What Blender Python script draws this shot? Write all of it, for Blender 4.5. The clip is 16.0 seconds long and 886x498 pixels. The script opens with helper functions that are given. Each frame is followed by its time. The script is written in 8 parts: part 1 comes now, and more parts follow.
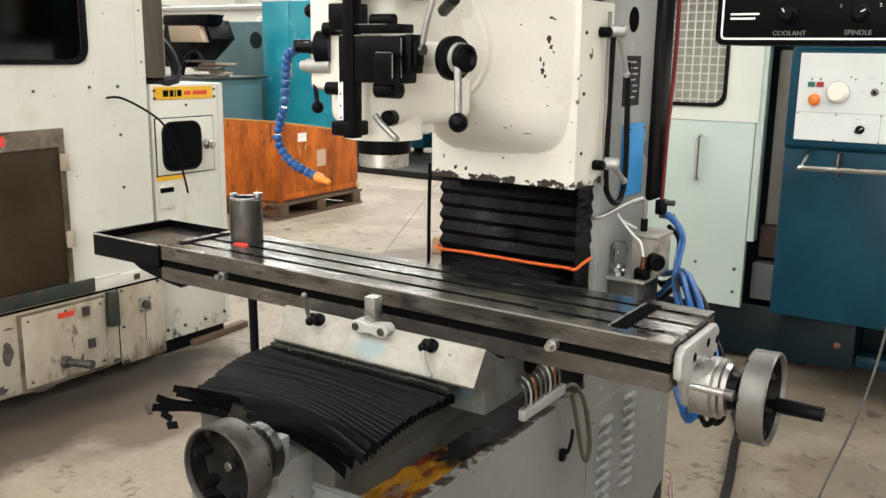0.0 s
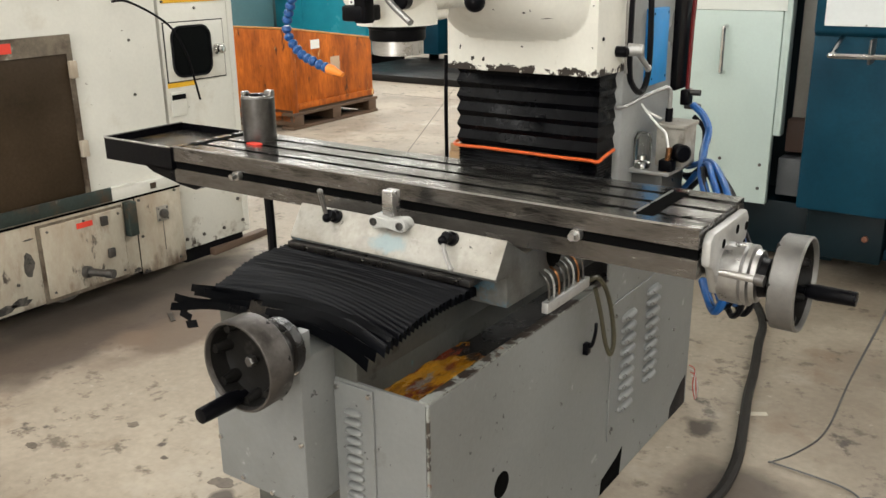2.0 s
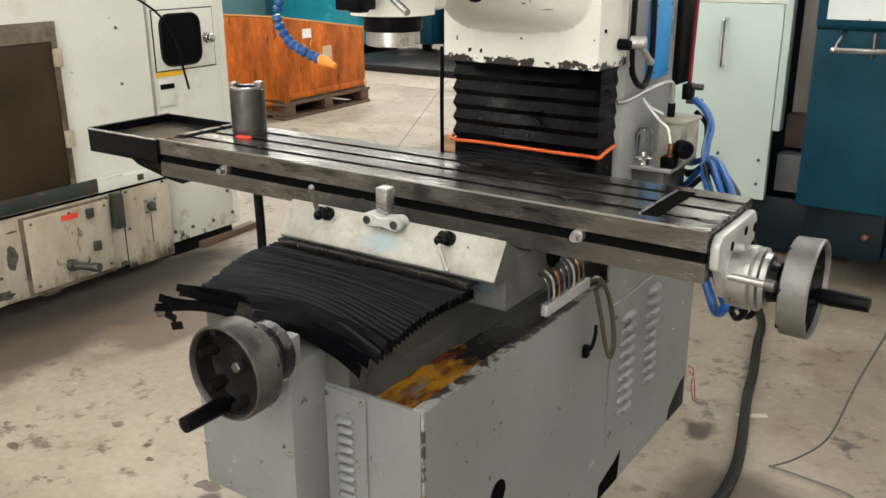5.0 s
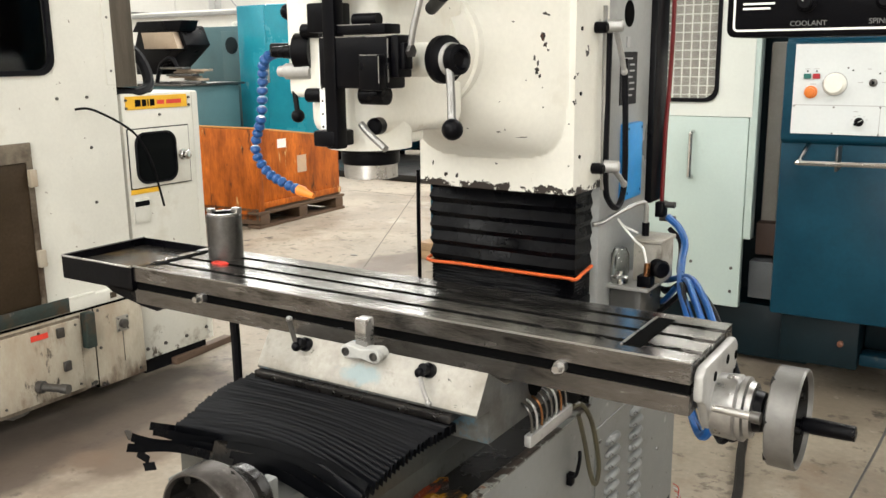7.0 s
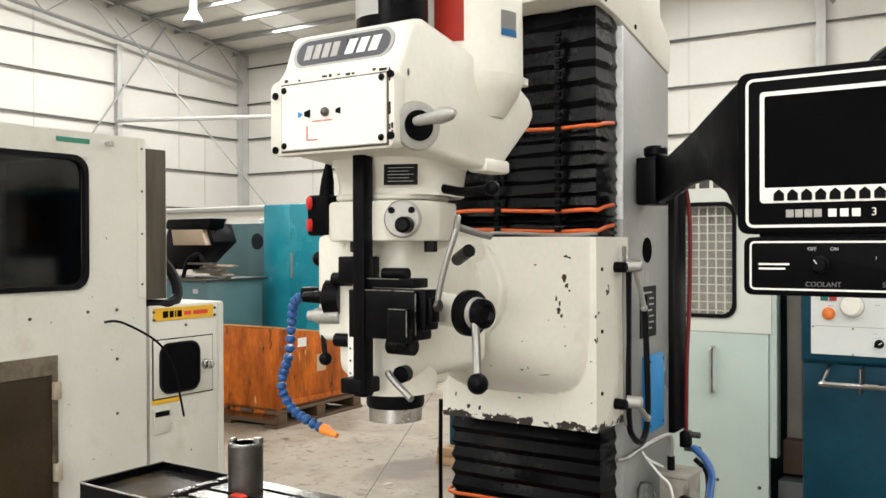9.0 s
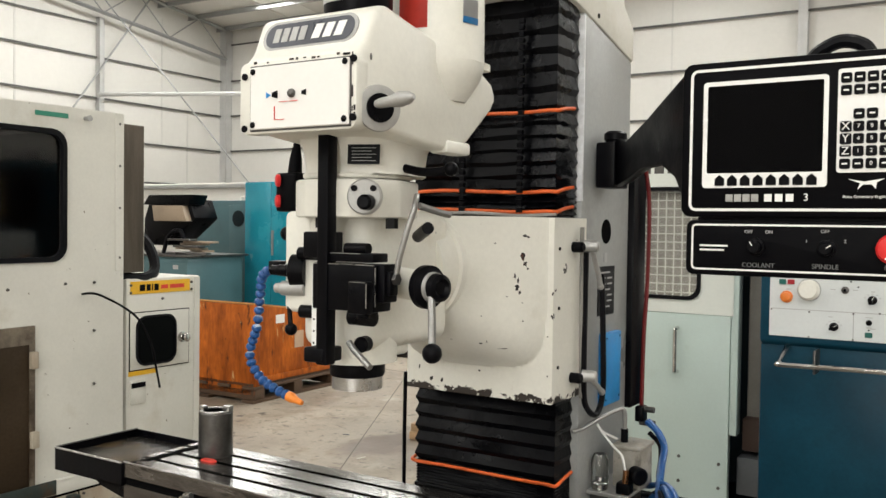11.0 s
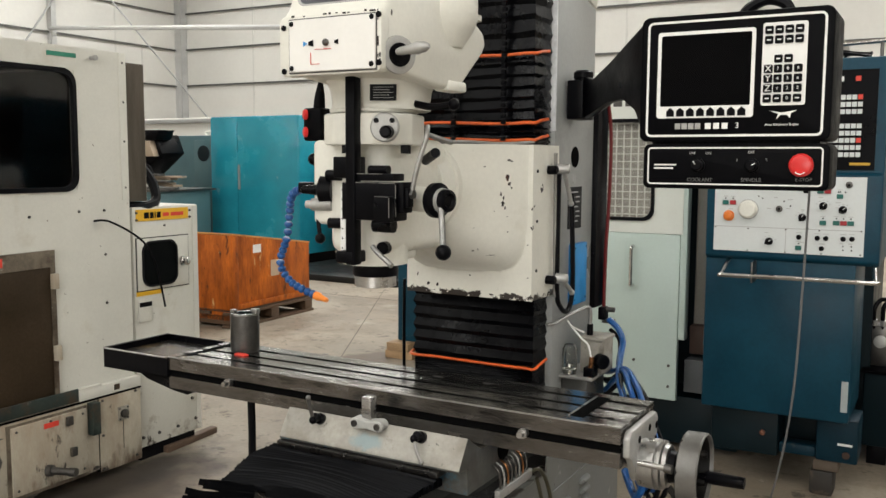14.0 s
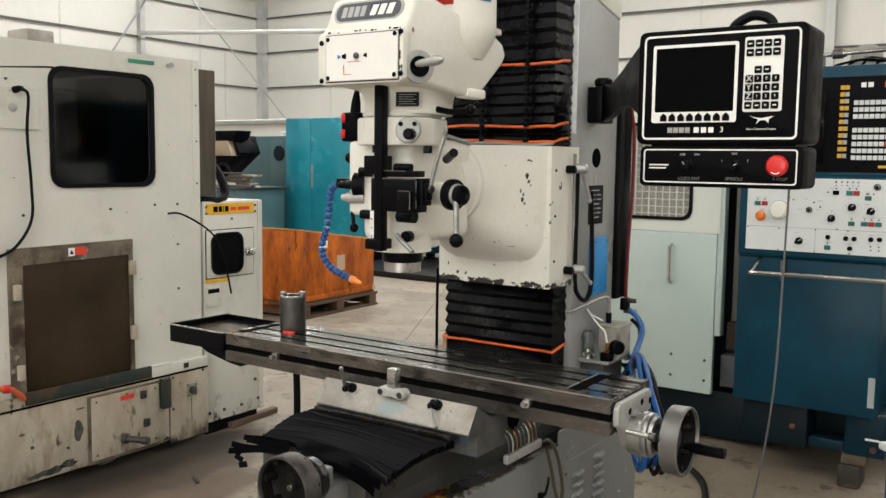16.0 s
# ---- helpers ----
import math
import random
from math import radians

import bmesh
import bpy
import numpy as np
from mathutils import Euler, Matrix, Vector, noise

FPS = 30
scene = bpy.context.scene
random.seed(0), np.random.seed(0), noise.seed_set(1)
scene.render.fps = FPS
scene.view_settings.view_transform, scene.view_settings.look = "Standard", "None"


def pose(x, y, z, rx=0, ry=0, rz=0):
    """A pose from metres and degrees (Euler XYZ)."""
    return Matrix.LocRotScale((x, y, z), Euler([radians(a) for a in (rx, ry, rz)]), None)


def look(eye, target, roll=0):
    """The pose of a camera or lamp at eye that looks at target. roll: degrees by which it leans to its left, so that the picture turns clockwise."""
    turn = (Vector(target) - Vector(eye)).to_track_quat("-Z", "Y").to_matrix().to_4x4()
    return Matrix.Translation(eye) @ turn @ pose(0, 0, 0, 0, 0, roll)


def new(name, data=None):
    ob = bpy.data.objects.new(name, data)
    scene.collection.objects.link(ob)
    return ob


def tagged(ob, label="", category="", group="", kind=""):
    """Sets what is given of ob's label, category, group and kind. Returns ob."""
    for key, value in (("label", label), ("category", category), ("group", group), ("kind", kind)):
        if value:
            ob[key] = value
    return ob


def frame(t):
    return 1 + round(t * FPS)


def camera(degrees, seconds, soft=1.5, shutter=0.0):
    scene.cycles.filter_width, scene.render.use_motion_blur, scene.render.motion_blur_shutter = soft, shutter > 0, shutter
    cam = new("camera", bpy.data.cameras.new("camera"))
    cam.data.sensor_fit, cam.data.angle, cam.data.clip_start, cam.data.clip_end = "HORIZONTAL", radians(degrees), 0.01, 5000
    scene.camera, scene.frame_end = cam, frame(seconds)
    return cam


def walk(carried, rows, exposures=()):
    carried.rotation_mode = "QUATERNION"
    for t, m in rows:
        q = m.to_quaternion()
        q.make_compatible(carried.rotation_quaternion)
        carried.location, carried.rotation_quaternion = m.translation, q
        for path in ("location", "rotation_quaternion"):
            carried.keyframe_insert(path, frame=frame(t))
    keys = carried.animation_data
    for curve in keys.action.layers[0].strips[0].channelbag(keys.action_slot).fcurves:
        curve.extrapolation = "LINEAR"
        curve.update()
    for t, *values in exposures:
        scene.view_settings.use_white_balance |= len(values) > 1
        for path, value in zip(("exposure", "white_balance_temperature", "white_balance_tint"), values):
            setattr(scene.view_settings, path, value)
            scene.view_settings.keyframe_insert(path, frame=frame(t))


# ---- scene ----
cam = camera(53.0, 16.0)
# seconds, eye, yaw, pitch, roll
ROWS = [
    (0.0, -0.0531, 0.0700, 1.2426, 33.608, -12.368, 0.804),
    (0.5, -0.0570, 0.0700, 1.2280, 33.971, -13.793, 0.847),
    (1.0, -0.0636, 0.0739, 1.2126, 34.265, -15.570, 0.257),
    (1.5, -0.0670, 0.0830, 1.2042, 34.569, -17.180, -0.628),
    (2.0, -0.0732, 0.0982, 1.1964, 34.860, -18.043, -0.754),
    (2.5, -0.0796, 0.1088, 1.1953, 35.324, -18.411, -0.713),
    (3.0, -0.0886, 0.1213, 1.1912, 35.475, -18.698, -0.296),
    (3.5, -0.0921, 0.1298, 1.1898, 35.198, -18.886, -0.304),
    (6.0, -0.1347, 0.1502, 1.2026, 33.448, -17.688, -0.273),
    (6.5, -0.1383, 0.1520, 1.2158, 33.008, -16.077, -0.454),
    (7.0, -0.1381, 0.1612, 1.2441, 32.483, -12.363, -0.649),
    (7.5, -0.1330, 0.1589, 1.2730, 32.272, -8.908, -0.405),
    (8.0, -0.1318, 0.1545, 1.3059, 32.749, -5.006, -0.332),
    (8.5, -0.1377, 0.1410, 1.3338, 33.492, -1.988, -0.631),
    (9.0, -0.1411, 0.1445, 1.3465, 33.531, -0.334, -0.195),
    (11.5, -0.0540, 0.0780, 1.3361, 32.334, -2.469, 0.841),
    (12.0, -0.0532, 0.0383, 1.3264, 32.513, -4.447, 0.553),
    (12.5, -0.0603, -0.0394, 1.3255, 30.924, -4.473, 0.261),
    (13.0, -0.0453, -0.1192, 1.3265, 29.529, -5.021, 0.580),
    (13.5, -0.0126, -0.2052, 1.3228, 28.490, -5.640, 0.283),
    (14.0, 0.0394, -0.2573, 1.3208, 29.579, -5.745, 0.323),
    (14.5, 0.1383, -0.2891, 1.3239, 31.344, -5.517, 0.665),
    (15.0, 0.2094, -0.3348, 1.3217, 32.545, -5.306, 0.622),
    (15.5, 0.2525, -0.3645, 1.3196, 33.434, -5.307, 0.440),
    (16.0, 0.2816, -0.3918, 1.3164, 34.494, -5.693, 0.738),
]
walk(cam, [(t, look((x, y, z), (x - math.sin(radians(a)) * math.cos(radians(p)), y + math.cos(radians(a)) * math.cos(radians(p)), z + math.sin(radians(p))), r)) for t, x, y, z, a, p, r in ROWS],
     [(0.0, -0.13), (0.5, -0.42), (1.0, -0.27), (2.0, -0.21), (3.5, -0.19), (6.0, -0.11), (7.0, 0.0), (7.5, 0.0), (8.0, -0.15), (9.0, -0.42), (11.5, -0.7), (12.0, -0.78), (13.5, -0.8), (14.5, -0.71), (16.0, -0.7)])

# ---- light: daylight from roof lights and an added fill lamp behind the camera ----
TURN_HALL = 1.0
HALL = pose(-17.4, 16.7, 0, 0, 0, TURN_HALL)  # the hall's far corner; x runs along the back wall, -y along the side wall
world = bpy.data.worlds.new("world")
scene.world = world
world.use_nodes = True
_n = world.node_tree.nodes
_sky = _n.new("ShaderNodeTexSky")
_sky.sky_type, _sky.sun_disc, _sky.sun_elevation, _sky.sun_rotation = "NISHITA", False, radians(50), radians(200)
world.node_tree.links.new(_sky.outputs[0], _n["Background"].inputs[0])
_n["Background"].inputs[1].default_value = 0.12
# the one at 26.3 is unseen, added to brighten the right-hand side
ROOF_LIGHTS = [2.3, 7.1, 11.9, 16.7, 21.5, 26.3]
EAVES, PITCH, RIDGE = 6.3, 0.111, -17.0  # the roof rises from the back wall to a ridge at half its depth


def roof_z(y):
    """Height of the roof's underside."""
    return EAVES + PITCH * (-y if y > RIDGE else y - 2 * RIDGE)


for k, x in enumerate(ROOF_LIGHTS):
    for y, watts in ((-6.2, 900 - 70 * k), (-25.0, 700)):  # watts set to balance walls and mill; far bays weaken to the right
        d = bpy.data.lights.new("roof_light", "AREA")
        d.shape, d.size, d.size_y, d.energy, d.color = "RECTANGLE", 1.0, 15.0 if y < -10 else 10.0, watts, (0.975, 0.97, 0.937)
        new("roof_light", d).matrix_world = HALL @ pose(x + 0.5, y, roof_z(y) - 0.06, 6.3 if y < RIDGE else -6.3)
# unseen fill lamp added behind the camera, in front of the closed end wall
d = bpy.data.lights.new("door_daylight", "AREA")
d.shape, d.size, d.size_y, d.energy, d.color = "RECTANGLE", 7.0, 4.2, 1100, (0.98, 0.97, 0.935)
new("door_daylight", d).matrix_world = HALL @ pose(20.5, -33.9, 2.1, 90, 0, 0)


# ---- mesh helpers ----
def box(bm, x0, x1, y0, y1, z0, z1, bev=0.0, seg=2, m=None):
    t = Matrix.Translation(((x0 + x1) / 2, (y0 + y1) / 2, (z0 + z1) / 2)) @ Matrix.Diagonal((abs(x1 - x0), abs(y1 - y0), abs(z1 - z0), 1))
    vs = bmesh.ops.create_cube(bm, size=1, matrix=(m @ t) if m else t)["verts"]
    if bev > 0:
        es = list({e for v in vs for e in v.link_edges})
        bmesh.ops.bevel(bm, geom=es, offset=bev, segments=seg, affect="EDGES", profile=0.5)
    return bm


def cyl(bm, a, b, r0, r1=None, seg=24, caps=True):
    a, b = Vector(a), Vector(b)
    q = (b - a).to_track_quat("Z", "Y").to_matrix().to_4x4()
    bmesh.ops.create_cone(bm, cap_ends=caps, segments=seg, radius1=r0, radius2=r0 if r1 is None else r1, depth=(b - a).length, matrix=Matrix.Translation((a + b) / 2) @ q)
    return bm


def sph(bm, c, r, seg=16, sc=(1, 1, 1)):
    bmesh.ops.create_uvsphere(bm, u_segments=seg, v_segments=max(6, seg // 2), radius=r, matrix=Matrix.Translation(c) @ Matrix.Diagonal((*sc, 1)))
    return bm


def place3(axis, p, h):
    return {"x": (h, p[0], p[1]), "y": (p[0], h, p[1]), "z": (p[0], p[1], h)}[axis]


def prism(bm, pts, axis, lo, hi, bev=0.0, seg=2):
    """A polygon drawn in the two other axes, pushed along axis from lo to hi."""
    va = [bm.verts.new(place3(axis, p, lo)) for p in pts]
    vb = [bm.verts.new(place3(axis, p, hi)) for p in pts]
    n = len(pts)
    fs = [bm.faces.new(va), bm.faces.new(vb[::-1])]
    fs += [bm.faces.new((va[(i + 1) % n], va[i], vb[i], vb[(i + 1) % n])) for i in range(n)]
    bmesh.ops.recalc_face_normals(bm, faces=fs)
    if bev > 0:
        es = list({e for f in fs for e in f.edges})
        bmesh.ops.bevel(bm, geom=es, offset=bev, segments=seg, affect="EDGES", profile=0.5)
    return bm


def frame_prism(bm, outer, inner, axis, lo, hi):
    """A flat ring between two outlines with the same number of points."""
    n = len(outer)
    rings = [[bm.verts.new(place3(axis, p, h)) for p in pts] for pts, h in ((outer, lo), (outer, hi), (inner, hi), (inner, lo))]
    fs = []
    for a, b in ((0, 1), (1, 2), (2, 3), (3, 0)):
        for i in range(n):
            j = (i + 1) % n
            fs.append(bm.faces.new((rings[a][i], rings[a][j], rings[b][j], rings[b][i])))
    bmesh.ops.recalc_face_normals(bm, faces=fs)
    return bm


def rrect(x0, x1, z0, z1, r, n=5):
    out = []
    for cx, cz, a in ((x1 - r, z1 - r, 0), (x0 + r, z1 - r, 90), (x0 + r, z0 + r, 180), (x1 - r, z0 + r, 270)):
        for k in range(n + 1):
            b = radians(a + 90 * k / n)
            out.append((cx + r * math.cos(b), cz + r * math.sin(b)))
    return out


def smooth_path(pts, n=8):
    pts = [Vector(p) for p in pts]
    if len(pts) < 3:
        return pts
    out = []
    for i in range(len(pts) - 1):
        p0, p1, p2, p3 = pts[max(i - 1, 0)], pts[i], pts[i + 1], pts[min(i + 2, len(pts) - 1)]
        for k in range(n):
            t = k / n
            out.append(0.5 * (2 * p1 + (p2 - p0) * t + (2 * p0 - 5 * p1 + 4 * p2 - p3) * t * t + (3 * p1 - p0 - 3 * p2 + p3) * t**3))
    return out + [pts[-1]]


def tube(bm, pts, r, seg=8, n=8):
    path = smooth_path(pts, n)
    rings, up = [], Vector((0.13, 0.21, 0.97))
    for i, p in enumerate(path):
        d = (path[min(i + 1, len(path) - 1)] - path[max(i - 1, 0)]).normalized()
        a = d.cross(up)
        if a.length < 1e-3:
            a = d.cross(Vector((1, 0, 0)))
        a.normalize()
        b = d.cross(a)
        up = a.cross(d)
        rings.append([bm.verts.new(p + r * (math.cos(2 * math.pi * k / seg) * a + math.sin(2 * math.pi * k / seg) * b)) for k in range(seg)])
    for u, v in zip(rings, rings[1:]):
        for k in range(seg):
            bm.faces.new((u[k], u[(k + 1) % seg], v[(k + 1) % seg], v[k]))
    bm.faces.new(rings[0][::-1])
    bm.faces.new(rings[-1])
    return bm


def lathe(bm, prof, origin, axis, seg=32, caps=True):
    """A profile of (distance along the axis, radius), turned about the axis through origin."""
    q = Vector(axis).to_track_quat("Z", "Y").to_matrix()
    o = Vector(origin)
    rings = [[bm.verts.new(o + q @ Vector((r * math.cos(2 * math.pi * k / seg), r * math.sin(2 * math.pi * k / seg), h))) for k in range(seg)] for h, r in prof]
    fs = []
    for u, v in zip(rings, rings[1:]):
        for k in range(seg):
            fs.append(bm.faces.new((u[k], u[(k + 1) % seg], v[(k + 1) % seg], v[k])))
    if caps:
        fs += [bm.faces.new(rings[0][::-1]), bm.faces.new(rings[-1])]
    bmesh.ops.recalc_face_normals(bm, faces=fs)
    return bm


def grid_sheet(bm, nu, nv, f, thick=0.0):
    """A sheet f(u, v), u and v from 0 to 1."""
    vs = [[bm.verts.new(f(i / nu, j / nv)) for j in range(nv + 1)] for i in range(nu + 1)]
    fs = [bm.faces.new((vs[i][j], vs[i + 1][j], vs[i + 1][j + 1], vs[i][j + 1])) for i in range(nu) for j in range(nv)]
    if thick:
        bmesh.ops.solidify(bm, geom=fs, thickness=thick)
    return bm


def N():
    return bmesh.new()


def part(name, bm, material, parent=None, label="", crease=35, m=None):
    me = bpy.data.meshes.new(name)
    if m:
        bmesh.ops.transform(bm, matrix=m, verts=bm.verts)
    bm.to_mesh(me)
    bm.free()
    me.polygons.foreach_set("use_smooth", [True] * len(me.polygons))
    me.set_sharp_from_angle(angle=radians(crease))
    me.materials.append(material)
    ob = new(name, me)
    if parent:
        ob.parent = parent
        ob.matrix_parent_inverse = Matrix.Translation(-parent.location)
    if label:
        ob["label"] = label
    return ob


def shared(name, me, at, parent, label=""):
    """One more object on a mesh that is already there."""
    ob = new(name, me)
    ob.parent = parent
    ob.matrix_parent_inverse = Matrix.Translation(-parent.location)
    ob.matrix_basis = at
    if label:
        ob["label"] = label
    return ob


def settle(ob, x, y, z, size=1.0):
    """Moves a finished thing or part, with all that hangs on it, to its place on the floor plan."""
    ob.matrix_basis = Matrix.Translation((x, y, z)) @ ob.matrix_basis @ Matrix.Scale(size, 4)


def thing(name, label, category, at=(0, 0, 0), group="", kind=""):
    ob = new(name)
    ob.empty_display_size = 0.1
    ob.location = at
    return tagged(ob, label, category, group, kind)


def words(text, size, at, axis, material, parent, name="lettering", align="CENTER", turn=0, label=""):
    """Raised letters: axis "y" faces -y, axis "x" faces +x."""
    cu = bpy.data.curves.new(name, "FONT")
    cu.body, cu.size, cu.align_x, cu.align_y, cu.extrude = text, size, align, "CENTER", 0.0006
    tmp = bpy.data.objects.new(name, cu)
    me = bpy.data.meshes.new_from_object(tmp)
    bpy.data.objects.remove(tmp)
    me.transform(Matrix.Translation(at) @ (pose(0, 0, 0, 90, 0, 0) if axis == "y" else pose(0, 0, 0, 90, 0, 90)) @ pose(0, 0, 0, 0, 0, turn))
    me.materials.clear()
    me.materials.append(material)
    ob = new(name, me)
    ob.parent = parent
    ob.matrix_parent_inverse = Matrix.Translation(-parent.location)
    if label:
        ob["label"] = label
    return ob


# ---- materials ----
def mat(name, col, rough=0.5, metal=0.0, var=0.12, scale=5.0, bump=0.05, bscale=90.0, spots=(), stretch=(1, 1, 1), rvar=0.12, coat=0.0, hue=None, spec=0.5):
    """Paint, metal or stone: two scales of variation, fine relief, and spots (colour, scale, from, to, detail, zone) of wear.
    zone: (axis, lo, hi), where the spots fade in from lo to hi."""
    m = bpy.data.materials.new(name)
    m.use_nodes = True
    nt = m.node_tree
    b = nt.nodes["Principled BSDF"]
    ln = nt.links.new

    def node(kind, **kw):
        x = nt.nodes.new(kind)
        for k, v in kw.items():
            x.inputs[k.replace("_", " ")].default_value = v
        return x

    tc = nt.nodes.new("ShaderNodeTexCoord")
    mp = node("ShaderNodeMapping", Scale=stretch)
    ln(tc.outputs["Object"], mp.inputs["Vector"])
    n1 = node("ShaderNodeTexNoise", Scale=scale, Detail=6.0, Roughness=0.62)
    ln(mp.outputs[0], n1.inputs["Vector"])
    n2 = node("ShaderNodeTexNoise", Scale=bscale, Detail=4.0, Roughness=0.6)
    ln(mp.outputs[0], n2.inputs["Vector"])
    r1 = nt.nodes.new("ShaderNodeValToRGB")
    r1.color_ramp.elements[0].position, r1.color_ramp.elements[1].position = 0.3, 0.7
    lo = [c * (1 - var) for c in col]
    hi = [min(1, c * (1 + var)) for c in (hue or col)]
    r1.color_ramp.elements[0].color, r1.color_ramp.elements[1].color = (*lo, 1), (*hi, 1)
    ln(n1.outputs["Fac"], r1.inputs[0])
    out = r1.outputs[0]
    fine = node("ShaderNodeMapRange", From_Min=0.3, From_Max=0.7, To_Min=1 - var * 0.5, To_Max=1 + var * 0.4)
    ln(n2.outputs["Fac"], fine.inputs["Value"])
    mul = nt.nodes.new("ShaderNodeMix")
    mul.data_type, mul.blend_type = "RGBA", "MULTIPLY"
    mul.inputs[0].default_value = 1.0
    ln(out, mul.inputs[6])
    ln(fine.outputs[0], mul.inputs[7])
    out = mul.outputs[2]
    for k, (sc, s_scale, s_lo, s_hi, det, zone) in enumerate(spots):
        ns = node("ShaderNodeTexNoise", Scale=s_scale, Detail=det, Roughness=0.65)
        off = node("ShaderNodeMapping", Location=(3.1 * k + 0.7, 1.7 * k, 2.3 * k), Scale=stretch)
        ln(tc.outputs["Object"], off.inputs["Vector"])
        ln(off.outputs[0], ns.inputs["Vector"])
        st = node("ShaderNodeMapRange", From_Min=s_lo, From_Max=s_hi)
        ln(ns.outputs["Fac"], st.inputs["Value"])
        fac = st.outputs[0]
        if zone:
            sep = nt.nodes.new("ShaderNodeSeparateXYZ")
            ln(tc.outputs["Object"], sep.inputs[0])
            zr = node("ShaderNodeMapRange", From_Min=zone[1], From_Max=zone[2])
            ln(sep.outputs["xyz".index(zone[0])], zr.inputs["Value"])
            # the zone moves the threshold, so that the edge of the wear stays ragged
            add = nt.nodes.new("ShaderNodeMath")
            add.operation = "MULTIPLY_ADD"
            ln(zr.outputs[0], add.inputs[0])
            add.inputs[1].default_value = 0.3
            ln(ns.outputs["Fac"], add.inputs[2])
            sub = nt.nodes.new("ShaderNodeMath")
            sub.operation = "SUBTRACT"
            ln(add.outputs[0], sub.inputs[0])
            sub.inputs[1].default_value = 0.3
            ln(sub.outputs[0], st.inputs["Value"])
        mx = nt.nodes.new("ShaderNodeMix")
        mx.data_type = "RGBA"
        ln(fac, mx.inputs[0])
        ln(out, mx.inputs[6])
        mx.inputs[7].default_value = (*sc, 1)
        out = mx.outputs[2]
    ln(out, b.inputs["Base Color"])
    rr = node("ShaderNodeMapRange", From_Min=0.3, From_Max=0.7, To_Min=max(0.02, rough - rvar), To_Max=min(1, rough + rvar))
    ln(n1.outputs["Fac"], rr.inputs["Value"])
    ln(rr.outputs[0], b.inputs["Roughness"])
    b.inputs["Metallic"].default_value = metal
    b.inputs["Coat Weight"].default_value = coat
    b.inputs["Specular IOR Level"].default_value = spec
    if bump:
        bp = node("ShaderNodeBump", Strength=min(1.0, bump * 4), Distance=0.002)
        ln(n2.outputs["Fac"], bp.inputs["Height"])
        ln(bp.outputs[0], b.inputs["Normal"])
    return m



def pool(m, at, radius, col, ragged=0.8, scale=7.0, stretch=(1, 1, 1)):
    """A stain soaked into a surface round a place, or painted shadow, with a ragged soft edge."""
    nt = m.node_tree
    b = nt.nodes["Principled BSDF"]
    base = b.inputs["Base Color"].links[0].from_socket
    tc = nt.nodes.new("ShaderNodeTexCoord")
    mp = nt.nodes.new("ShaderNodeMapping")
    mp.inputs["Location"].default_value = [-a * s for a, s in zip(at, stretch)]
    mp.inputs["Scale"].default_value = stretch
    nt.links.new(tc.outputs["Object"], mp.inputs["Vector"])
    ln_ = nt.nodes.new("ShaderNodeVectorMath")
    ln_.operation = "LENGTH"
    nt.links.new(mp.outputs[0], ln_.inputs[0])
    ns = nt.nodes.new("ShaderNodeTexNoise")
    ns.inputs["Scale"].default_value, ns.inputs["Detail"].default_value = scale, 7.0
    nt.links.new(tc.outputs["Object"], ns.inputs["Vector"])
    ma = nt.nodes.new("ShaderNodeMath")
    ma.operation = "MULTIPLY_ADD"
    nt.links.new(ns.outputs["Fac"], ma.inputs[0])
    ma.inputs[1].default_value = 2 * ragged * radius
    nt.links.new(ln_.outputs["Value"], ma.inputs[2])
    mr = nt.nodes.new("ShaderNodeMapRange")
    mr.inputs["From Min"].default_value, mr.inputs["From Max"].default_value = (1.1 + ragged) * radius, (0.6 + ragged) * radius
    mr.inputs["To Max"].default_value = 0.9
    nt.links.new(ma.outputs[0], mr.inputs["Value"])
    mx = nt.nodes.new("ShaderNodeMix")
    mx.data_type = "RGBA"
    nt.links.new(mr.outputs[0], mx.inputs[0])
    nt.links.new(base, mx.inputs[6])
    mx.inputs[7].default_value = (*col, 1)
    nt.links.new(mx.outputs[2], b.inputs["Base Color"])


def glass(name, col=(1, 1, 1), rough=0.05):
    m = bpy.data.materials.new(name)
    m.use_nodes = True
    b = m.node_tree.nodes["Principled BSDF"]
    b.inputs["Base Color"].default_value, b.inputs["Roughness"].default_value = (*col, 1), rough
    b.inputs["Transmission Weight"].default_value, b.inputs["IOR"].default_value = 1.0, 1.45
    return m


DARK, RUST = (0.025, 0.022, 0.02), (0.16, 0.06, 0.025)
CREAM = mat("cream_paint", (0.745, 0.735, 0.67), 0.40, var=0.06, scale=4, spots=[((0.58, 0.54, 0.44), 5, 0.6, 0.9, 6, None), ((0.42, 0.37, 0.28), 14, 0.66, 0.82, 7, None), (DARK, 26, 0.735, 0.745, 3, None)])
CREAM_WORN = mat("cream_paint_chipped", (0.745, 0.735, 0.67), 0.38, var=0.06, scale=4, spots=[((0.55, 0.51, 0.41), 6, 0.58, 0.9, 6, None), ((0.3, 0.26, 0.2), 30, 0.7, 0.8, 5, None), (DARK, 24, 0.705, 0.712, 3, None), ((0.022, 0.016, 0.013), 30, 0.465, 0.475, 7, ("z", 1.094, 1.072))])
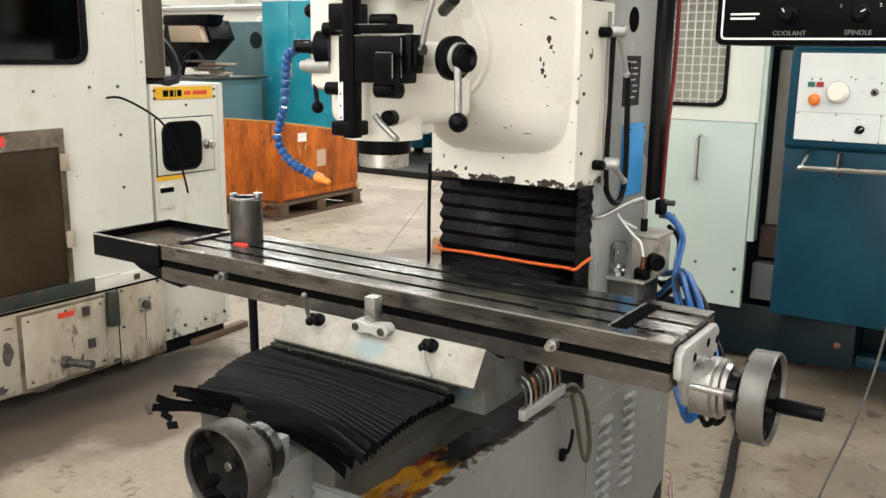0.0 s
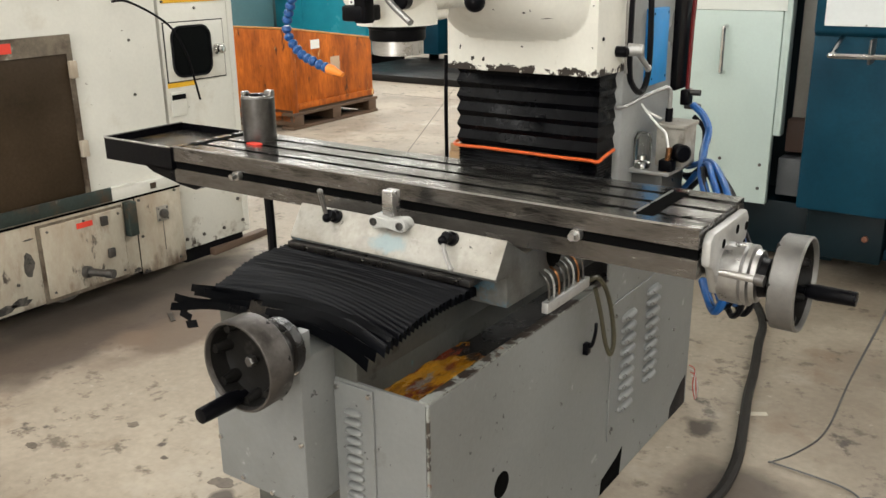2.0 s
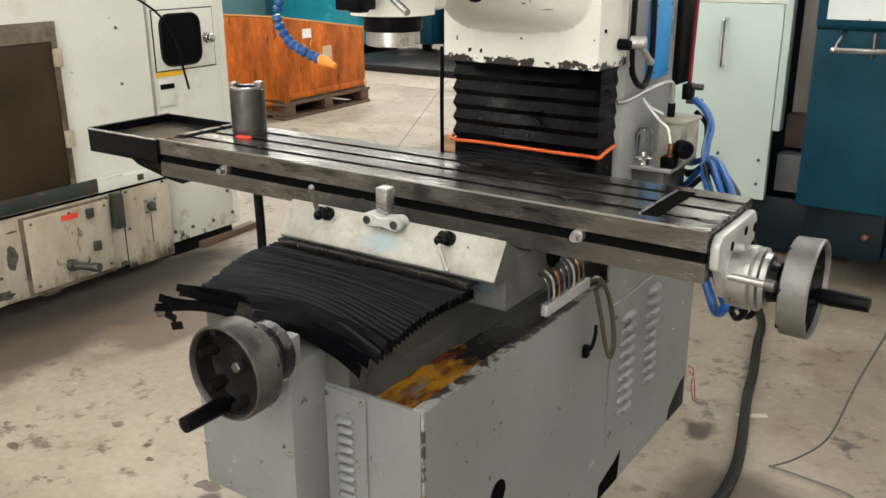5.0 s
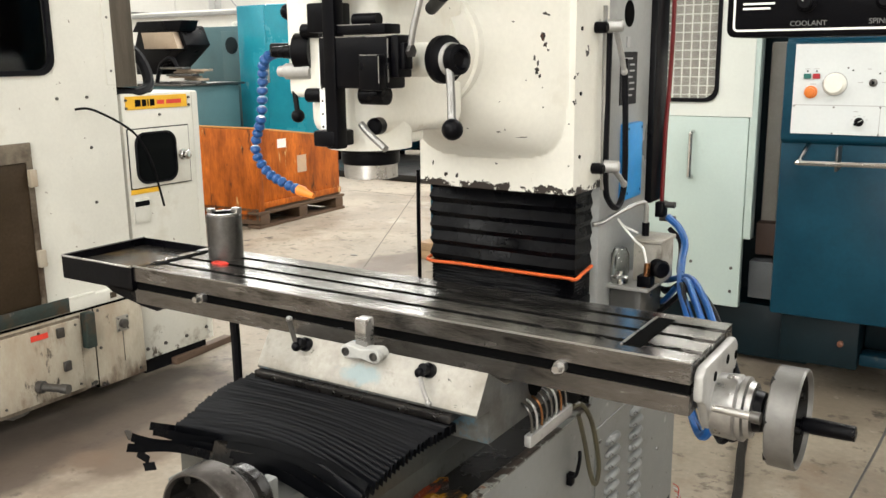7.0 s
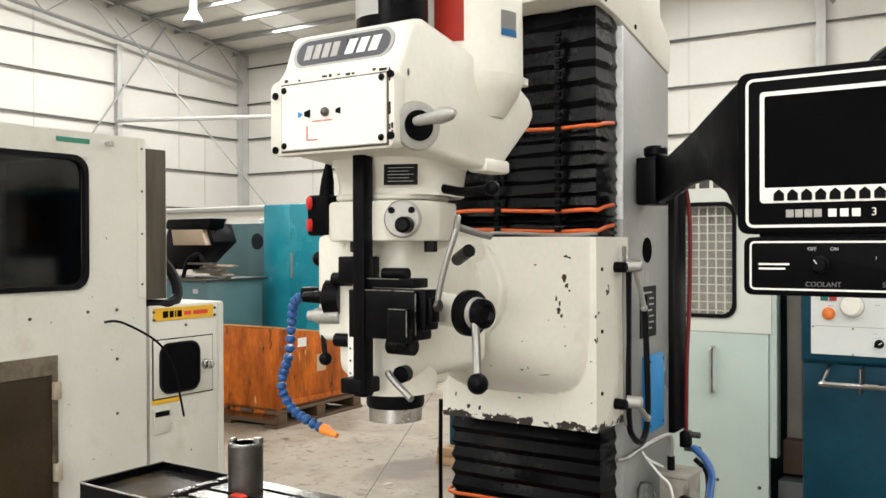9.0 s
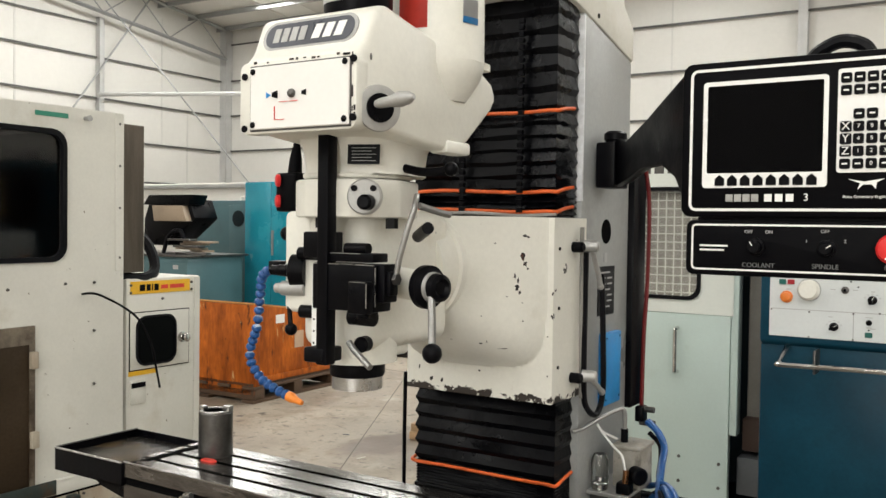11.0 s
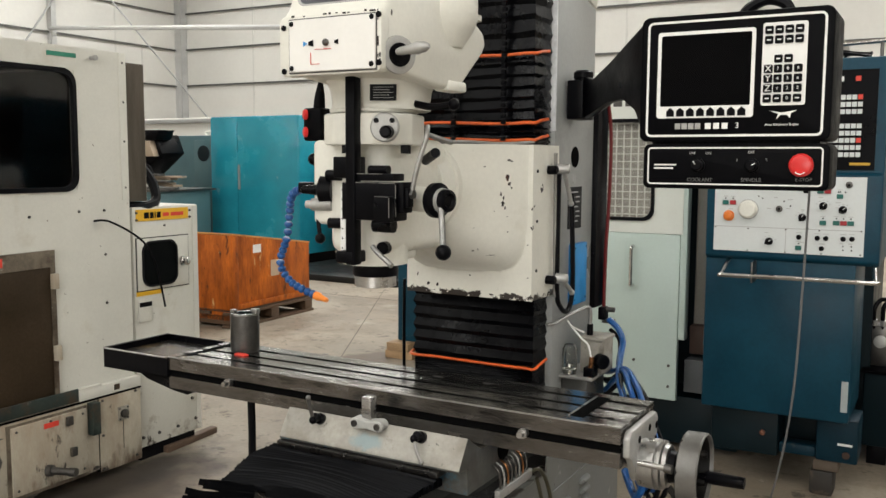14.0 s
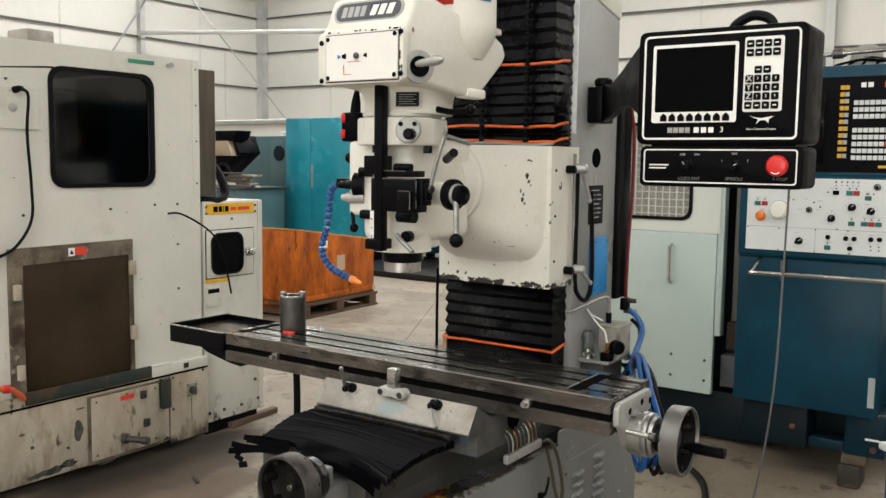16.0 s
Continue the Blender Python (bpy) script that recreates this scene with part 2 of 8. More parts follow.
GREY = mat("grey_machine_paint", (0.165, 0.170, 0.167), 0.45, var=0.1, scale=3, spots=[((0.12, 0.12, 0.11), 4, 0.55, 0.85, 7, None), ((0.28, 0.285, 0.275), 18, 0.66, 0.72, 6, None), ((0.10, 0.095, 0.085), 11, 0.64, 0.8, 8, None), (DARK, 36, 0.672, 0.68, 4, None)])
GREY_EDGE = mat("chipped_grey_edge", (0.20, 0.205, 0.19), 0.45, var=0.2, scale=8, spots=[((0.03, 0.022, 0.017), 22, 0.46, 0.5, 6, None), ((0.14, 0.05, 0.02), 30, 0.62, 0.68, 5, None)])
GREY_OILY = mat("oil_darkened_grey_paint", (0.06, 0.062, 0.056), 0.42, var=0.25, scale=5, spots=[((0.05, 0.047, 0.04), 6, 0.5, 0.7, 7, None), ((0.05, 0.13, 0.16), 7, 0.66, 0.72, 5, None), (DARK, 20, 0.6, 0.66, 6, None)])
GREY_COL = mat("grey_column_paint", (0.30, 0.31, 0.305), 0.36, var=0.12, scale=3, spots=[((0.2, 0.2, 0.19), 4, 0.55, 0.85, 6, None)])
GREY_PALE = mat("pale_grey_worn_paint", (0.34, 0.325, 0.29), 0.5, var=0.18, scale=6, bump=0.12, spots=[((0.18, 0.16, 0.13), 7, 0.45, 0.74, 9, None), ((0.09, 0.075, 0.06), 14, 0.58, 0.72, 9, None), (DARK, 40, 0.66, 0.69, 4, None)])
pool(GREY_PALE, (-1.03, 1.277, 0.825), 0.026, (0.24, 0.31, 0.32), 0.8, 45, (0.6, 1, 1.5))
STEEL = mat("ground_steel", (0.42, 0.41, 0.395), 0.3, 0.9, var=0.2, scale=5, bump=0.04, stretch=(1, 6, 6), rvar=0.12, spots=[((0.2, 0.16, 0.12), 5, 0.6, 0.85, 7, None)])
STEEL_TOP = mat("worn_table_steel", (0.33, 0.32, 0.31), 0.17, 0.97, var=0.3, scale=4, bump=0.03, bscale=60, stretch=(1, 3, 3), rvar=0.12, spots=[((0.11, 0.085, 0.065), 5, 0.5, 0.8, 8, None), ((0.05, 0.04, 0.032), 13, 0.64, 0.72, 8, None)])
# apron steel: oil stains, and a darker base for its dim reflections
APRON = mat("dimmed_oily_table_apron", (0.16, 0.152, 0.145), 0.22, 0.93, var=0.35, scale=7, bump=0.06, bscale=80, stretch=(1, 4, 4), spots=[((0.03, 0.027, 0.024), 9, 0.56, 0.68, 8, None), ((0.10, 0.06, 0.035), 12, 0.68, 0.80, 8, None)])
STEEL_DARK = mat("dark_steel", (0.12, 0.115, 0.11), 0.36, 0.85, var=0.25, scale=9, bump=0.06)
CHROME = mat("bright_steel", (0.62, 0.61, 0.6), 0.18, 1.0, var=0.08, scale=12, bump=0.01)
LEVER = mat("dull_lever_steel", (0.30, 0.295, 0.285), 0.4, 0.75, var=0.15, scale=20, bump=0.03)
ALU = mat("cast_aluminium", (0.38, 0.378, 0.365), 0.42, 0.4, var=0.14, scale=14, bump=0.08, spots=[((0.2, 0.19, 0.18), 22, 0.62, 0.75, 6, None)])
BLACK = mat("black_paint", (0.002, 0.002, 0.003), 0.34, var=0.2, scale=8, bump=0.05, spec=0.09)
BLACK_SATIN = mat("black_plastic", (0.0016, 0.0016, 0.0024), 0.5, var=0.15, scale=20, bump=0.06, bscale=400, spec=0.06)
RUBBER = mat("black_rubber", (0.0055, 0.0055, 0.007), 0.42, var=0.3, scale=7, bump=0.1, bscale=150, spots=[((0.018, 0.017, 0.017), 8, 0.6, 0.9, 6, None)], spec=0.09)
WHEEL = mat("worn_grey_casting", (0.08, 0.073, 0.068), 0.42, 0.7, var=0.25, scale=14, bump=0.08, spots=[((0.04, 0.036, 0.032), 18, 0.55, 0.7, 7, None), ((0.3, 0.28, 0.26), 12, 0.64, 0.8, 6, None)])
WHEEL_DARK = mat("dark_dished_casting", (0.008, 0.0075, 0.007), 0.4, 0.0, var=0.3, scale=16, bump=0.1, spots=[((0.05, 0.045, 0.04), 20, 0.62, 0.8, 6, None)], spec=0.1)
VINYL = mat("black_vinyl", (0.0036, 0.0039, 0.0050), 0.20, var=0.2, scale=5, bump=0.0, rvar=0.05, spec=0.07)
BELLOWS_M = mat("black_coated_cloth", (0.0024, 0.0025, 0.0034), 0.28, var=0.3, scale=7, bump=0.06, bscale=60, spots=[((0.005, 0.005, 0.005), 8, 0.62, 0.9, 6, None)], rvar=0.2, spec=0.075)
FOIL = mat("silver_tape", (0.66, 0.67, 0.69), 0.4, 0.1, var=0.15, scale=40, bump=0.1)
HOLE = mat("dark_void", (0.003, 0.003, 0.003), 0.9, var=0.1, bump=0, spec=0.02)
ORANGE_CORD = mat("orange_cord", (0.66, 0.11, 0.015), 0.5, var=0.2, scale=30)
RED = mat("red_plastic", (0.62, 0.02, 0.02), 0.35, var=0.08, scale=20, bump=0.01)
RED_LABEL = mat("red_label", (0.66, 0.05, 0.03), 0.5, var=0.1, scale=20)
BLUE = mat("blue_plate", (0.02, 0.24, 0.58), 0.4, var=0.12, scale=12)
BLUE_HOSE = mat("blue_hose", (0.006, 0.085, 0.30), 0.38, var=0.15, scale=20)
LOC_BLUE = mat("blue_hose_plastic", (0.012, 0.075, 0.25), 0.35, var=0.1, scale=40)
LOC_ORANGE = mat("orange_nozzle", (0.85, 0.25, 0.03), 0.4, var=0.1, scale=40)
WHITE = mat("white_print", (0.8, 0.8, 0.78), 0.5, var=0.03, scale=20, bump=0)
WHITE_GREY = mat("grey_print", (0.4, 0.4, 0.4), 0.5, var=0.05, bump=0)

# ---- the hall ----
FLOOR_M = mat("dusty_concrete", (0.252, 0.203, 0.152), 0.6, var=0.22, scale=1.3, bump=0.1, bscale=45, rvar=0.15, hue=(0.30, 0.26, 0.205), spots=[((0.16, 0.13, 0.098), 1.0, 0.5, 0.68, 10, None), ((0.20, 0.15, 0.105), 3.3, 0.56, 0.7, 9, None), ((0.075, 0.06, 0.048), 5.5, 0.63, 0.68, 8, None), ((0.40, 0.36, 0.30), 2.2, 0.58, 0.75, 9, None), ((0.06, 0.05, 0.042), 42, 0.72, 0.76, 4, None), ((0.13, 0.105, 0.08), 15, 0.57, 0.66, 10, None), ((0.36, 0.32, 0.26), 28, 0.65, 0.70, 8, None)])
OIL_BROWN = (0.085, 0.066, 0.052)
pool(FLOOR_M, (-0.545, 1.94, 0), 0.16, OIL_BROWN, 0.5)
# shadow and oil at the turning centre's foot, coloured into the concrete
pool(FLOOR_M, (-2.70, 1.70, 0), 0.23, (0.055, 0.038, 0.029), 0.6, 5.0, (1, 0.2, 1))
pool(FLOOR_M, (-2.385, 1.89, 0), 0.13, (0.12, 0.085, 0.06), 0.9, 5.0, (1, 0.35, 1))
pool(FLOOR_M, (-2.474, 1.744, 0), 0.10, (0.13, 0.088, 0.06), 0.9, 6.0)
# darker band close to that foot, again painted shadow with oil
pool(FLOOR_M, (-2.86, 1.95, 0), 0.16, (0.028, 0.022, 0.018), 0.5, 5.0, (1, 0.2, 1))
pool(FLOOR_M, (-0.718, 2.217, 0), 0.05, (0.05, 0.038, 0.03), 1.0, 14.0)
pool(FLOOR_M, (-1.542, 1.284, 0), 0.033, (0.07, 0.055, 0.045), 0.8, 16.0)
pool(FLOOR_M, (-3.24, 4.48, 0), 0.2, (0.14, 0.105, 0.08), 0.9, 4.0, (1, 0.5, 1))
pool(FLOOR_M, (-1.43, 2.558, 0), 0.25, (0.15, 0.115, 0.085), 0.9, 4.0)
SHEET = mat("white_wall_lining", (0.565, 0.552, 0.515), 0.6, var=0.04, scale=0.8, bump=0.05, bscale=12)
GIRT = mat("galvanised_steel", (0.30, 0.305, 0.30), 0.45, 0.35, var=0.12, scale=3)
ROOF_M = mat("roof_lining", (0.66, 0.64, 0.6), 0.6, var=0.06, scale=0.8)
SKYLIGHT = mat("translucent_sheet", (0.85, 0.84, 0.8), 0.5, var=0.03, scale=1)

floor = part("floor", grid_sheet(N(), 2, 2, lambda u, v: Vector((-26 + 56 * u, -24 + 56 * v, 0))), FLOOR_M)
tagged(floor, "dusty stained concrete workshop floor", "floor", kind="structure")

W_T = 0.12
for nm, args, lb in (
    ("wall_west", (-W_T, 0, -34, 0, 0, 8.3), "white lined gable wall of the workshop"),
    ("wall_north", (0, 28, 0, W_T, 0, 6.4), "white lined back wall of the workshop"),
    ("wall_east", (28, 28 + W_T, -34, 0, 0, 8.3), "white lined side wall of the workshop"),
    ("wall_south", (0, 28, -34 - W_T, -34, 0, 6.4), "white lined end wall of the workshop"),
):
    tagged(part(nm, box(N(), *args), SHEET, m=HALL), lb, "wall", kind="structure")

# roof in strips between the roof lights, rising to a ridge at half its depth
bm = N()
edges = [0.0] + [e for x in ROOF_LIGHTS for e in (x, x + 1.0)] + [28.0]
for a, b in zip(edges[::2], edges[1::2]):
    for y0, z0, y1, z1 in ((0.1, roof_z(0.1), RIDGE, roof_z(RIDGE)), (RIDGE, roof_z(RIDGE), -34.1, roof_z(-34.1))):
        prism(bm, [(y0, z0), (y1, z1), (y1, z1 + 0.08), (y0, z0 + 0.08)], "x", a, b)
tagged(part("ceiling", bm, ROOF_M, m=HALL), "pale sheet roof lining under steel purlins", "ceiling", kind="structure")
for x in ROOF_LIGHTS:
    bm = N()
    for y0, z0, y1, z1 in ((0.1, roof_z(0.1) + 0.05, RIDGE, roof_z(RIDGE) + 0.05), (RIDGE, roof_z(RIDGE) + 0.05, -34.1, roof_z(-34.1) + 0.05)):
        prism(bm, [(y0, z0), (y1, z1), (y1, z1 + 0.006), (y0, z0 + 0.006)], "x", x, x + 1.0)
    tagged(part("roof_light_sheet", bm, SKYLIGHT, m=HALL), "translucent roof sheet letting in daylight", "skylight", group="roof lights", kind="structure")

GIRTS = [0.45, 1.35, 2.25, 3.16, 4.07, 4.97]
# rail steel darkened all over to carry the shadow on the undersides
RAIL_M = mat("shaded_rail_steel", (0.085, 0.083, 0.078), 0.6, 0.2, var=0.15, scale=3)


def girt_run(name, along, fixed, lo, hi, z, label):
    """A Z-shaped wall rail: a thin lip with a shadow gap under it."""
    bm = N()
    if along == "y":
        box(bm, fixed, fixed + 0.05, lo, hi, z - 0.008, z + 0.012)
        box(bm, fixed + 0.04, fixed + 0.05, lo, hi, z - 0.03, z - 0.008)
    else:
        box(bm, lo, hi, fixed - 0.05, fixed, z - 0.008, z + 0.012)
        box(bm, lo, hi, fixed - 0.05, fixed - 0.04, z - 0.03, z - 0.008)
    return tagged(part(name, bm, RAIL_M, m=HALL), label, "wall rail", group="wall rails", kind="structure")


for z in GIRTS:
    girt_run("wall_rail", "y", 0.0, -33.9, 0, z, "thin steel wall rail in shadow-dark colour across the white lining")
    girt_run("wall_rail", "x", 0.0, 0, 7.1, z + 0.02, "thin steel wall rail in shadow-dark colour across the white lining")
    girt_run("wall_rail", "x", 0.0, 7.3, 28, z + 0.27, "thin steel wall rail in shadow-dark colour across the white lining")
girt_run("wall_rail", "y", 0.0, -33.9, -3.95, 5.71, "thin steel wall rail in shadow-dark colour across the white lining")
girt_run("wall_rail", "x", 0.0, 0, 7.1, 5.92, "thin steel wall rail in shadow-dark colour across the white lining")

# posts of the gable wall and of the back wall
POST_M = mat("pale_grey_post_paint", (0.44, 0.44, 0.43), 0.5, 0.1, var=0.1, scale=3)
for x, y, w, top in [(0.11, -0.11, 0.22, 6.25), (0.07, -3.92, 0.13, 5.85), (0.09, -11.0, 0.16, 6.6), (0.09, -18.0, 0.16, 7.0), (7.2, -0.11, 0.2, 6.2), (14.18, -0.09, 0.16, 6.2), (21.6, -0.11, 0.2, 6.2)]:
    bm = N()
    d = w * 0.5
    for o in (-d + 0.008, d - 0.008):
        box(bm, x - d, x + d, y + o - 0.008, y + o + 0.008, 0, top)
    box(bm, x - 0.006, x + 0.006, y - d, y + d, 0, top)
    if x < 0.2:
        box(bm, x + d - 0.01, x + d, y - d, y + d, 0, top)
    tagged(part("steel_post", bm, POST_M, m=HALL), "pale grey steel post against the workshop wall", "post", group="posts", kind="structure")
# thin vertical lining joints
JOINT_M = mat("lining_joint_strip", (0.50, 0.49, 0.46), 0.6, var=0.06, scale=3)
for y, z0, z1 in ((-1.31, 0.2, 4.07), (-2.12, 3.16, 6.2), (-5.92, 3.16, 6.2), (-7.9, 0.2, 6.2), (-10.0, 0.2, 6.2), (-12.1, 0.2, 6.2), (-14.2, 0.2, 6.2)):
    tagged(part("lining_joint", box(N(), 0.0, 0.008, y - 0.02, y + 0.02, z0, z1), JOINT_M, m=HALL), "thin vertical joint strip in the white lining", "joint", group="lining joints", kind="structure")
for x in (2.4, 4.5, 6.6, 9.7, 11.8, 16.6, 18.9, 21.2, 23.5):
    tagged(part("lining_joint", box(N(), x - 0.02, x + 0.02, -0.008, 0.0, 0.2, 6.2), JOINT_M, m=HALL), "thin vertical joint strip in the white lining", "joint", group="lining joints", kind="structure")


def truss(name, p, q, depth, n, label):
    """A lattice truss from p to q: two chords and a zigzag between them."""
    p, q = Vector(p), Vector(q)
    th = thing(name, label, "truss", HALL @ p, "roof trusses", "structure")
    dz = Vector((0, 0, depth))
    part("bottom_chord", tube(N(), [p, q], 0.045, 4), GIRT, th, m=HALL)
    part("top_chord", tube(N(), [p + dz, q + dz], 0.045, 4), GIRT, th, m=HALL)
    for k in range(n):
        a, b = p.lerp(q, k / n), p.lerp(q, (k + 0.5) / n)
        part("web_bar", tube(N(), [a, b + dz], 0.016, 5), GIRT, th, m=HALL)
        part("web_bar", tube(N(), [b + dz, p.lerp(q, (k + 1) / n)], 0.016, 5), GIRT, th, m=HALL)
    return th


for tx in (0.3, 7.2, 14.4):
    truss("roof_truss", (tx, -0.3, 5.50), (tx, -17, 7.38), 0.74, 9, "galvanised lattice truss under the roof")
for k in range(19):
    y = -0.35 - 0.95 * k
    z = roof_z(y)
    bm = N()
    box(bm, 0, 28, y - 0.03, y + 0.03, z - 0.13, z - 0.12)
    box(bm, 0, 28, y - 0.005, y + 0.005, z - 0.12, z - 0.012)
    tagged(part("purlin", bm, GIRT, m=HALL), "grey steel purlin under the roof sheets", "purlin", group="purlins", kind="structure")
# wind bracing: rods and a strut between the posts
for a, b, r in (((0.2, -7.4, 0.1), (0.2, -2.3, 7.0), 0.022), ((0.35, -4.2, 6.35), (3.4, -1.5, 1.2), 0.016), ((0.15, -3.99, 4.13), (6.8, -3.99, 3.72), 0.05)):
    tagged(part("brace_rod", tube(N(), [a, b], r, 8), (POST_M if r > 0.03 else GIRT), m=HALL), "thin steel wind brace across the white wall", "brace", group="wind braces", kind="structure")

# ---- the milling machine ----
mill = thing("milling_machine", "cream and grey bed milling machine with worn steel table", "milling machine", (-1.08, 1.65, 0))
X0, X1 = -1.19, -0.77  # sides of the base
# base: side sheets, front, with a chip gutter along the right
bm = N()
prism(bm, [(1.035, 0.127), (2.265, 0.127), (2.265, 0.70), (1.70, 0.70), (1.70, 0.662), (1.035, 0.66)], "x", X1 - 0.006, X1, 0.002, 1)
base = part("base", bm, GREY, mill, "grey painted steel base with scuffs and drips")
part("front_sheet", box(N(), -0.965, X1 - 0.006, 1.035, 1.041, 0.127, 0.66), GREY, base)
part("left_sheet", box(N(), X0, X0 + 0.006, 1.06, 2.265, 0.127, 0.66), GREY, base)
part("rear_sheet", box(N(), X0, X1 - 0.006, 2.259, 2.265, 0.127, 0.70), GREY, base)
part("plinth", box(N(), X0 + 0.03, X1 - 0.03, 1.10, 2.24, 0.1255, 0.18), BLACK, base)
GOO = mat("oily_yellow_residue", (0.30, 0.12, 0.008), 0.28, var=0.4, scale=16, bump=0.3, bscale=120, stretch=(1.6, 0.6, 1), hue=(0.45, 0.22, 0.015), spots=[((0.16, 0.028, 0.012), 12, 0.46, 0.52, 9, None), ((0.24, 0.19, 0.15), 20, 0.56, 0.6, 9, None), ((0.02, 0.014, 0.011), 13, 0.55, 0.6, 9, None)])
OILY = mat("black_oily_steel", (0.009, 0.008, 0.0075), 0.28, 0.0, var=0.4, scale=9, bump=0.15)
bed = part("bed", box(N(), -1.185, -0.914, 1.045, 2.25, 0.14, 0.662, 0.004), GREY_OILY, mill, "grey cast bed with slideways")
part("bed_top", box(N(), -1.24, -0.914, 1.036, 2.25, 0.655, 0.735, 0.006), GREY_OILY, bed)
part("slideway", box(N(), -1.22, -0.925, 1.02, 1.9, 0.73, 0.768, 0.004), OILY, bed)
part("gutter_floor", box(N(), -0.914, -0.777, 1.042, 2.0, 0.600, 0.612), OILY, base)
part("residue", grid_sheet(N(), 10, 40, lambda u, v: Vector((-0.913 + 0.135 * u, 1.043 + (0.30 - 0.05 * u + 0.03 * noise.noise(Vector((u * 5, 0, 0)))) * v, 0.616 + 0.003 * noise.noise(Vector((u * 3, v * 9, 0))) + 0.003 * (1 - u) + 0.002 * noise.noise(Vector((u * 14, v * 45, 3)))))), GOO, base, "yellow and red oily residue in the gutter")
part("gutter_lip", box(N(), -0.79, -0.771, 1.036, 1.7, 0.655, 0.664, 0.002), GREY_EDGE, base)
part("corner_edge", box(N(), X1 - 0.004, X1 + 0.0008, 1.0342, 1.039, 0.13, 0.655), GREY_EDGE, base)
part("top_edge", box(N(), X1 - 0.007, X1 + 0.0008, 1.04, 1.70, 0.6615, 0.6645), GREY_EDGE, base)
# hanging front housing of the cross feed
bm = N()
box(bm, -1.18, -0.966, 0.96, 1.05, 0.46, 0.738, 0.006)
front_housing = part("feed_housing", bm, GREY, mill, "grey housing of the cross feed")
box_r = N()
box(box_r, -0.985, -0.962, 0.952, 0.985, 0.735, 0.785, 0.003)
part("bracket", box_r, GREY, front_housing)


def screw(at, axis, r, parent, material=None, name="screw"):
    a = Vector(at)
    d = Vector(axis)
    bm = cyl(N(), a, a + d * r * 0.8, r, r * 0.8, 10)
    return part(name, bm, material or CHROME, parent)


for z in (0.718, 0.585):
    screw((-0.973, 0.96, z), (0, -1, 0), 0.005, front_housing)
for x, z in ((-1.17, 0.54), (-1.12, 0.475), (-1.05, 0.468), (-1.0, 0.475)):
    screw((x, 0.96, z), (0, -1, 0), 0.005, front_housing)
# louvred panel on the front of the base
fp = part("front_panel", box(N(), -0.962, -0.879, 1.0305, 1.035, 0.14, 0.655, 0.001, 1), GREY, base)
screw((-0.955, 1.0305, 0.645), (0, -1, 0), 0.005, fp)
screw((-0.886, 1.0305, 0.645), (0, -1, 0), 0.005, fp)


def louvre(w, h, d):
    """A pressed louvre: a bulge that opens downwards. Built about its centre, facing -y."""
    bm = N()
    sph(bm, (0, 0, 0), 1.0, 16, (w / 2, d, h / 2))
    for v in bm.verts:
        if v.co.z < -0.12 * h:
            v.co.z = -0.12 * h
        v.co.x = max(-w * 0.46, min(w * 0.46, v.co.x * 1.18))
    me = bpy.data.meshes.new("louvre")
    bm.to_mesh(me)
    bm.free()
    me.polygons.foreach_set("use_smooth", [True] * len(me.polygons))
    me.materials.append(GREY)
    return me


lv = louvre(0.038, 0.0165, 0.010)
for k in range(14):
    shared("louvre", lv, pose(-0.92, 1.0305, 0.605 - 0.0175 * k), fp)
# louvred panel and fittings of the right side
sp = part("side_panel", box(N(), X1, X1 + 0.0035, 1.727, 2.20, 0.26, 0.60, 0.001, 1), GREY, base)
lv2 = louvre(0.078, 0.026, 0.014)
for k in range(9):
    shared("louvre", lv2, Matrix.Translation((X1 + 0.0035, 1.812, 0.545 - 0.0285 * k)) @ pose(0, 0, 0, 0, 0, 90), sp)
    shared("louvre", lv2, Matrix.Translation((X1 + 0.0035, 1.955, 0.562 - 0.0285 * k)) @ pose(0, 0, 0, 0, 0, 90), sp)
for y, z in ((1.742, 0.567), (1.745, 0.285), (2.12, 0.4)):
    screw((X1 + 0.003, y, z), (1, 0, 0), 0.005, sp, STEEL_DARK)
part("hole", cyl(N(), (X1 - 0.002, 1.26, 0.398), (X1 + 0.0008, 1.26, 0.398), 0.026, seg=20), HOLE, base)
part("foot_pocket", prism(N(), [(1.705, 0.128), (1.815, 0.128), (1.825, 0.20), (1.79, 0.185), (1.71, 0.165)], "x", X1 - 0.02, X1 + 0.0008), HOLE, base)
part("foot_pocket", prism(N(), [(2.14, 0.128), (2.255, 0.128), (2.25, 0.215), (2.215, 0.205), (2.145, 0.16)], "x", X1 - 0.02, X1 + 0.0008), RUBBER, base)
part("hose_clip", tube(N(), [(X1 + 0.003, 1.59, 0.555), (X1 + 0.016, 1.592, 0.556), (X1 + 0.018, 1.605, 0.58), (X1 + 0.01, 1.625, 0.592)], 0.0038), BLACK, base)
part("hose_clip_end", box(N(), X1, X1 + 0.012, 1.583, 1.600, 0.535, 0.56, 0.002), BLACK_SATIN, base)

WHEEL_PALE = mat("pale_cast_wheel", (0.17, 0.166, 0.158), 0.42, 0.7, var=0.15, scale=14, bump=0.06, spots=[((0.09, 0.085, 0.08), 16, 0.6, 0.75, 6, None)])
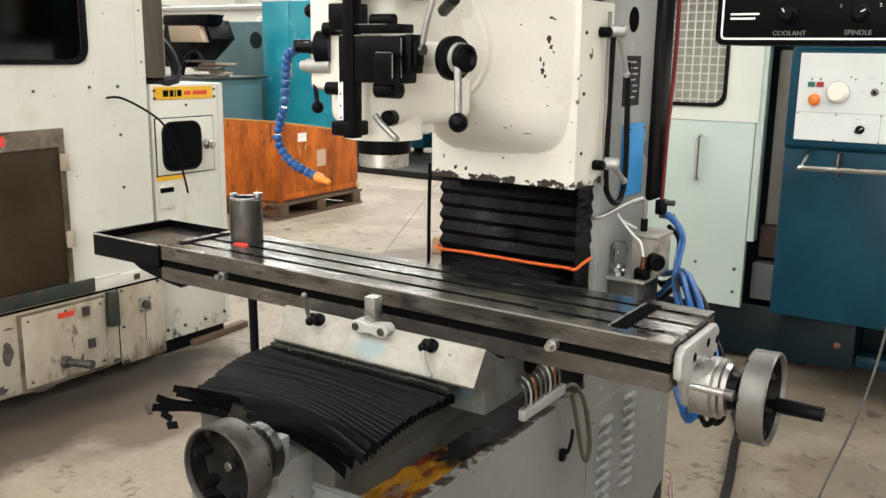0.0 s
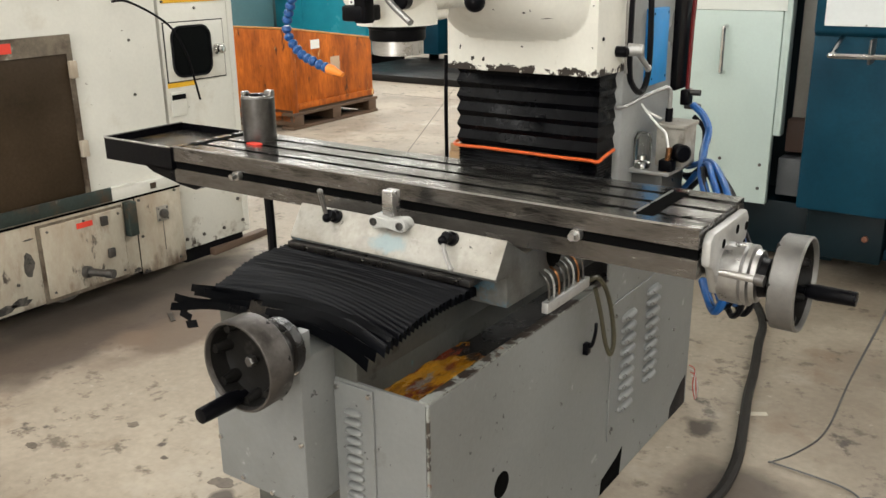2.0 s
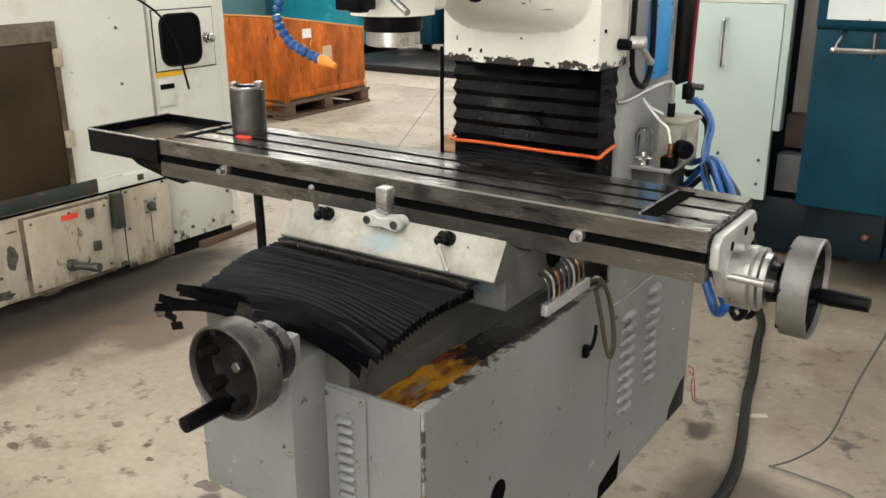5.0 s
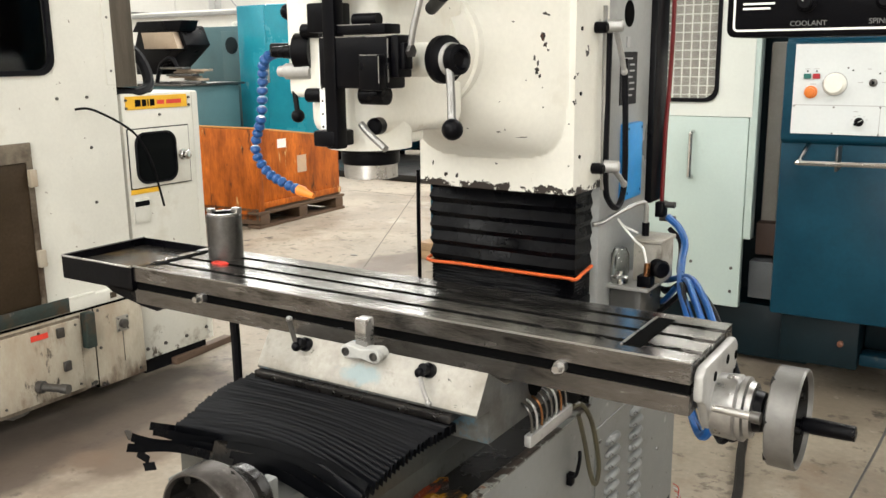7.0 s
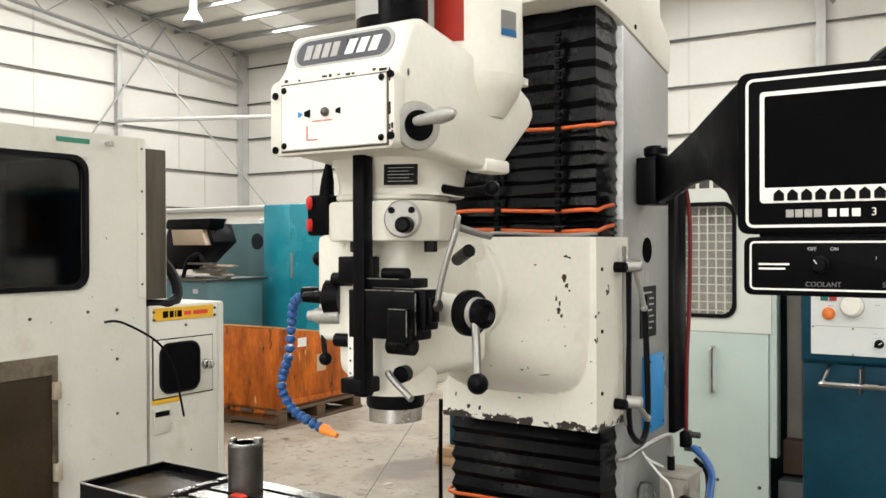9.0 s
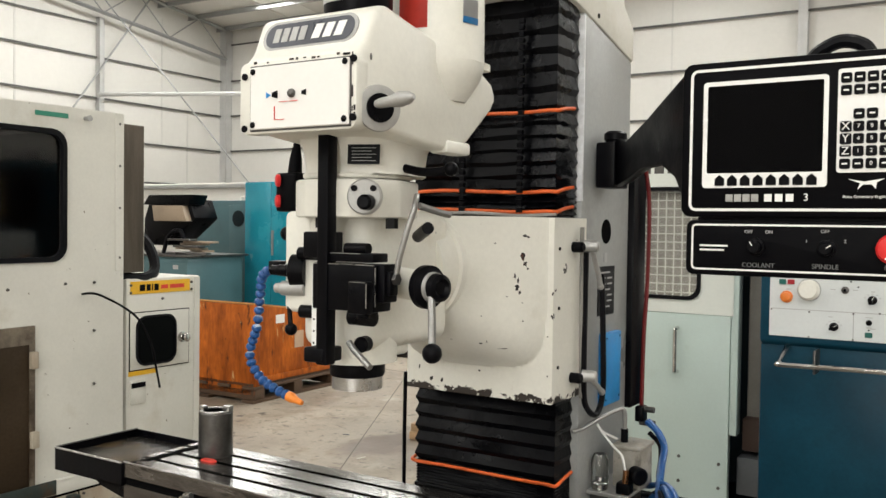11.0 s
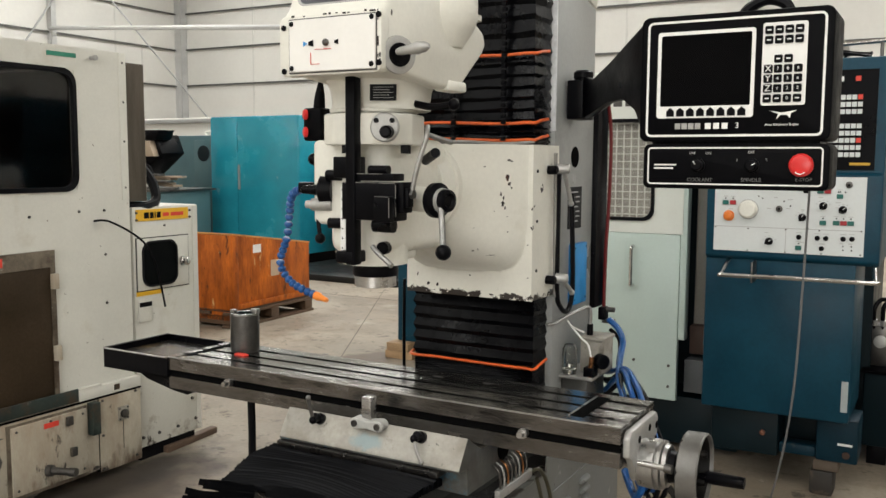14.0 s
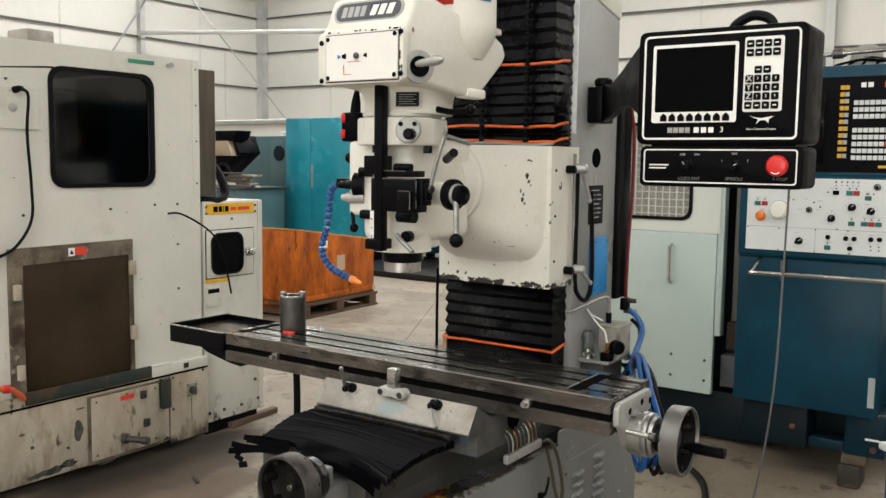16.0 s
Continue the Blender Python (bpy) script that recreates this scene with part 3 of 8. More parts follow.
# cross-feed handwheel
def handwheel(parent, at, axis, r, handle_angle, rim, name="handwheel", back=-0.024):
    """A dished cast wheel with a turning handle, facing along axis."""
    q = Matrix.Translation(at) @ Vector(axis).to_track_quat("Z", "Y").to_matrix().to_4x4()
    bm = N()
    lathe(bm, [(back, r - 0.012), (back - 0.002, r - 0.003), (back, r - 0.001), (0.02, r), (0.023, r - 0.002), (0.023, r - 0.0048), (0.018, r - 0.007), (back + 0.004, r - 0.012)], (0, 0, 0), (0, 0, 1), 48)
    w = part(name, bm, rim, parent, "worn grey cast handwheel", m=q)
    bm = N()
    lathe(bm, [(0.016, r - 0.0082), (-0.010, r - 0.0135), (-0.017, r - 0.024), (-0.0185, 0.013), (-0.018, 0.0)], (0, 0, 0), (0, 0, 1), 40, False)
    part("wheel_disc", bm, WHEEL_DARK, w, "dark dished web of the wheel", m=q)
    for k in range(7):
        a = radians(360 / 7 * k + 14)
        p0 = Vector(((r - 0.013) * math.cos(a), (r - 0.013) * math.sin(a), 0))
        bm = cyl(N(), p0 + Vector((0, 0, -0.02)), p0 + Vector((0, 0, 0.012)), 0.013, 0.007, 14)
        part("grip_lobe", bm, WHEEL_DARK, w, m=q)
    bm = N()
    lathe(bm, [(-0.012, 0.009), (-0.002, 0.009), (0.0, 0.007), (0.0, 0.003)], (0, 0, 0), (0, 0, 1), 6)
    part("hub_nut", bm, STEEL_DARK, w, m=q)
    a = radians(handle_angle)
    bm = N()
    lathe(bm, [(0.0, 0.007), (0.012, 0.007), (0.013, 0.011), (0.03, 0.0135), (0.08, 0.0125), (0.09, 0.012), (0.092, 0.004)], ((r - 0.018) * math.cos(a), (r - 0.018) * math.sin(a), 0), (0, 0, 1), 18)
    part("handle", bm, BLACK, w, "black turning handle", m=q)
    return w


WY = (-1.0, 0.757)
bm = N()
lathe(bm, [(0.0, 0.046), (0.004, 0.049), (0.02, 0.049), (0.024, 0.043), (0.05, 0.042), (0.052, 0.034), (0.059, 0.03)], (WY[0], 0.965, WY[1]), (0, -1, 0), 36)
part("feed_dial", bm, OILY, front_housing, "graduated steel feed dial")
handwheel(front_housing, (WY[0], 0.885, WY[1]), (0, -1, 0), 0.074, 258, WHEEL)

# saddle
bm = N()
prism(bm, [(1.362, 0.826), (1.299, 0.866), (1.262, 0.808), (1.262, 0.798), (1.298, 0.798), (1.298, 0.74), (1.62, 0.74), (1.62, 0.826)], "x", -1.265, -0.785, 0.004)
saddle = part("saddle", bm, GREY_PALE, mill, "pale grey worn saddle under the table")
# end and lower faces: grime, plus shade under the table put into the colour
saddle.data.materials.append(mat("shaded_grimy_saddle_side", (0.07, 0.073, 0.07), 0.45, var=0.25, scale=6, bump=0.1, spots=[((0.035, 0.032, 0.028), 8, 0.44, 0.6, 8, None), ((0.03, 0.10, 0.15), 11, 0.58, 0.66, 6, None)]))
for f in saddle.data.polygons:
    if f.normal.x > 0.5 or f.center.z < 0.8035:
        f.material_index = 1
for x, s in ((-1.163, 1), (-0.893, -1)):
    hub = part("clamp_lever", lathe(N(), [(0.0, 0.013), (0.018, 0.013), (0.022, 0.009), (0.036, 0.0085)], (x, 1.298, 0.848), (0, -0.85, 0.45), 16), BLACK, saddle, "small dark steel clamp lever")
    part("lever_knob", sph(N(), (x - 0.004, 1.265, 0.856), 0.0095, 12), BLACK, hub)
    if s > 0:
        part("lever_arm", tube(N(), [(x - 0.004, 1.266, 0.858), (x - 0.010, 1.264, 0.88), (x - 0.014, 1.262, 0.905)], 0.0045), STEEL_DARK, hub)
        part("lever_tip", sph(N(), (x - 0.015, 1.262, 0.907), 0.0058), LEVER, hub)
    else:
        part("lever_arm", tube(N(), [(x - 0.002, 1.262, 0.853), (x + 0.012, 1.25, 0.835), (x + 0.026, 1.243, 0.817)], 0.004), LEVER, hub)
        part("lever_tip", sph(N(), (x + 0.027, 1.243, 0.816), 0.0055), LEVER, hub)
sg = part("cover_strip", box(N(), -1.262, -0.832, 1.250, 1.297, 0.784, 0.7975, 0.002), OILY, saddle, "dark strip that holds the way cover")
for x in (-1.21, -1.07, -0.93, -0.86):
    screw((x, 1.250, 0.791), (0, -1, 0), 0.003, sg)
# stop block with its two-screw clamp
pts = []
for cx, a0 in ((-0.996, -90), (-1.056, 90)):
    for k in range(9):
        a = radians(a0 + 180 * k / 8)
        pts.append((cx + 0.0128 * math.cos(a), 0.8645 + 0.0128 * math.sin(a)))
    pts.append((-1.026, 0.8645 + (0.0085 if a0 < 0 else -0.0085)))
cl = part("stop_clamp", prism(N(), pts, "y", 1.270, 1.30, 0.002, 1), mat("pale_worn_casting", (0.42, 0.42, 0.40), 0.45, 0.1, var=0.15, scale=20, spots=[((0.08, 0.2, 0.28), 14, 0.6, 0.68, 5, None), ((0.1, 0.09, 0.08), 25, 0.6, 0.7, 5, None)]), saddle, "pale cast stop clamp with two screws")
for x in (-1.056, -0.998):
    part("screw_head", lathe(N(), [(0, 0.0075), (0.003, 0.0075), (0.003, 0.005), (0.001, 0.0045)], (x + (0.0 if x < -1.02 else 0.002), 1.270, 0.8645), (0, -1, 0), 16), STEEL_DARK, cl)
part("stop_block", box(N(), -1.047, -1.023, 1.285, 1.31, 0.868, 0.922, 0.002), STEEL, saddle)
# oil distributor with its fine lines
od = part("oil_distributor", box(N(), -0.772, -0.758, 1.40, 1.575, 0.70, 0.722, 0.002), ALU, saddle, "oil distributor block with fine copper lines")
COPPER = mat("copper_line", (0.26, 0.12, 0.05), 0.35, 0.9, var=0.2, scale=30)
for k in range(8):
    y = 1.415 + 0.02 * k
    part("oil_line", tube(N(), [(-0.765, y, 0.715), (-0.765, y, 0.745), (-0.772, y - 0.004, 0.768), (-0.80, y + 0.006, 0.775)], 0.0024, 6), (STEEL_DARK, ALU, COPPER, STEEL_DARK)[k % 4], od)
part("pipe_hole", cyl(N(), (-0.79, 1.47, 0.80), (-0.783, 1.47, 0.80), 0.03), HOLE, saddle)
part("hanging_hose", tube(N(), [(-0.762, 1.575, 0.712), (-0.75, 1.60, 0.712), (-0.742, 1.635, 0.66), (-0.735, 1.655, 0.57), (-0.738, 1.648, 0.53), (-0.745, 1.635, 0.56), (-0.752, 1.62, 0.63), (-0.757, 1.60, 0.69)], 0.005), mat("oily_hose", (0.05, 0.045, 0.025), 0.4), saddle, "short oily hose")

# folded way cover in front of the saddle
def cover(u, v):
    """u across, v from the saddle to the front: leaning folds that bow towards the front at one side."""
    j = round(v * 5 * FOLDS)
    ph = (j // 5 + (0.0, 0.06, 0.24, 0.60, 0.90)[j % 5]) / FOLDS
    lift = (0.0, 0.72, 1.0, 0.84, 0.10)[j % 5]
    bow = 0.012 * u ** 2.4 - 0.022 * math.sin(math.pi * u)
    x = -1.288 + 0.068 * ph + u * (0.458 - 0.068 * ph) + 0.003 * noise.noise(Vector((j // 5 * 2.3, 0.5, 0)))
    y = 1.272 - (0.25 + bow) * ph
    z = 0.772 + 0.012 * math.sin(math.pi * ph) - 0.016 * ph * u * u + 0.014 * math.sin(math.pi * u) * ph
    z += 0.019 * lift * (1.0 + 0.22 * noise.noise(Vector((u * 1.6, j // 5 * 1.7, 1.5))))
    y += 0.0022 * noise.noise(Vector((u * 2.0, j // 5 * 3.1, 7.5)))
    return Vector((x, y, z))


FOLDS = 24
part("way_cover", grid_sheet(N(), 26, 5 * FOLDS, cover), VINYL, mill, "black folded rubber way cover, torn at one corner", crease=62)
# loose torn folds at the free corner: narrow strips on edge
rnd = random.Random(4)
for k in range(4):
    y0 = 0.978 + 0.010 * k
    a = Vector((-1.095 - 0.012 * k, y0 + 0.004 * k, 0.788 + 0.002 * k))
    b = Vector((-1.29 + 0.045 * rnd.random(), y0 - 0.006 + 0.004 * k, 0.764 + 0.005 * k + 0.012 * rnd.random()))
    w = Vector((0.001, 0.004, 0.012 + 0.004 * rnd.random()))
    part("torn_fold", grid_sheet(N(), 10, 2, lambda u, v, a=a, b=b, w=w, k=k: a.lerp(b, u) + w * (v - 0.5) + Vector((0, 0.005 * math.sin(u * 4 + k), 0.005 * math.sin(u * 5 + 2 * k) * u)), 0.0012), VINYL, mill)
for k, (x, z, t) in enumerate(((-1.262, 0.742, 20), (-1.248, 0.728, -15), (-1.268, 0.757, 40))):
    part("torn_scrap", box(N(), -0.012, 0.012, -0.001, 0.001, -0.007, 0.007, m=pose(x, 0.985, z, 0, t, 10)), VINYL, mill)
# folds that have slid over the front edge, fanned out one below the other


def flap(k):
    """A stiff strip, pinched at its far end and drooping at the near corner."""
    def f(u, v):
        x = -1.11 + 0.016 * k + (0.282 - 0.024 * k) * u
        y = 1.026 - 0.010 * k - 0.006 * v + 0.012 * math.sin(math.pi * u)
        z = 0.802 - 0.006 * k - (0.004 + 0.006 * k) * u - 0.008 * u * u + 0.008 * math.sin(math.pi * u) - 0.010 * v - 0.003 * k * v * u
        return Vector((x, y, z + 0.0016 * math.sin(9 * u + 2 * k)))
    return f


for k in range(4):
    part("hanging_fold", grid_sheet(N(), 24, 4, flap(k), 0.0016), VINYL, mill, crease=20)

# table with three T-slots
TX0, TX1, TY0, TY1, TZ = -1.737, -0.492, 1.36, 1.589, 0.915
bm = N()
cuts = [(TY0 + 0.0508 + 0.0635 * k) for k in range(3)]
prof = [(TY0, TZ)]
for c in cuts:
    prof += [(c - 0.008, TZ), (c - 0.008, TZ - 0.018), (c - 0.014, TZ - 0.018), (c - 0.014, TZ - 0.03), (c + 0.014, TZ - 0.03), (c + 0.014, TZ - 0.018), (c + 0.008, TZ - 0.018), (c + 0.008, TZ)]
prof += [(TY1, TZ), (TY1, TZ - 0.05), (TY1 - 0.03, TZ - 0.05), (TY1 - 0.03, TZ - 0.085), (TY0 + 0.001, TZ - 0.085), (TY0 + 0.001, TZ - 0.053), (TY0 + 0.016, TZ - 0.053), (TY0 + 0.016, TZ - 0.035), (TY0, TZ - 0.035)]
prism(bm, prof, "x", TX0 + 0.03, TX1 - 0.035)
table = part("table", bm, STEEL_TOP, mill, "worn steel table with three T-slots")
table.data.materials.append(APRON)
# front and under faces get the apron's colour, dimmed for weaker light
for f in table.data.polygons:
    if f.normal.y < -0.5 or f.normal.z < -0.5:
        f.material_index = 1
part("table_edge", box(N(), TX0 + 0.001, TX1 - 0.001, TY0 - 0.0012, TY0 + 0.0012, TZ - 0.0024, TZ + 0.0004), STEEL, table, "bright worn edge of the table")
for a, b in ((TX0, TX0 + 0.03), (TX1 - 0.035, TX1)):
    bm = N()
    box(bm, a, b, TY0, TY1, TZ - 0.035, TZ - 0.004)
    box(bm, a, b, TY0 + 0.02, TY1 - 0.004, TZ - 0.054, TZ - 0.034)
    if a < -1:
        for y0, y1 in zip([TY0] + [c + 0.008 for c in cuts], [c - 0.008 for c in cuts] + [TY1]):
            box(bm, a, b - 0.012, y0, y1, TZ - 0.006, TZ - 0.0005)
    else:
        for y0, y1 in zip([TY0] + [c + 0.008 for c in cuts], [c - 0.008 for c in cuts] + [TY1]):
            box(bm, a, b, y0 + 0.001, y1 - 0.001, TZ - 0.006, TZ - 0.0005)
    box(bm, a, b, TY0 + 0.001, TY1 - 0.03, TZ - 0.085, TZ - 0.053)
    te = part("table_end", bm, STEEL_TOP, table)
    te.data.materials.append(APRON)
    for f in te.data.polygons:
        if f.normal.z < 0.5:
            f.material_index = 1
# shade inside the T-slots, dog groove and pockets put in as black fills
for c in cuts:
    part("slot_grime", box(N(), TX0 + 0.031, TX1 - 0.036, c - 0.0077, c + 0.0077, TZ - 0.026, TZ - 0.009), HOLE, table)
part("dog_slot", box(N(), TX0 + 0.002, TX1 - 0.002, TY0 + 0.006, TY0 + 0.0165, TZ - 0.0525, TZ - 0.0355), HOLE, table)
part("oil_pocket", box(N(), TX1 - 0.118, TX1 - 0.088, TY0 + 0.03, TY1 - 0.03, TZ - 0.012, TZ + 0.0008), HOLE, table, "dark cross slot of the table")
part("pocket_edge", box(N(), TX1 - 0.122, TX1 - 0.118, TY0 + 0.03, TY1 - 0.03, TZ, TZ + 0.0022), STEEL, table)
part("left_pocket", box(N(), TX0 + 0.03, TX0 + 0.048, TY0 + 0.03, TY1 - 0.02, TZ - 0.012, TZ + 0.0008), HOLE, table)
for x in (-1.525, -0.702):
    bm = N()
    cyl(bm, (x, TY0 + 0.012, TZ - 0.044), (x, TY0 - 0.006, TZ - 0.044), 0.0105, seg=16)
    cyl(bm, (x, TY0 - 0.006, TZ - 0.044), (x, TY0 - 0.020, TZ - 0.044), 0.0075, 0.007, 6)
    part("trip_bolt", bm, STEEL, table, "steel trip bolt")
# right-hand feed: bracket, bearing, dial, wheel
bm = N()
prism(bm, [(1.368, 0.892), (1.382, 0.904), (1.552, 0.904), (1.566, 0.89), (1.56, 0.855), (1.51, 0.80), (1.42, 0.79), (1.388, 0.842), (1.368, 0.852)], "x", TX1 + 0.002, TX1 + 0.018, 0.005)
br = part("feed_bracket", bm, ALU, table, "cast end bracket of the table feed")
for y, z in ((1.43, 0.875), (1.50, 0.882), (1.55, 0.875), (1.545, 0.845)):
    part("bolt_hole", cyl(N(), (TX1 + 0.016, y, z), (TX1 + 0.0188, y, z), 0.008, seg=14), HOLE, br)
WX = (1.46, 0.820)
part("bearing_housing", lathe(N(), [(-0.004, 0.050), (0.030, 0.052), (0.033, 0.048), (0.036, 0.051), (0.043, 0.051), (0.046, 0.045), (0.054, 0.043), (0.056, 0.034)], (TX1 + 0.02, *WX), (1, 0, 0), 36), mat("turned_feed_steel", (0.34, 0.335, 0.325), 0.32, 0.85, var=0.2, scale=18, spots=[((0.1, 0.09, 0.08), 20, 0.58, 0.7, 6, None)]), table, "turned feed dial housing")
part("shaft_collar", lathe(N(), [(0, 0.034), (0.014, 0.031), (0.016, 0.021), (0.036, 0.018)], (TX1 + 0.074, *WX), (1, 0, 0), 24), BLACK, table)
cr = part("crank_pin", cyl(N(), (TX1 + 0.03, 1.385, 0.842), (TX1 + 0.085, 1.380, 0.842), 0.006), STEEL, table)
part("pin_knob", cyl(N(), (TX1 + 0.085, 1.380, 0.842), (TX1 + 0.10, 1.379, 0.842), 0.009), STEEL_DARK, cr)
handwheel(table, (TX1 + 0.122, *WX), (1, 0, 0), 0.078, 332, WHEEL_PALE, back=-0.017)
# chip tray at the left end
bm = N()
A0, A1, B0, B1, C0, C1 = -1.985, TX0 - 0.001, 1.355, 1.595, 0.858, 0.912
box(bm, A0, A1, B0, B1, C0, C0 + 0.003)
for a in ((A0, A0 + 0.003, B0, B1), (A1 - 0.003, A1, B0, B1), (A0 + 0.003, A1 - 0.003, B0, B0 + 0.003), (A0 + 0.003, A1 - 0.003, B1 - 0.003, B1)):
    box(bm, *a, C0, C1)
tray = part("chip_tray", bm, BLACK, table, "black sheet chip tray at the table end")
part("tray_liner", box(N(), A0 + 0.004, A1 - 0.004, B0 + 0.004, B1 - 0.004, C0 + 0.003, C1 - 0.018), mat("standing_oil", (0.022, 0.02, 0.018), 0.16, 0.0, var=0.4, scale=4, bump=0.0, rvar=0.1, spots=[((0.09, 0.055, 0.018), 5, 0.56, 0.75, 5, None)], spec=0.18), tray, "standing oil in the tray")
part("tray_rim", tube(N(), [(A0, B0, C1), (A1, B0, C1)], 0.0025, 6), STEEL, tray)
part("tray_rim", tube(N(), [(A0, B0, C1), (A0, B1, C1)], 0.0025, 6), STEEL_DARK, tray)
part("drain_box", prism(N(), [(A1 - 0.14, C0), (A1 + 0.12, C0 - 0.004), (A1 + 0.09, C0 - 0.025), (A1 + 0.05, C0 - 0.045), (A1, C0 - 0.04), (A1 - 0.10, C0 - 0.02)], "y", 1.375, 1.50, 0.002, 1), BLACK, tray)
part("drain_hose", tube(N(), [(-1.55, 1.47, 0.83), (-1.552, 1.475, 0.70), (-1.56, 1.48, 0.5), (-1.59, 1.50, 0.28), (-1.61, 1.56, 0.132)], 0.011), RUBBER, table, "black drain hose under the table")

# column
bm = N()
prism(bm, [(1.975, 0.70), (2.275, 0.70), (2.275, 1.866), (1.975, 1.934)], "x", -1.30, -0.885, 0.005)
column = part("column", bm, GREY_COL, mill, "grey painted column")
part("column_foot", box(N(), -1.33, -0.875, 1.93, 2.32, 0.66, 0.76, 0.008), GREY_OILY, column)
bm = N()
prism(bm, [(1.80, 1.962), (1.95, 1.943), (2.285, 1.868), (2.285, 1.955), (2.22, 2.0), (2.21, 2.10), (1.80, 2.10)], "x", -1.30, -0.884, 0.006)
part("column_cap", bm, CREAM, column, "cream sheet cap of the column")
for y, z in ((1.88, 1.965), (2.05, 1.94)):
    part("cap_hole", cyl(N(), (-0.886, y, z), (-0.8825, y, z), 0.006, seg=12), HOLE, column)
part("tape_edge", box(N(), -0.900, -0.8842, 1.9725, 1.9790, 1.5, 1.928, 0.001, 1), FOIL, column, "silver tape along the bellows")
part("round_hole", cyl(N(), (-0.886, 2.123, 1.43), (-0.8838, 2.123, 1.43), 0.03, seg=24), HOLE, column)
dp = part("data_plate", box(N(), -0.885, -0.8825, 2.075, 2.178, 1.225, 1.345, 0.0008, 1), BLACK, column, "small black data plate")
for k, (w, n) in enumerate(((0.07, 1), (0.03, 2), (0.03, 2), (0.06, 1), (0.03, 2), (0.03, 2), (0.065, 1))):
    for j in range(n):
        yy = 2.1 + 0.042 * j
        part("print_bar", box(N(), -0.8826, -0.882, yy - 0.012, yy - 0.012 + min(w, 0.06), 1.328 - 0.014 * k, 1.332 - 0.014 * k), WHITE_GREY, dp)
part("small_plate", box(N(), -0.885, -0.8828, 2.11, 2.13, 1.355, 1.378, 0.0006, 1), WHITE_GREY, column)
bp = part("blue_plate", box(N(), -0.886, -0.868, 2.09, 2.195, 1.005, 1.182, 0.003), BLUE, column, "blue plastic plate with four holes")
for y, z in ((2.10, 1.17), (2.185, 1.17), (2.10, 1.02), (2.185, 1.02)):
    part("plate_hole", cyl(N(), (-0.8685, y, z), (-0.8675, y, z), 0.003, seg=8), HOLE, bp)
part("back_cabinet", box(N(), -1.15, -0.872, 2.28, 2.37, 0.97, 1.60, 0.004), BLACK, column, "black electrical trunk behind the column")
part("red_hose", tube(N(), [(-0.862, 2.33, 1.60), (-0.855, 2.345, 1.5), (-0.858, 2.35, 1.3), (-0.862, 2.342, 1.15), (-0.862, 2.335, 0.95)], 0.0055), mat("red_hose_rubber", (0.13, 0.008, 0.010), 0.4), column, "thin red hose")
for z, d in ((1.395, 0.0), (1.10, 0.0)):
    hb = part("clamp_screw", lathe(N(), [(0, 0.012), (0.03, 0.012), (0.034, 0.009)], (-0.886, 1.915, z), (1, 0, 0), 16), BLACK, column)
    part("clamp_boss", lathe(N(), [(0.0, 0.014), (0.03, 0.013), (0.034, 0.008)], (-0.860, 1.935, z + 0.003), (1, 0.3, 0), 16), ALU, hb)
    ends = [(-0.846, 1.94, z + 0.002), (-0.846, 1.975, z - 0.045), (-0.846, 2.0, z - 0.092)] if z > 1.2 else [(-0.846, 1.94, z + 0.002), (-0.846, 1.975, z - 0.016), (-0.846, 2.02, z - 0.045)]
    part("clamp_arm", tube(N(), ends, 0.0062), ALU, hb, "cast clamp lever arm")
    part("arm_end", sph(N(), ends[-1], 0.0085, 12), ALU, hb)
part("cable_loop", tube(N(), [(-0.86, 1.945, 1.385), (-0.862, 1.948, 1.25), (-0.862, 1.95, 1.07), (-0.862, 1.975, 1.02), (-0.862, 2.03, 1.0), (-0.862, 2.065, 1.05), (-0.862, 2.06, 1.18), (-0.866, 2.055, 1.33)], 0.007), RUBBER, column, "looped black cable")
part("steel_conduit", tube(N(), [(-0.868, 1.94, 1.44), (-0.868, 1.945, 1.2), (-0.868, 1.948, 1.05)], 0.005), LEVER, column)


def bellows(name, x0, x1, y0, y1, z0, z1, n, deep, label, seed, lean=0.0, slack=0.003, steps=None):
    """A folded cover: one ring of outline per half fold, with slack edges."""
    bm = N()
    rnd = random.Random(seed)
    rings = []
    for k in range(2 * n + 1):
        z = z0 + (z1 - z0) * (k - (lean if k % 2 else 0)) / (2 * n) if steps is None else steps(k - (lean if k % 2 else 0))
        d = 0 if k % 2 else deep
        pts = []
        for (ax, ay), (bx, by) in (((x0, y1), (x0, y0)), ((x0, y0), (x1, y0)), ((x1, y0), (x1, y1))):
            for i in range(8):
                u = i / 8
                x, y = ax + (bx - ax) * u, ay + (by - ay) * u
                cx, cy = (x0 + x1) / 2, y1
                sx = 0.55 * (d if x < x0 + 0.001 else (-d if x > x1 - 0.001 else 0))
                sy = d if y < y0 + 0.001 else 0
                if k % 2 and 0 < i < 7:
                    sy += 0.004 * rnd.random() if y < y0 + 0.001 else 0
                pts.append(bm.verts.new((x + sx, y + sy, z + (slack * (rnd.random() - 0.5)) - (0.002 * math.sin(math.pi * u) if k % 2 else 0))))
        pts.append(bm.verts.new((x1 - d, y1, z)))
        rings.append(pts)
    for a, b in zip(rings, rings[1:]):
        for i in range(len(a) - 1):
            bm.faces.new((a[i], a[i + 1], b[i + 1], b[i]))
    bmesh.ops.recalc_face_normals(bm, faces=bm.faces)
    return part(name, bm, BELLOWS_M, mill, label, crease=25)


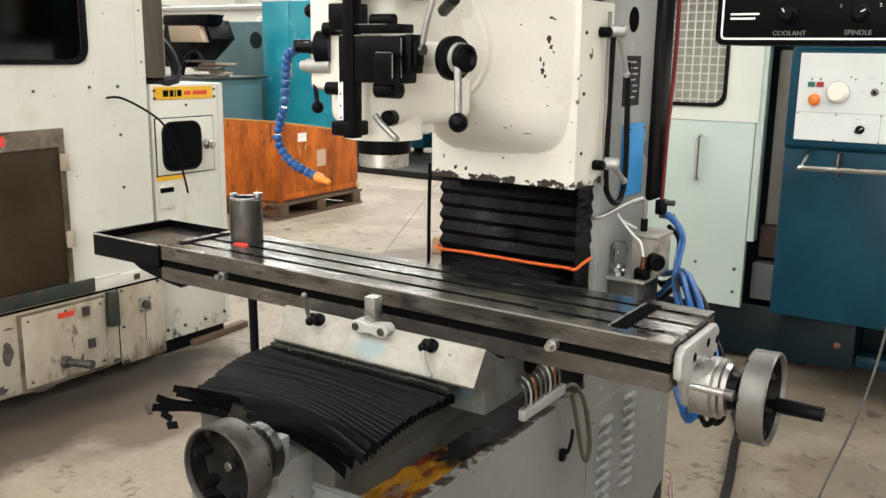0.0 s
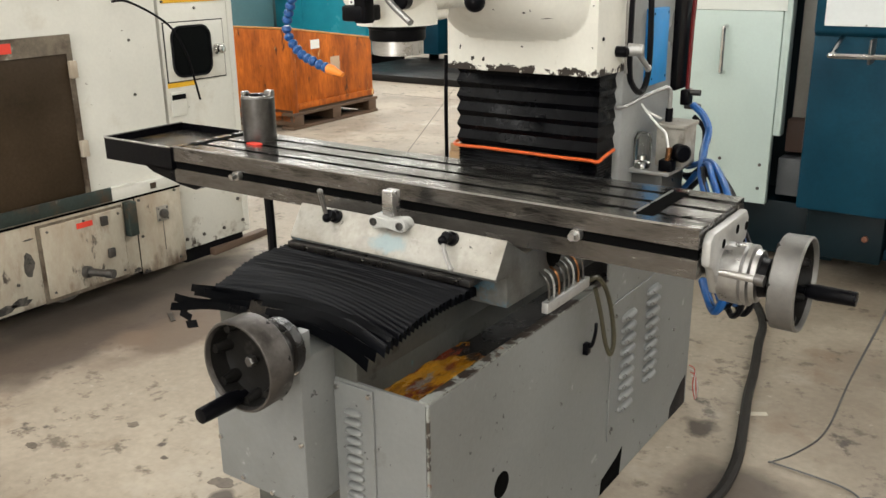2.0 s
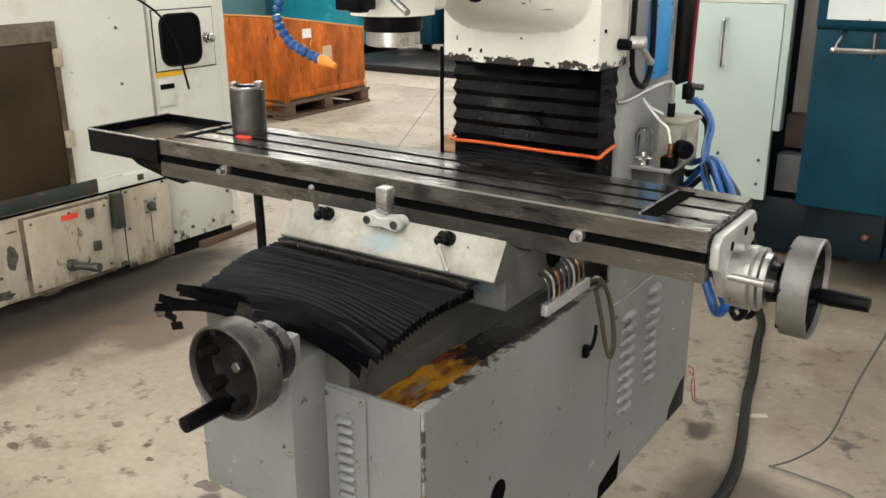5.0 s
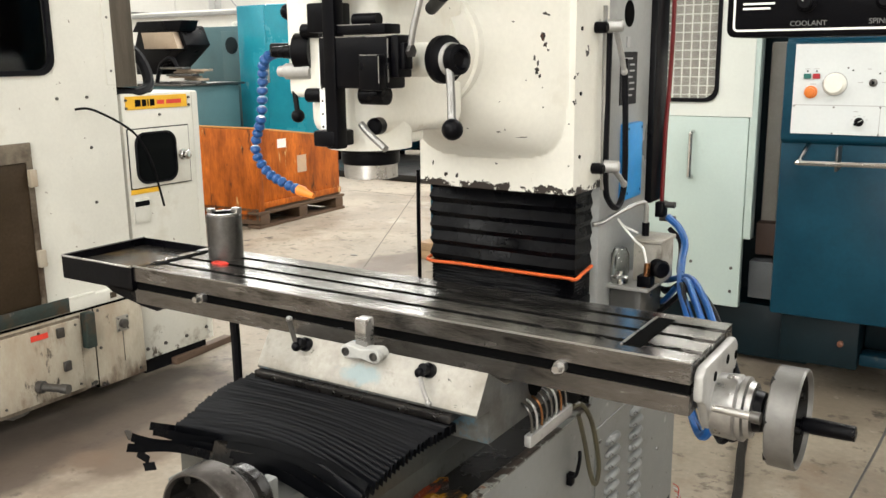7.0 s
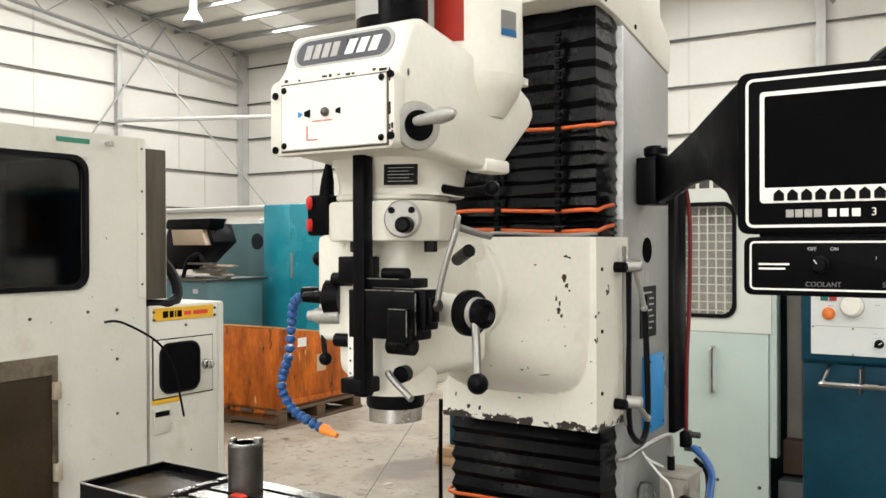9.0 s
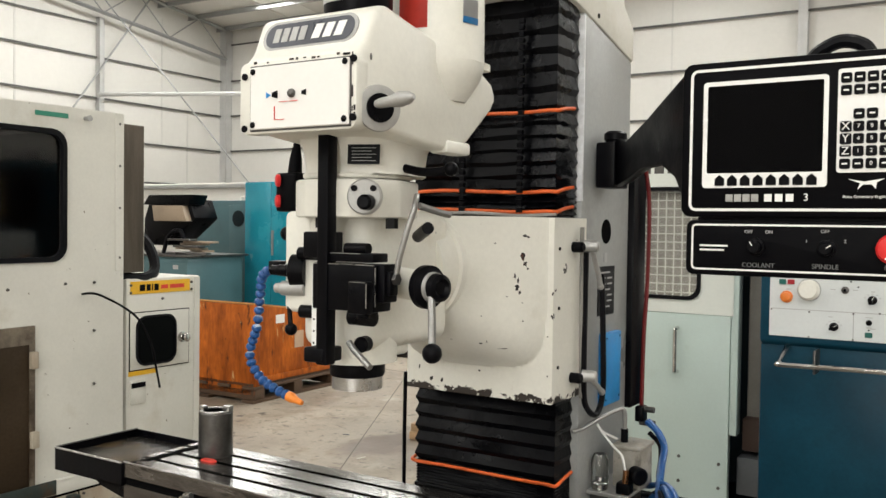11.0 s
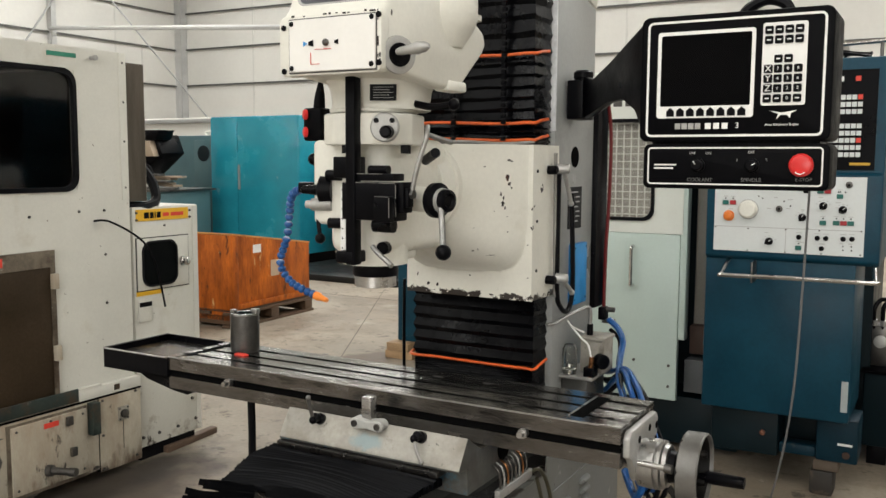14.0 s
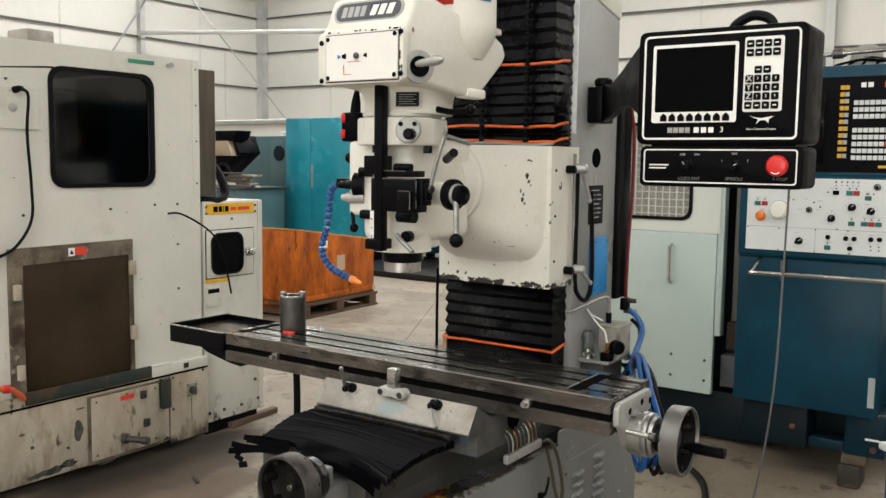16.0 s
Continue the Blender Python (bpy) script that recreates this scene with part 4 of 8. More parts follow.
lower = bellows("lower_bellows", -1.273, -0.893, 1.872, 1.985, 0.866, 1.072, 6, 0.009, "black folded bellows under the milling head", 3, 0.18, 0.0012)
bellows("packed_folds", -1.270, -0.896, 1.874, 1.985, 0.80, 0.864, 9, 0.004, "tightly packed folds at the foot of the bellows", 8, 0.0, 0.001)
part("bellows_foot", box(N(), -1.28, -0.895, 1.88, 1.98, 0.75, 0.805, 0.003), BLACK, lower)


def upper_steps(k):
    """Folds packed at the foot, closing up towards the middle and drawn out at the top."""
    for k0, k1, a, b in ((-1, 10, 1.455, 1.522), (10, 22, 1.522, 1.70), (22, 34, 1.70, 1.955)):
        if k <= k1 or k1 == 34:
            return a + (b - a) * (k - max(k0, 0)) / (k1 - max(k0, 0))


upper = bellows("upper_bellows", -1.29, -0.907, 1.874, 1.99, 1.47, 1.955, 17, 0.009, "black folded bellows above the milling head", 5, 0.35, 0.005, upper_steps)


def cord(parent, z, x0, x1, y, sag):
    part("orange_cord", tube(N(), [(x0 - 0.002, y + 0.05, z + 0.01), (x0 - 0.004, y - 0.002, z), (x0 + 0.1, y - 0.006, z + sag), (x1 - 0.1, y - 0.006, z - sag * 0.5), (x1 - 0.02, y - 0.005, z), (x1 + 0.004, y - 0.003, z - 0.001), (x1 + 0.006, y + 0.03, z + 0.006), (x1 + 0.005, y + 0.08, z + 0.012)], 0.0042, 8), ORANGE_CORD, parent, "orange cord")


cord(lower, 0.862, -1.273, -0.893, 1.872, 0.001)
for z in (1.70, 1.522, 1.478):
    cord(upper, z, -1.29, -0.907, 1.874, 0.004)
for x in (-1.14, -0.99):
    lc = box(N(), -0.006, 0.006, -0.005, 0.005, -0.005, 0.005)
    me = bpy.data.meshes.new("lacing")
    lc.to_mesh(me)
    lc.free()
    me.materials.append(BLACK)
    for k in range(30):
        shared("lacing", me, pose(x + 0.001 * (k % 2), 1.861, 1.48 + 0.0145 * k), upper)
part("cable_beside_bellows", tube(N(), [(-1.295, 1.86, 1.08), (-1.298, 1.862, 0.95), (-1.30, 1.865, 0.8), (-1.31, 1.87, 0.7)], 0.005), BLACK, mill)

# the head's slide: a flat-faced casting whose front swells towards the round nose
SX0, SX1, SZ0, SZ1, SYF = -1.259, -0.879, 1.062, 1.468, 1.818


def slide_y(x, z):
    """How far the front stands out at a place of the face."""
    dx, dz = x + 1.0995, z - 1.362
    d = math.hypot(dx, dz)
    if d < 0.112:
        return 1.618
    cx, cz = abs(dx) / d, abs(dz) / d
    reach = ((cx / (0.205 if dx > 0 else 0.156)) ** 5 + (cz / 0.228) ** 5) ** (-1 / 5)
    rho = min(1.0, (d - 0.112) / (reach - 0.112))
    return SYF - 0.2 * (1 - rho) ** (0.95 * cx * cx + 0.6 * cz * cz)


bm = N()
NU, NV = 84, 84
vs = [[bm.verts.new((SX0 + (SX1 - SX0) * i / NU, slide_y(SX0 + (SX1 - SX0) * i / NU, SZ0 + (SZ1 - SZ0) * j / NV), SZ0 + (SZ1 - SZ0) * j / NV)) for j in range(NV + 1)] for i in range(NU + 1)]
for i in range(NU):
    for j in range(NV):
        bm.faces.new((vs[i][j], vs[i + 1][j], vs[i + 1][j + 1], vs[i][j + 1]))
rim = [vs[i][0] for i in range(NU)] + [vs[NU][j] for j in range(NV)] + [vs[i][NV] for i in range(NU, 0, -1)] + [vs[0][j] for j in range(NV, 0, -1)]
rear = [bm.verts.new((v.co.x, 1.99, v.co.z)) for v in rim]
for k in range(len(rim)):
    m_ = (k + 1) % len(rim)
    bm.faces.new((rim[m_], rim[k], rear[k], rear[m_]))
bm.faces.new(rear)
bmesh.ops.recalc_face_normals(bm, faces=bm.faces)
ram = part("head_slide", bm, CREAM_WORN, mill, "cream head slide with chipped paint", crease=40)
part("nose_ring", lathe(N(), [(0, 0.118), (0.02, 0.118), (0.024, 0.112), (0.08, 0.108)], (-1.0995, 1.628, 1.362), (0, -1, 0), 48), CREAM, ram)
CHIP = mat("bare_dark_metal_chip", (0.014, 0.010, 0.009), 0.5, 0.2, var=0.4, scale=60, spots=[((0.16, 0.05, 0.02), 50, 0.6, 0.7, 4, None)])


def slide_chip(x, z, w, h, seed):
    """A flake of missing paint that follows the casting."""
    rs = random.Random(seed)
    bm = N()
    ring = []
    for k in range(12):
        a = 2 * math.pi * k / 12
        r = 0.45 + 0.85 * rs.random()
        px_, pz_ = x + w * r * math.cos(a), z + h * r * math.sin(a)
        ring.append(bm.verts.new((px_, slide_y(px_, pz_) - 0.0007, pz_)))
    mid = bm.verts.new((x, slide_y(x, z) - 0.0007, z))
    for k in range(12):
        bm.faces.new((mid, ring[k], ring[(k + 1) % 12]))
    part("paint_flake", bm, CHIP, ram)


for k, (x, z, w, h) in enumerate(((-0.922, 1.385, 0.0026, 0.010), (-0.919, 1.368, 0.0022, 0.006), (-0.916, 1.358, 0.0012, 0.003), (-0.9305, 1.343, 0.0016, 0.006), (-0.9265, 1.334, 0.0012, 0.008), (-0.928, 1.318, 0.0026, 0.006), (-0.925, 1.308, 0.0014, 0.005), (-0.922, 1.285, 0.0013, 0.0016), (-0.922, 1.246, 0.0013, 0.002), (-0.954, 1.412, 0.0018, 0.0018), (-1.06, 1.119, 0.003, 0.0025), (-1.19, 1.088, 0.006, 0.005), (-1.161, 1.088, 0.004, 0.006), (-1.224, 1.112, 0.003, 0.006), (-0.959, 1.186, 0.010, 0.0009), (-0.992, 1.199, 0.004, 0.0016), (-1.047, 1.206, 0.0025, 0.0014), (-0.89, 1.123, 0.002, 0.002), (-0.975, 1.26, 0.0015, 0.001), (-0.94, 1.30, 0.001, 0.001))):
    slide_chip(x, z, w, h, k)
for z in (1.40, 1.27, 1.14):
    part("slide_bolt", cyl(N(), (-0.880, 1.845, z), (-0.8765, 1.845, z), 0.004, seg=8), BLACK, ram)
part("way_seal", tube(N(), [(-1.25, 1.84, 1.474), (-1.1, 1.835, 1.478), (-0.98, 1.84, 1.472), (-0.89, 1.85, 1.476)], 0.004), LEVER, ram)

for k in range(4):
    part("wire_scrap", tube(N(), [(X1 + 0.004 + 0.003 * k, 2.267, 0.24 - 0.01 * k), (X1 + 0.018, 2.275 + 0.006 * k, 0.225 - 0.012 * k), (X1 + 0.012 + 0.005 * k, 2.285, 0.17), (X1 + 0.02, 2.29 + 0.006 * k, 0.128)], 0.0014, 6), mat("red_wire", (0.35, 0.03, 0.02), 0.5) if k % 2 == 0 else WHITE_GREY, base)

# ---- milling head ----
HX, HY = -1.085, 1.40
bm = N()
box(bm, HX - 0.085, HX + 0.075, HY - 0.07, HY + 0.21, 1.235, 1.495, 0.03, 4)
cyl(bm, (HX, HY, 1.212), (HX, HY, 1.49), 0.074, seg=32)
box(bm, HX + 0.0, HX + 0.052, HY - 0.03, HY + 0.1, 1.216, 1.26, 0.012, 3)
head = part("quill_housing", bm, CREAM, mill, "cream quill housing of the milling head")
part("quill", lathe(N(), [(0, 0.050), (0.004, 0.052), (0.02, 0.052), (0.022, 0.054), (0.027, 0.054), (0.029, 0.049), (0.06, 0.047)], (HX, HY, 1.184), (0, 0, 1), 40), BLACK, head, "black quill ring")
part("spindle_nose", lathe(N(), [(0, 0.040), (0.002, 0.0475), (0.026, 0.0475), (0.028, 0.042)], (HX, HY, 1.158), (0, 0, 1), 40), STEEL, head)
part("spindle_bore", cyl(N(), (HX, HY, 1.157), (HX, HY, 1.1585), 0.028), HOLE, head)
bm = N()
prism(bm, [(HX - 0.068, 1.295), (HX - 0.03, 1.277), (HX + 0.07, 1.277), (HX + 0.105, 1.295), (HX + 0.12, 1.36), (HX + 0.09, 1.46), (HX + 0.03, 1.52), (HX - 0.06, 1.52), (HX - 0.085, 1.44), (HX - 0.087, 1.35)], "z", 1.492, 1.56, 0.006, 2)
collar = part("speed_collar", bm, CREAM, mill, "cream collar block with a round speed dial")
part("collar_lip", prism(N(), [(HX - 0.06, 1.305), (HX - 0.03, 1.287), (HX + 0.06, 1.287), (HX + 0.095, 1.305), (HX + 0.11, 1.36), (HX + 0.08, 1.45), (HX + 0.03, 1.51), (HX - 0.055, 1.51), (HX - 0.076, 1.43), (HX - 0.078, 1.35)], "z", 1.562, 1.572, 0.003, 1), CREAM, collar)
for x, y in ((HX - 0.01, 1.30), (HX + 0.112, 1.345)):
    part("hex_bolt", cyl(N(), (x, y, 1.492), (x, y, 1.474), 0.011, seg=6), BLACK, collar)
dl = part("speed_dial", lathe(N(), [(0, 0.031), (0.006, 0.031), (0.009, 0.028)], (HX + 0.100, 1.284, 1.528), (0.35, -1, 0), 32), ALU, collar, "round aluminium dial")
part("dial_knob", lathe(N(), [(0, 0.014), (0.018, 0.013), (0.022, 0.009)], (HX + 0.112, 1.274, 1.518), (0.35, -1, 0), 20), BLACK, dl)
for dx, dz in ((-0.016, 0.014), (0.016, 0.014)):
    part("dial_mark", cyl(N(), (HX + 0.103 + dx, 1.276 + 0.35 * dx, 1.528 + dz), (HX + 0.104 + dx, 1.2725 + 0.35 * dx, 1.528 + dz), 0.0055, seg=10), BLACK, dl)
# neck
bm = N()
NECK = [(-0.062, 1.30), (-0.045, 1.286), (0.075, 1.286), (0.112, 1.306), (0.128, 1.36), (0.115, 1.46), (0.06, 1.53), (-0.05, 1.53), (-0.085, 1.46), (-0.082, 1.35)]
rows_ = [[bm.verts.new((HX + 0.02 + (x - 0.02) * g, 1.40 + (y - 1.40) * g, z)) for x, y in NECK] for z, g in ((1.556, 0.93), (1.568, 0.91), (1.598, 0.95), (1.632, 1.08))]
for a, b in zip(rows_, rows_[1:]):
    for i in range(len(NECK)):
        bm.faces.new((a[i], a[(i + 1) % len(NECK)], b[(i + 1) % len(NECK)], b[i]))
bmesh.ops.recalc_face_normals(bm, faces=bm.faces)
part("neck", bm, CREAM, mill, "cream neck below the gearbox", crease=50)
part("neck_plate", box(N(), -0.0285, 0.0285, 0, 0.002, -0.017, 0.017, 0.0006, 1, pose(HX + 0.088, 1.2925, 1.588, -4, 0, 22)), BLACK, mill, "small black instruction plate")
for k in range(5):
    part("plate_print", box(N(), -0.021, 0.022 - 0.008 * (k % 2), -0.0006, 0, 0.0105 - 0.0055 * k, 0.0113 - 0.0055 * k, m=pose(HX + 0.088, 1.2925, 1.588, -4, 0, 22)), WHITE_GREY, bpy.data.objects["neck_plate"])
# gearbox housing
bm = N()
prof = [(1.205, 1.632), (1.205, 1.748), (1.222, 1.765), (1.245, 1.825), (1.275, 1.835), (1.45, 1.80), (1.58, 1.778), (1.632, 1.755), (1.648, 1.725), (1.63, 1.70), (1.54, 1.63), (1.50, 1.613), (1.44, 1.610)]
prism(bm, prof, "x", HX - 0.100, HX + 0.152, 0.012, 3)
gear = part("gearbox", bm, CREAM, mill, "cream cast gearbox of the milling head")
bm = N()
prism(bm, rrect(HX - 0.100, HX + 0.153, 1.624, 1.746, 0.016, 4), "y", 1.195, 1.225, 0.003)
fl = part("front_flange", bm, CREAM, gear)
part("plate_gasket", box(N(), HX - 0.0735, HX + 0.1435, 1.1935, 1.1955, 1.628, 1.7385), STEEL_DARK, gear)
cv = part("cover_plate", box(N(), HX - 0.071, HX + 0.141, 1.190, 1.195, 1.631, 1.736, 0.0015, 1), mat("white_cover", (0.8, 0.79, 0.76), 0.45, var=0.03), gear, "white sheet cover with small printed marks")
for x, z in ((-0.064, 1.728), (0.134, 1.730), (-0.064, 1.639), (0.133, 1.640)):
    part("corner_screw", sph(N(), (HX + x, 1.189, z), 0.0055, 10, (1, 0.6, 1)), BLACK, cv)
for x, z in ((-0.087, 1.722), (0.1475, 1.734), (0.1475, 1.642), (-0.087, 1.634)):
    part("flange_screw", cyl(N(), (HX + x, 1.196, z), (HX + x, 1.192, z), 0.006, seg=12), BLACK, fl)
part("sight_stud", sph(N(), (HX + 0.024, 1.188, 1.687), 0.0075, 12), STEEL_DARK, cv)
for dx, g in ((-0.020, 1.0), (0.045, 0.75)):
    part("printed_arrow", prism(N(), [(HX + dx, 1.687 + 0.0035 * g), (HX + dx + 0.012 * g, 1.687 + 0.0065 * g), (HX + dx + 0.012 * g, 1.687 - 0.0065 * g), (HX + dx, 1.687 - 0.0035 * g)], "y", 1.1885, 1.190), BLACK, cv)
part("printed_arrow", prism(N(), [(HX - 0.033, 1.692), (HX - 0.023, 1.687), (HX - 0.033, 1.682)], "y", 1.1885, 1.190), BLUE, cv)
for a in ((HX - 0.004, HX + 0.014, 1.674, 1.675), (HX + 0.018, HX + 0.036, 1.674, 1.675), (HX - 0.015, HX - 0.014, 1.645, 1.668), (HX - 0.015, HX + 0.007, 1.645, 1.646)):
    part("printed_line", box(N(), a[0], a[1], 1.1885, 1.190, a[2], a[3]), RED_LABEL, cv)
# maker's plate: drawn as plain shapes
PL = Matrix.Translation((HX + 0.024, 1.2335, 1.793)) @ pose(0, 0, 0, 90 - 18, 0, 0)


def on_plate(name, pts, d0, d1, material, parent, label=""):
    bm = N()
    prism(bm, pts, "z", d0, d1)
    return part(name, bm, material, parent, label, m=PL)


npl = on_plate("nameplate", rrect(-0.103, 0.103, -0.027, 0.027, 0.026, 8), 0.0, 0.003, ALU, gear, "dark oval maker's plate with silver shapes")
on_plate("plate_field", rrect(-0.096, 0.096, -0.022, 0.022, 0.021, 8), 0.003, 0.0038, mat("dark_enamel", (0.05, 0.055, 0.07), 0.35), npl)
for k in range(4):
    x = -0.078 + 0.019 * k
    on_plate("silver_shape", [(x, -0.013), (x + 0.014, -0.013), (x + 0.016, 0.013), (x + 0.002, 0.013)], 0.0038, 0.0046, ALU, npl)
for k in range(3):
    x = 0.008 + 0.024 * k
    on_plate("white_shape", [(x, -0.013), (x + 0.017, -0.013), (x + 0.023, 0.013), (x + 0.006, 0.013)], 0.0038, 0.0046, WHITE, npl)
# speed wheel on the right side
sw = part("range_wheel", lathe(N(), [(0, 0.034), (0.012, 0.038), (0.016, 0.037), (0.017, 0.034), (0.0165, 0.021)], (HX + 0.153, 1.245, 1.660), (1, -0.55, 0), 36), ALU, gear, "aluminium range wheel with a black face")
part("wheel_face", cyl(N(), (HX + 0.1655, 1.2384, 1.660), (HX + 0.1705, 1.2356, 1.660), 0.0235, seg=28), BLACK, sw)
part("wheel_handle", lathe(N(), [(0, 0.006), (0.008, 0.008), (0.03, 0.009), (0.05, 0.0125), (0.068, 0.010), (0.078, 0.004)], (HX + 0.172, 1.222, 1.664), (1, -0.10, 0.08), 18), ALU, sw, "tapered bright handle")
part("lug", box(N(), HX + 0.115, HX + 0.155, 1.46, 1.545, 1.606, 1.63, 0.006), CREAM, gear)
part("lug_top", lathe(N(), [(0, 0.02), (0.012, 0.02), (0.016, 0.012)], (HX + 0.14, 1.60, 1.775), (0, 0, 1), 20), CREAM, gear)
for p, r in (((HX + 0.153, 1.232, 1.742), 0.006), ((HX + 0.153, 1.56, 1.74), 0.004), ((HX + 0.152, 1.215, 1.70), 0.004)):
    part("paint_chip", sph(N(), p, r, 8, (0.15, 0.5, 1)), STEEL_DARK, gear)
# motors
part("belt_motor", lathe(N(), [(0, 0.058), (0.01, 0.060), (0.25, 0.060), (0.255, 0.05)], (HX + 0.05, 1.33, 1.825), (0, 0, 1), 40), BLACK, mill, "black cylindrical motor on the gearbox")
part("motor_label", grid_sheet(N(), 12, 2, lambda u, v: Vector((HX + 0.05 + 0.0608 * math.sin(radians(-75 + 90 * u)), 1.33 - 0.0608 * math.cos(radians(-75 + 90 * u)), 1.846 + 0.2 * v)), 0.0006), WHITE, bpy.data.objects["belt_motor"], "white paper label")
part("spindle_motor", lathe(N(), [(0, 0.09), (0.25, 0.088), (0.27, 0.08)], (HX + 0.10, 1.505, 1.77), (0, 0, 1), 40), CREAM, mill, "cream cylindrical motor housing")
part("motor_skirt", lathe(N(), [(0, 0.055), (0.04, 0.082), (0.062, 0.0895), (0.08, 0.0895)], (HX + 0.10, 1.505, 1.70), (0, 0, 1), 40), CREAM, bpy.data.objects["spindle_motor"])
part("warning_label", grid_sheet(N(), 8, 2, lambda u, v: Vector((HX + 0.10 + 0.0905 * math.sin(radians(-16 + 38 * u)), 1.505 - 0.0905 * math.cos(radians(-16 + 38 * u)), 1.822 + 0.168 * v)), 0.0006), RED_LABEL, bpy.data.objects["spindle_motor"], "red warning label")
part("blue_label", grid_sheet(N(), 6, 2, lambda u, v: Vector((HX + 0.10 + 0.0905 * math.sin(radians(64 + 24 * u)), 1.505 - 0.0905 * math.cos(radians(64 + 24 * u)), 1.834 + 0.044 * v)), 0.0006), WHITE_GREY, bpy.data.objects["spindle_motor"])
part("blue_strip", grid_sheet(N(), 6, 2, lambda u, v: Vector((HX + 0.10 + 0.0912 * math.sin(radians(64 + 24 * u)), 1.505 - 0.0912 * math.cos(radians(64 + 24 * u)), 1.834 + 0.012 * v)), 0.0004), BLUE, bpy.data.objects["spindle_motor"])
# depth scale and its black stop block
bar = part("depth_bar", box(N(), HX + 0.020, HX + 0.044, 1.258, 1.284, 1.225, 1.634, 0.003), BLACK, mill, "black vertical depth bar")
blk = part("stop_block_black", box(N(), -1.060, -0.924, 1.257, 1.305, 1.333, 1.413, 0.004), BLACK, mill, "black stop block on the depth bar")
for a in ((-0.966, -0.926, 1.238, 1.258, 1.331, 1.385), (-0.922, -0.908, 1.262, 1.30, 1.350, 1.414), (-0.908, -0.899, 1.266, 1.29, 1.362, 1.402), (-1.086, -1.03, 1.262, 1.305, 1.420, 1.466)):
    part("block_piece", box(N(), *a, 0.003), BLACK, blk)
part("block_plate", box(N(), -1.04, -0.932, 1.262, 1.305, 1.416, 1.431, 0.002), BLACK, blk)
# paint worn through to bright metal along the block's edges
for x0, x1, y, z0, z1 in ((-1.054, -1.0, 1.2568, 1.4112, 1.4126), (-0.996, -0.972, 1.2568, 1.4116, 1.4126), (-0.965, -0.927, 1.2568, 1.4112, 1.4126), (-0.9245, -0.923, 1.2572, 1.343, 1.372), (-0.9245, -0.923, 1.2572, 1.38, 1.408), (-0.963, -0.93, 1.2382, 1.3835, 1.3846), (-0.9285, -0.927, 1.2382, 1.342, 1.382), (-1.03, -0.96, 1.2618, 1.4298, 1.4308)):
    part("worn_edge", box(N(), x0, x1, y, y + 0.0015, z0, z1), STEEL, blk)
part("bar_foot", box(N(), HX - 0.006, HX + 0.038, 1.256, 1.31, 1.228, 1.254, 0.004), BLACK, bar)
part("scale_strip", box(N(), HX - 0.013, HX + 0.001, 1.285, 1.30, 1.25, 1.39, 0.001, 1), WHITE, bar)
for k in range(7):
    part("scale_hole", cyl(N(), (HX - 0.007, 1.2853, 1.258 + 0.021 * k), (HX - 0.007, 1.2845, 1.258 + 0.021 * k), 0.002, seg=8), BLACK, bar)
for z, x, r in ((1.438, 0.108, 0.010), (1.322, 0.12, 0.015)):
    part("black_stud", cyl(N(), (HX + x - 0.025, 1.28, z), (HX + x + 0.022, 1.28, z), r, seg=18), BLACK, blk)
# clamps and levers of the right side
qc = part("quill_clamp", lathe(N(), [(0, 0.014), (0.02, 0.014), (0.024, 0.01)], (HX + 0.082, 1.318, 1.258), (0.2, -1, 0), 18), BLACK, head)
part("clamp_handle", tube(N(), [(HX + 0.068, 1.288, 1.262), (HX + 0.085, 1.282, 1.250), (HX + 0.110, 1.275, 1.236), (HX + 0.128, 1.27, 1.226)], 0.006), LEVER, qc, "bright quill clamp handle")
fh = part("feed_hub", lathe(N(), [(0, 0.037), (0.012, 0.037), (0.014, 0.030), (0.018, 0.025), (0.04, 0.023), (0.043, 0.016), (0.037, 0.011)], (HX + 0.20, 1.325, 1.363), (1, -0.25, 0), 36), BLACK, head, "black quill feed hub")
part("hub_ring", lathe(N(), [(0, 0.0262), (0.008, 0.0255)], (HX + 0.219, 1.320, 1.363), (1, -0.25, 0), 30), ALU, fh)
part("hub_axle", cyl(N(), (HX + 0.05, 1.42, 1.363), (HX + 0.202, 1.325, 1.363), 0.030, 0.026), CREAM, fh)
part("feed_lever", tube(N(), [(HX + 0.225, 1.306, 1.354), (HX + 0.238, 1.29, 1.31), (HX + 0.25, 1.272, 1.27)], 0.0065, 10), LEVER, fh, "bright feed lever")
part("lever_ball", sph(N(), (HX + 0.252, 1.27, 1.261), 0.0165, 18), BLACK, fh, "black ball knob")
pl = part("power_feed_lever", tube(N(), [(-0.914, 1.280, 1.377), (-0.907, 1.281, 1.412), (-0.895, 1.284, 1.456), (-0.886, 1.29, 1.49), (-0.889, 1.30, 1.506), (-0.897, 1.315, 1.516)], 0.0052, 10), LEVER, head, "bright cranked lever")
part("lever_eye", lathe(N(), [(0, 0.010), (0.014, 0.010)], (-0.921, 1.278, 1.376), (1, 0, 0), 6), STEEL_DARK, pl)
part("side_knob", cyl(N(), (HX + 0.12, 1.42, 1.446), (HX + 0.175, 1.37, 1.462), 0.011, seg=16), BLACK, head)
part("neck_lever", tube(N(), [(HX + 0.11, 1.38, 1.585), (HX + 0.15, 1.39, 1.578), (HX + 0.19, 1.40, 1.582)], 0.008), BLACK, mill, "black neck lever")
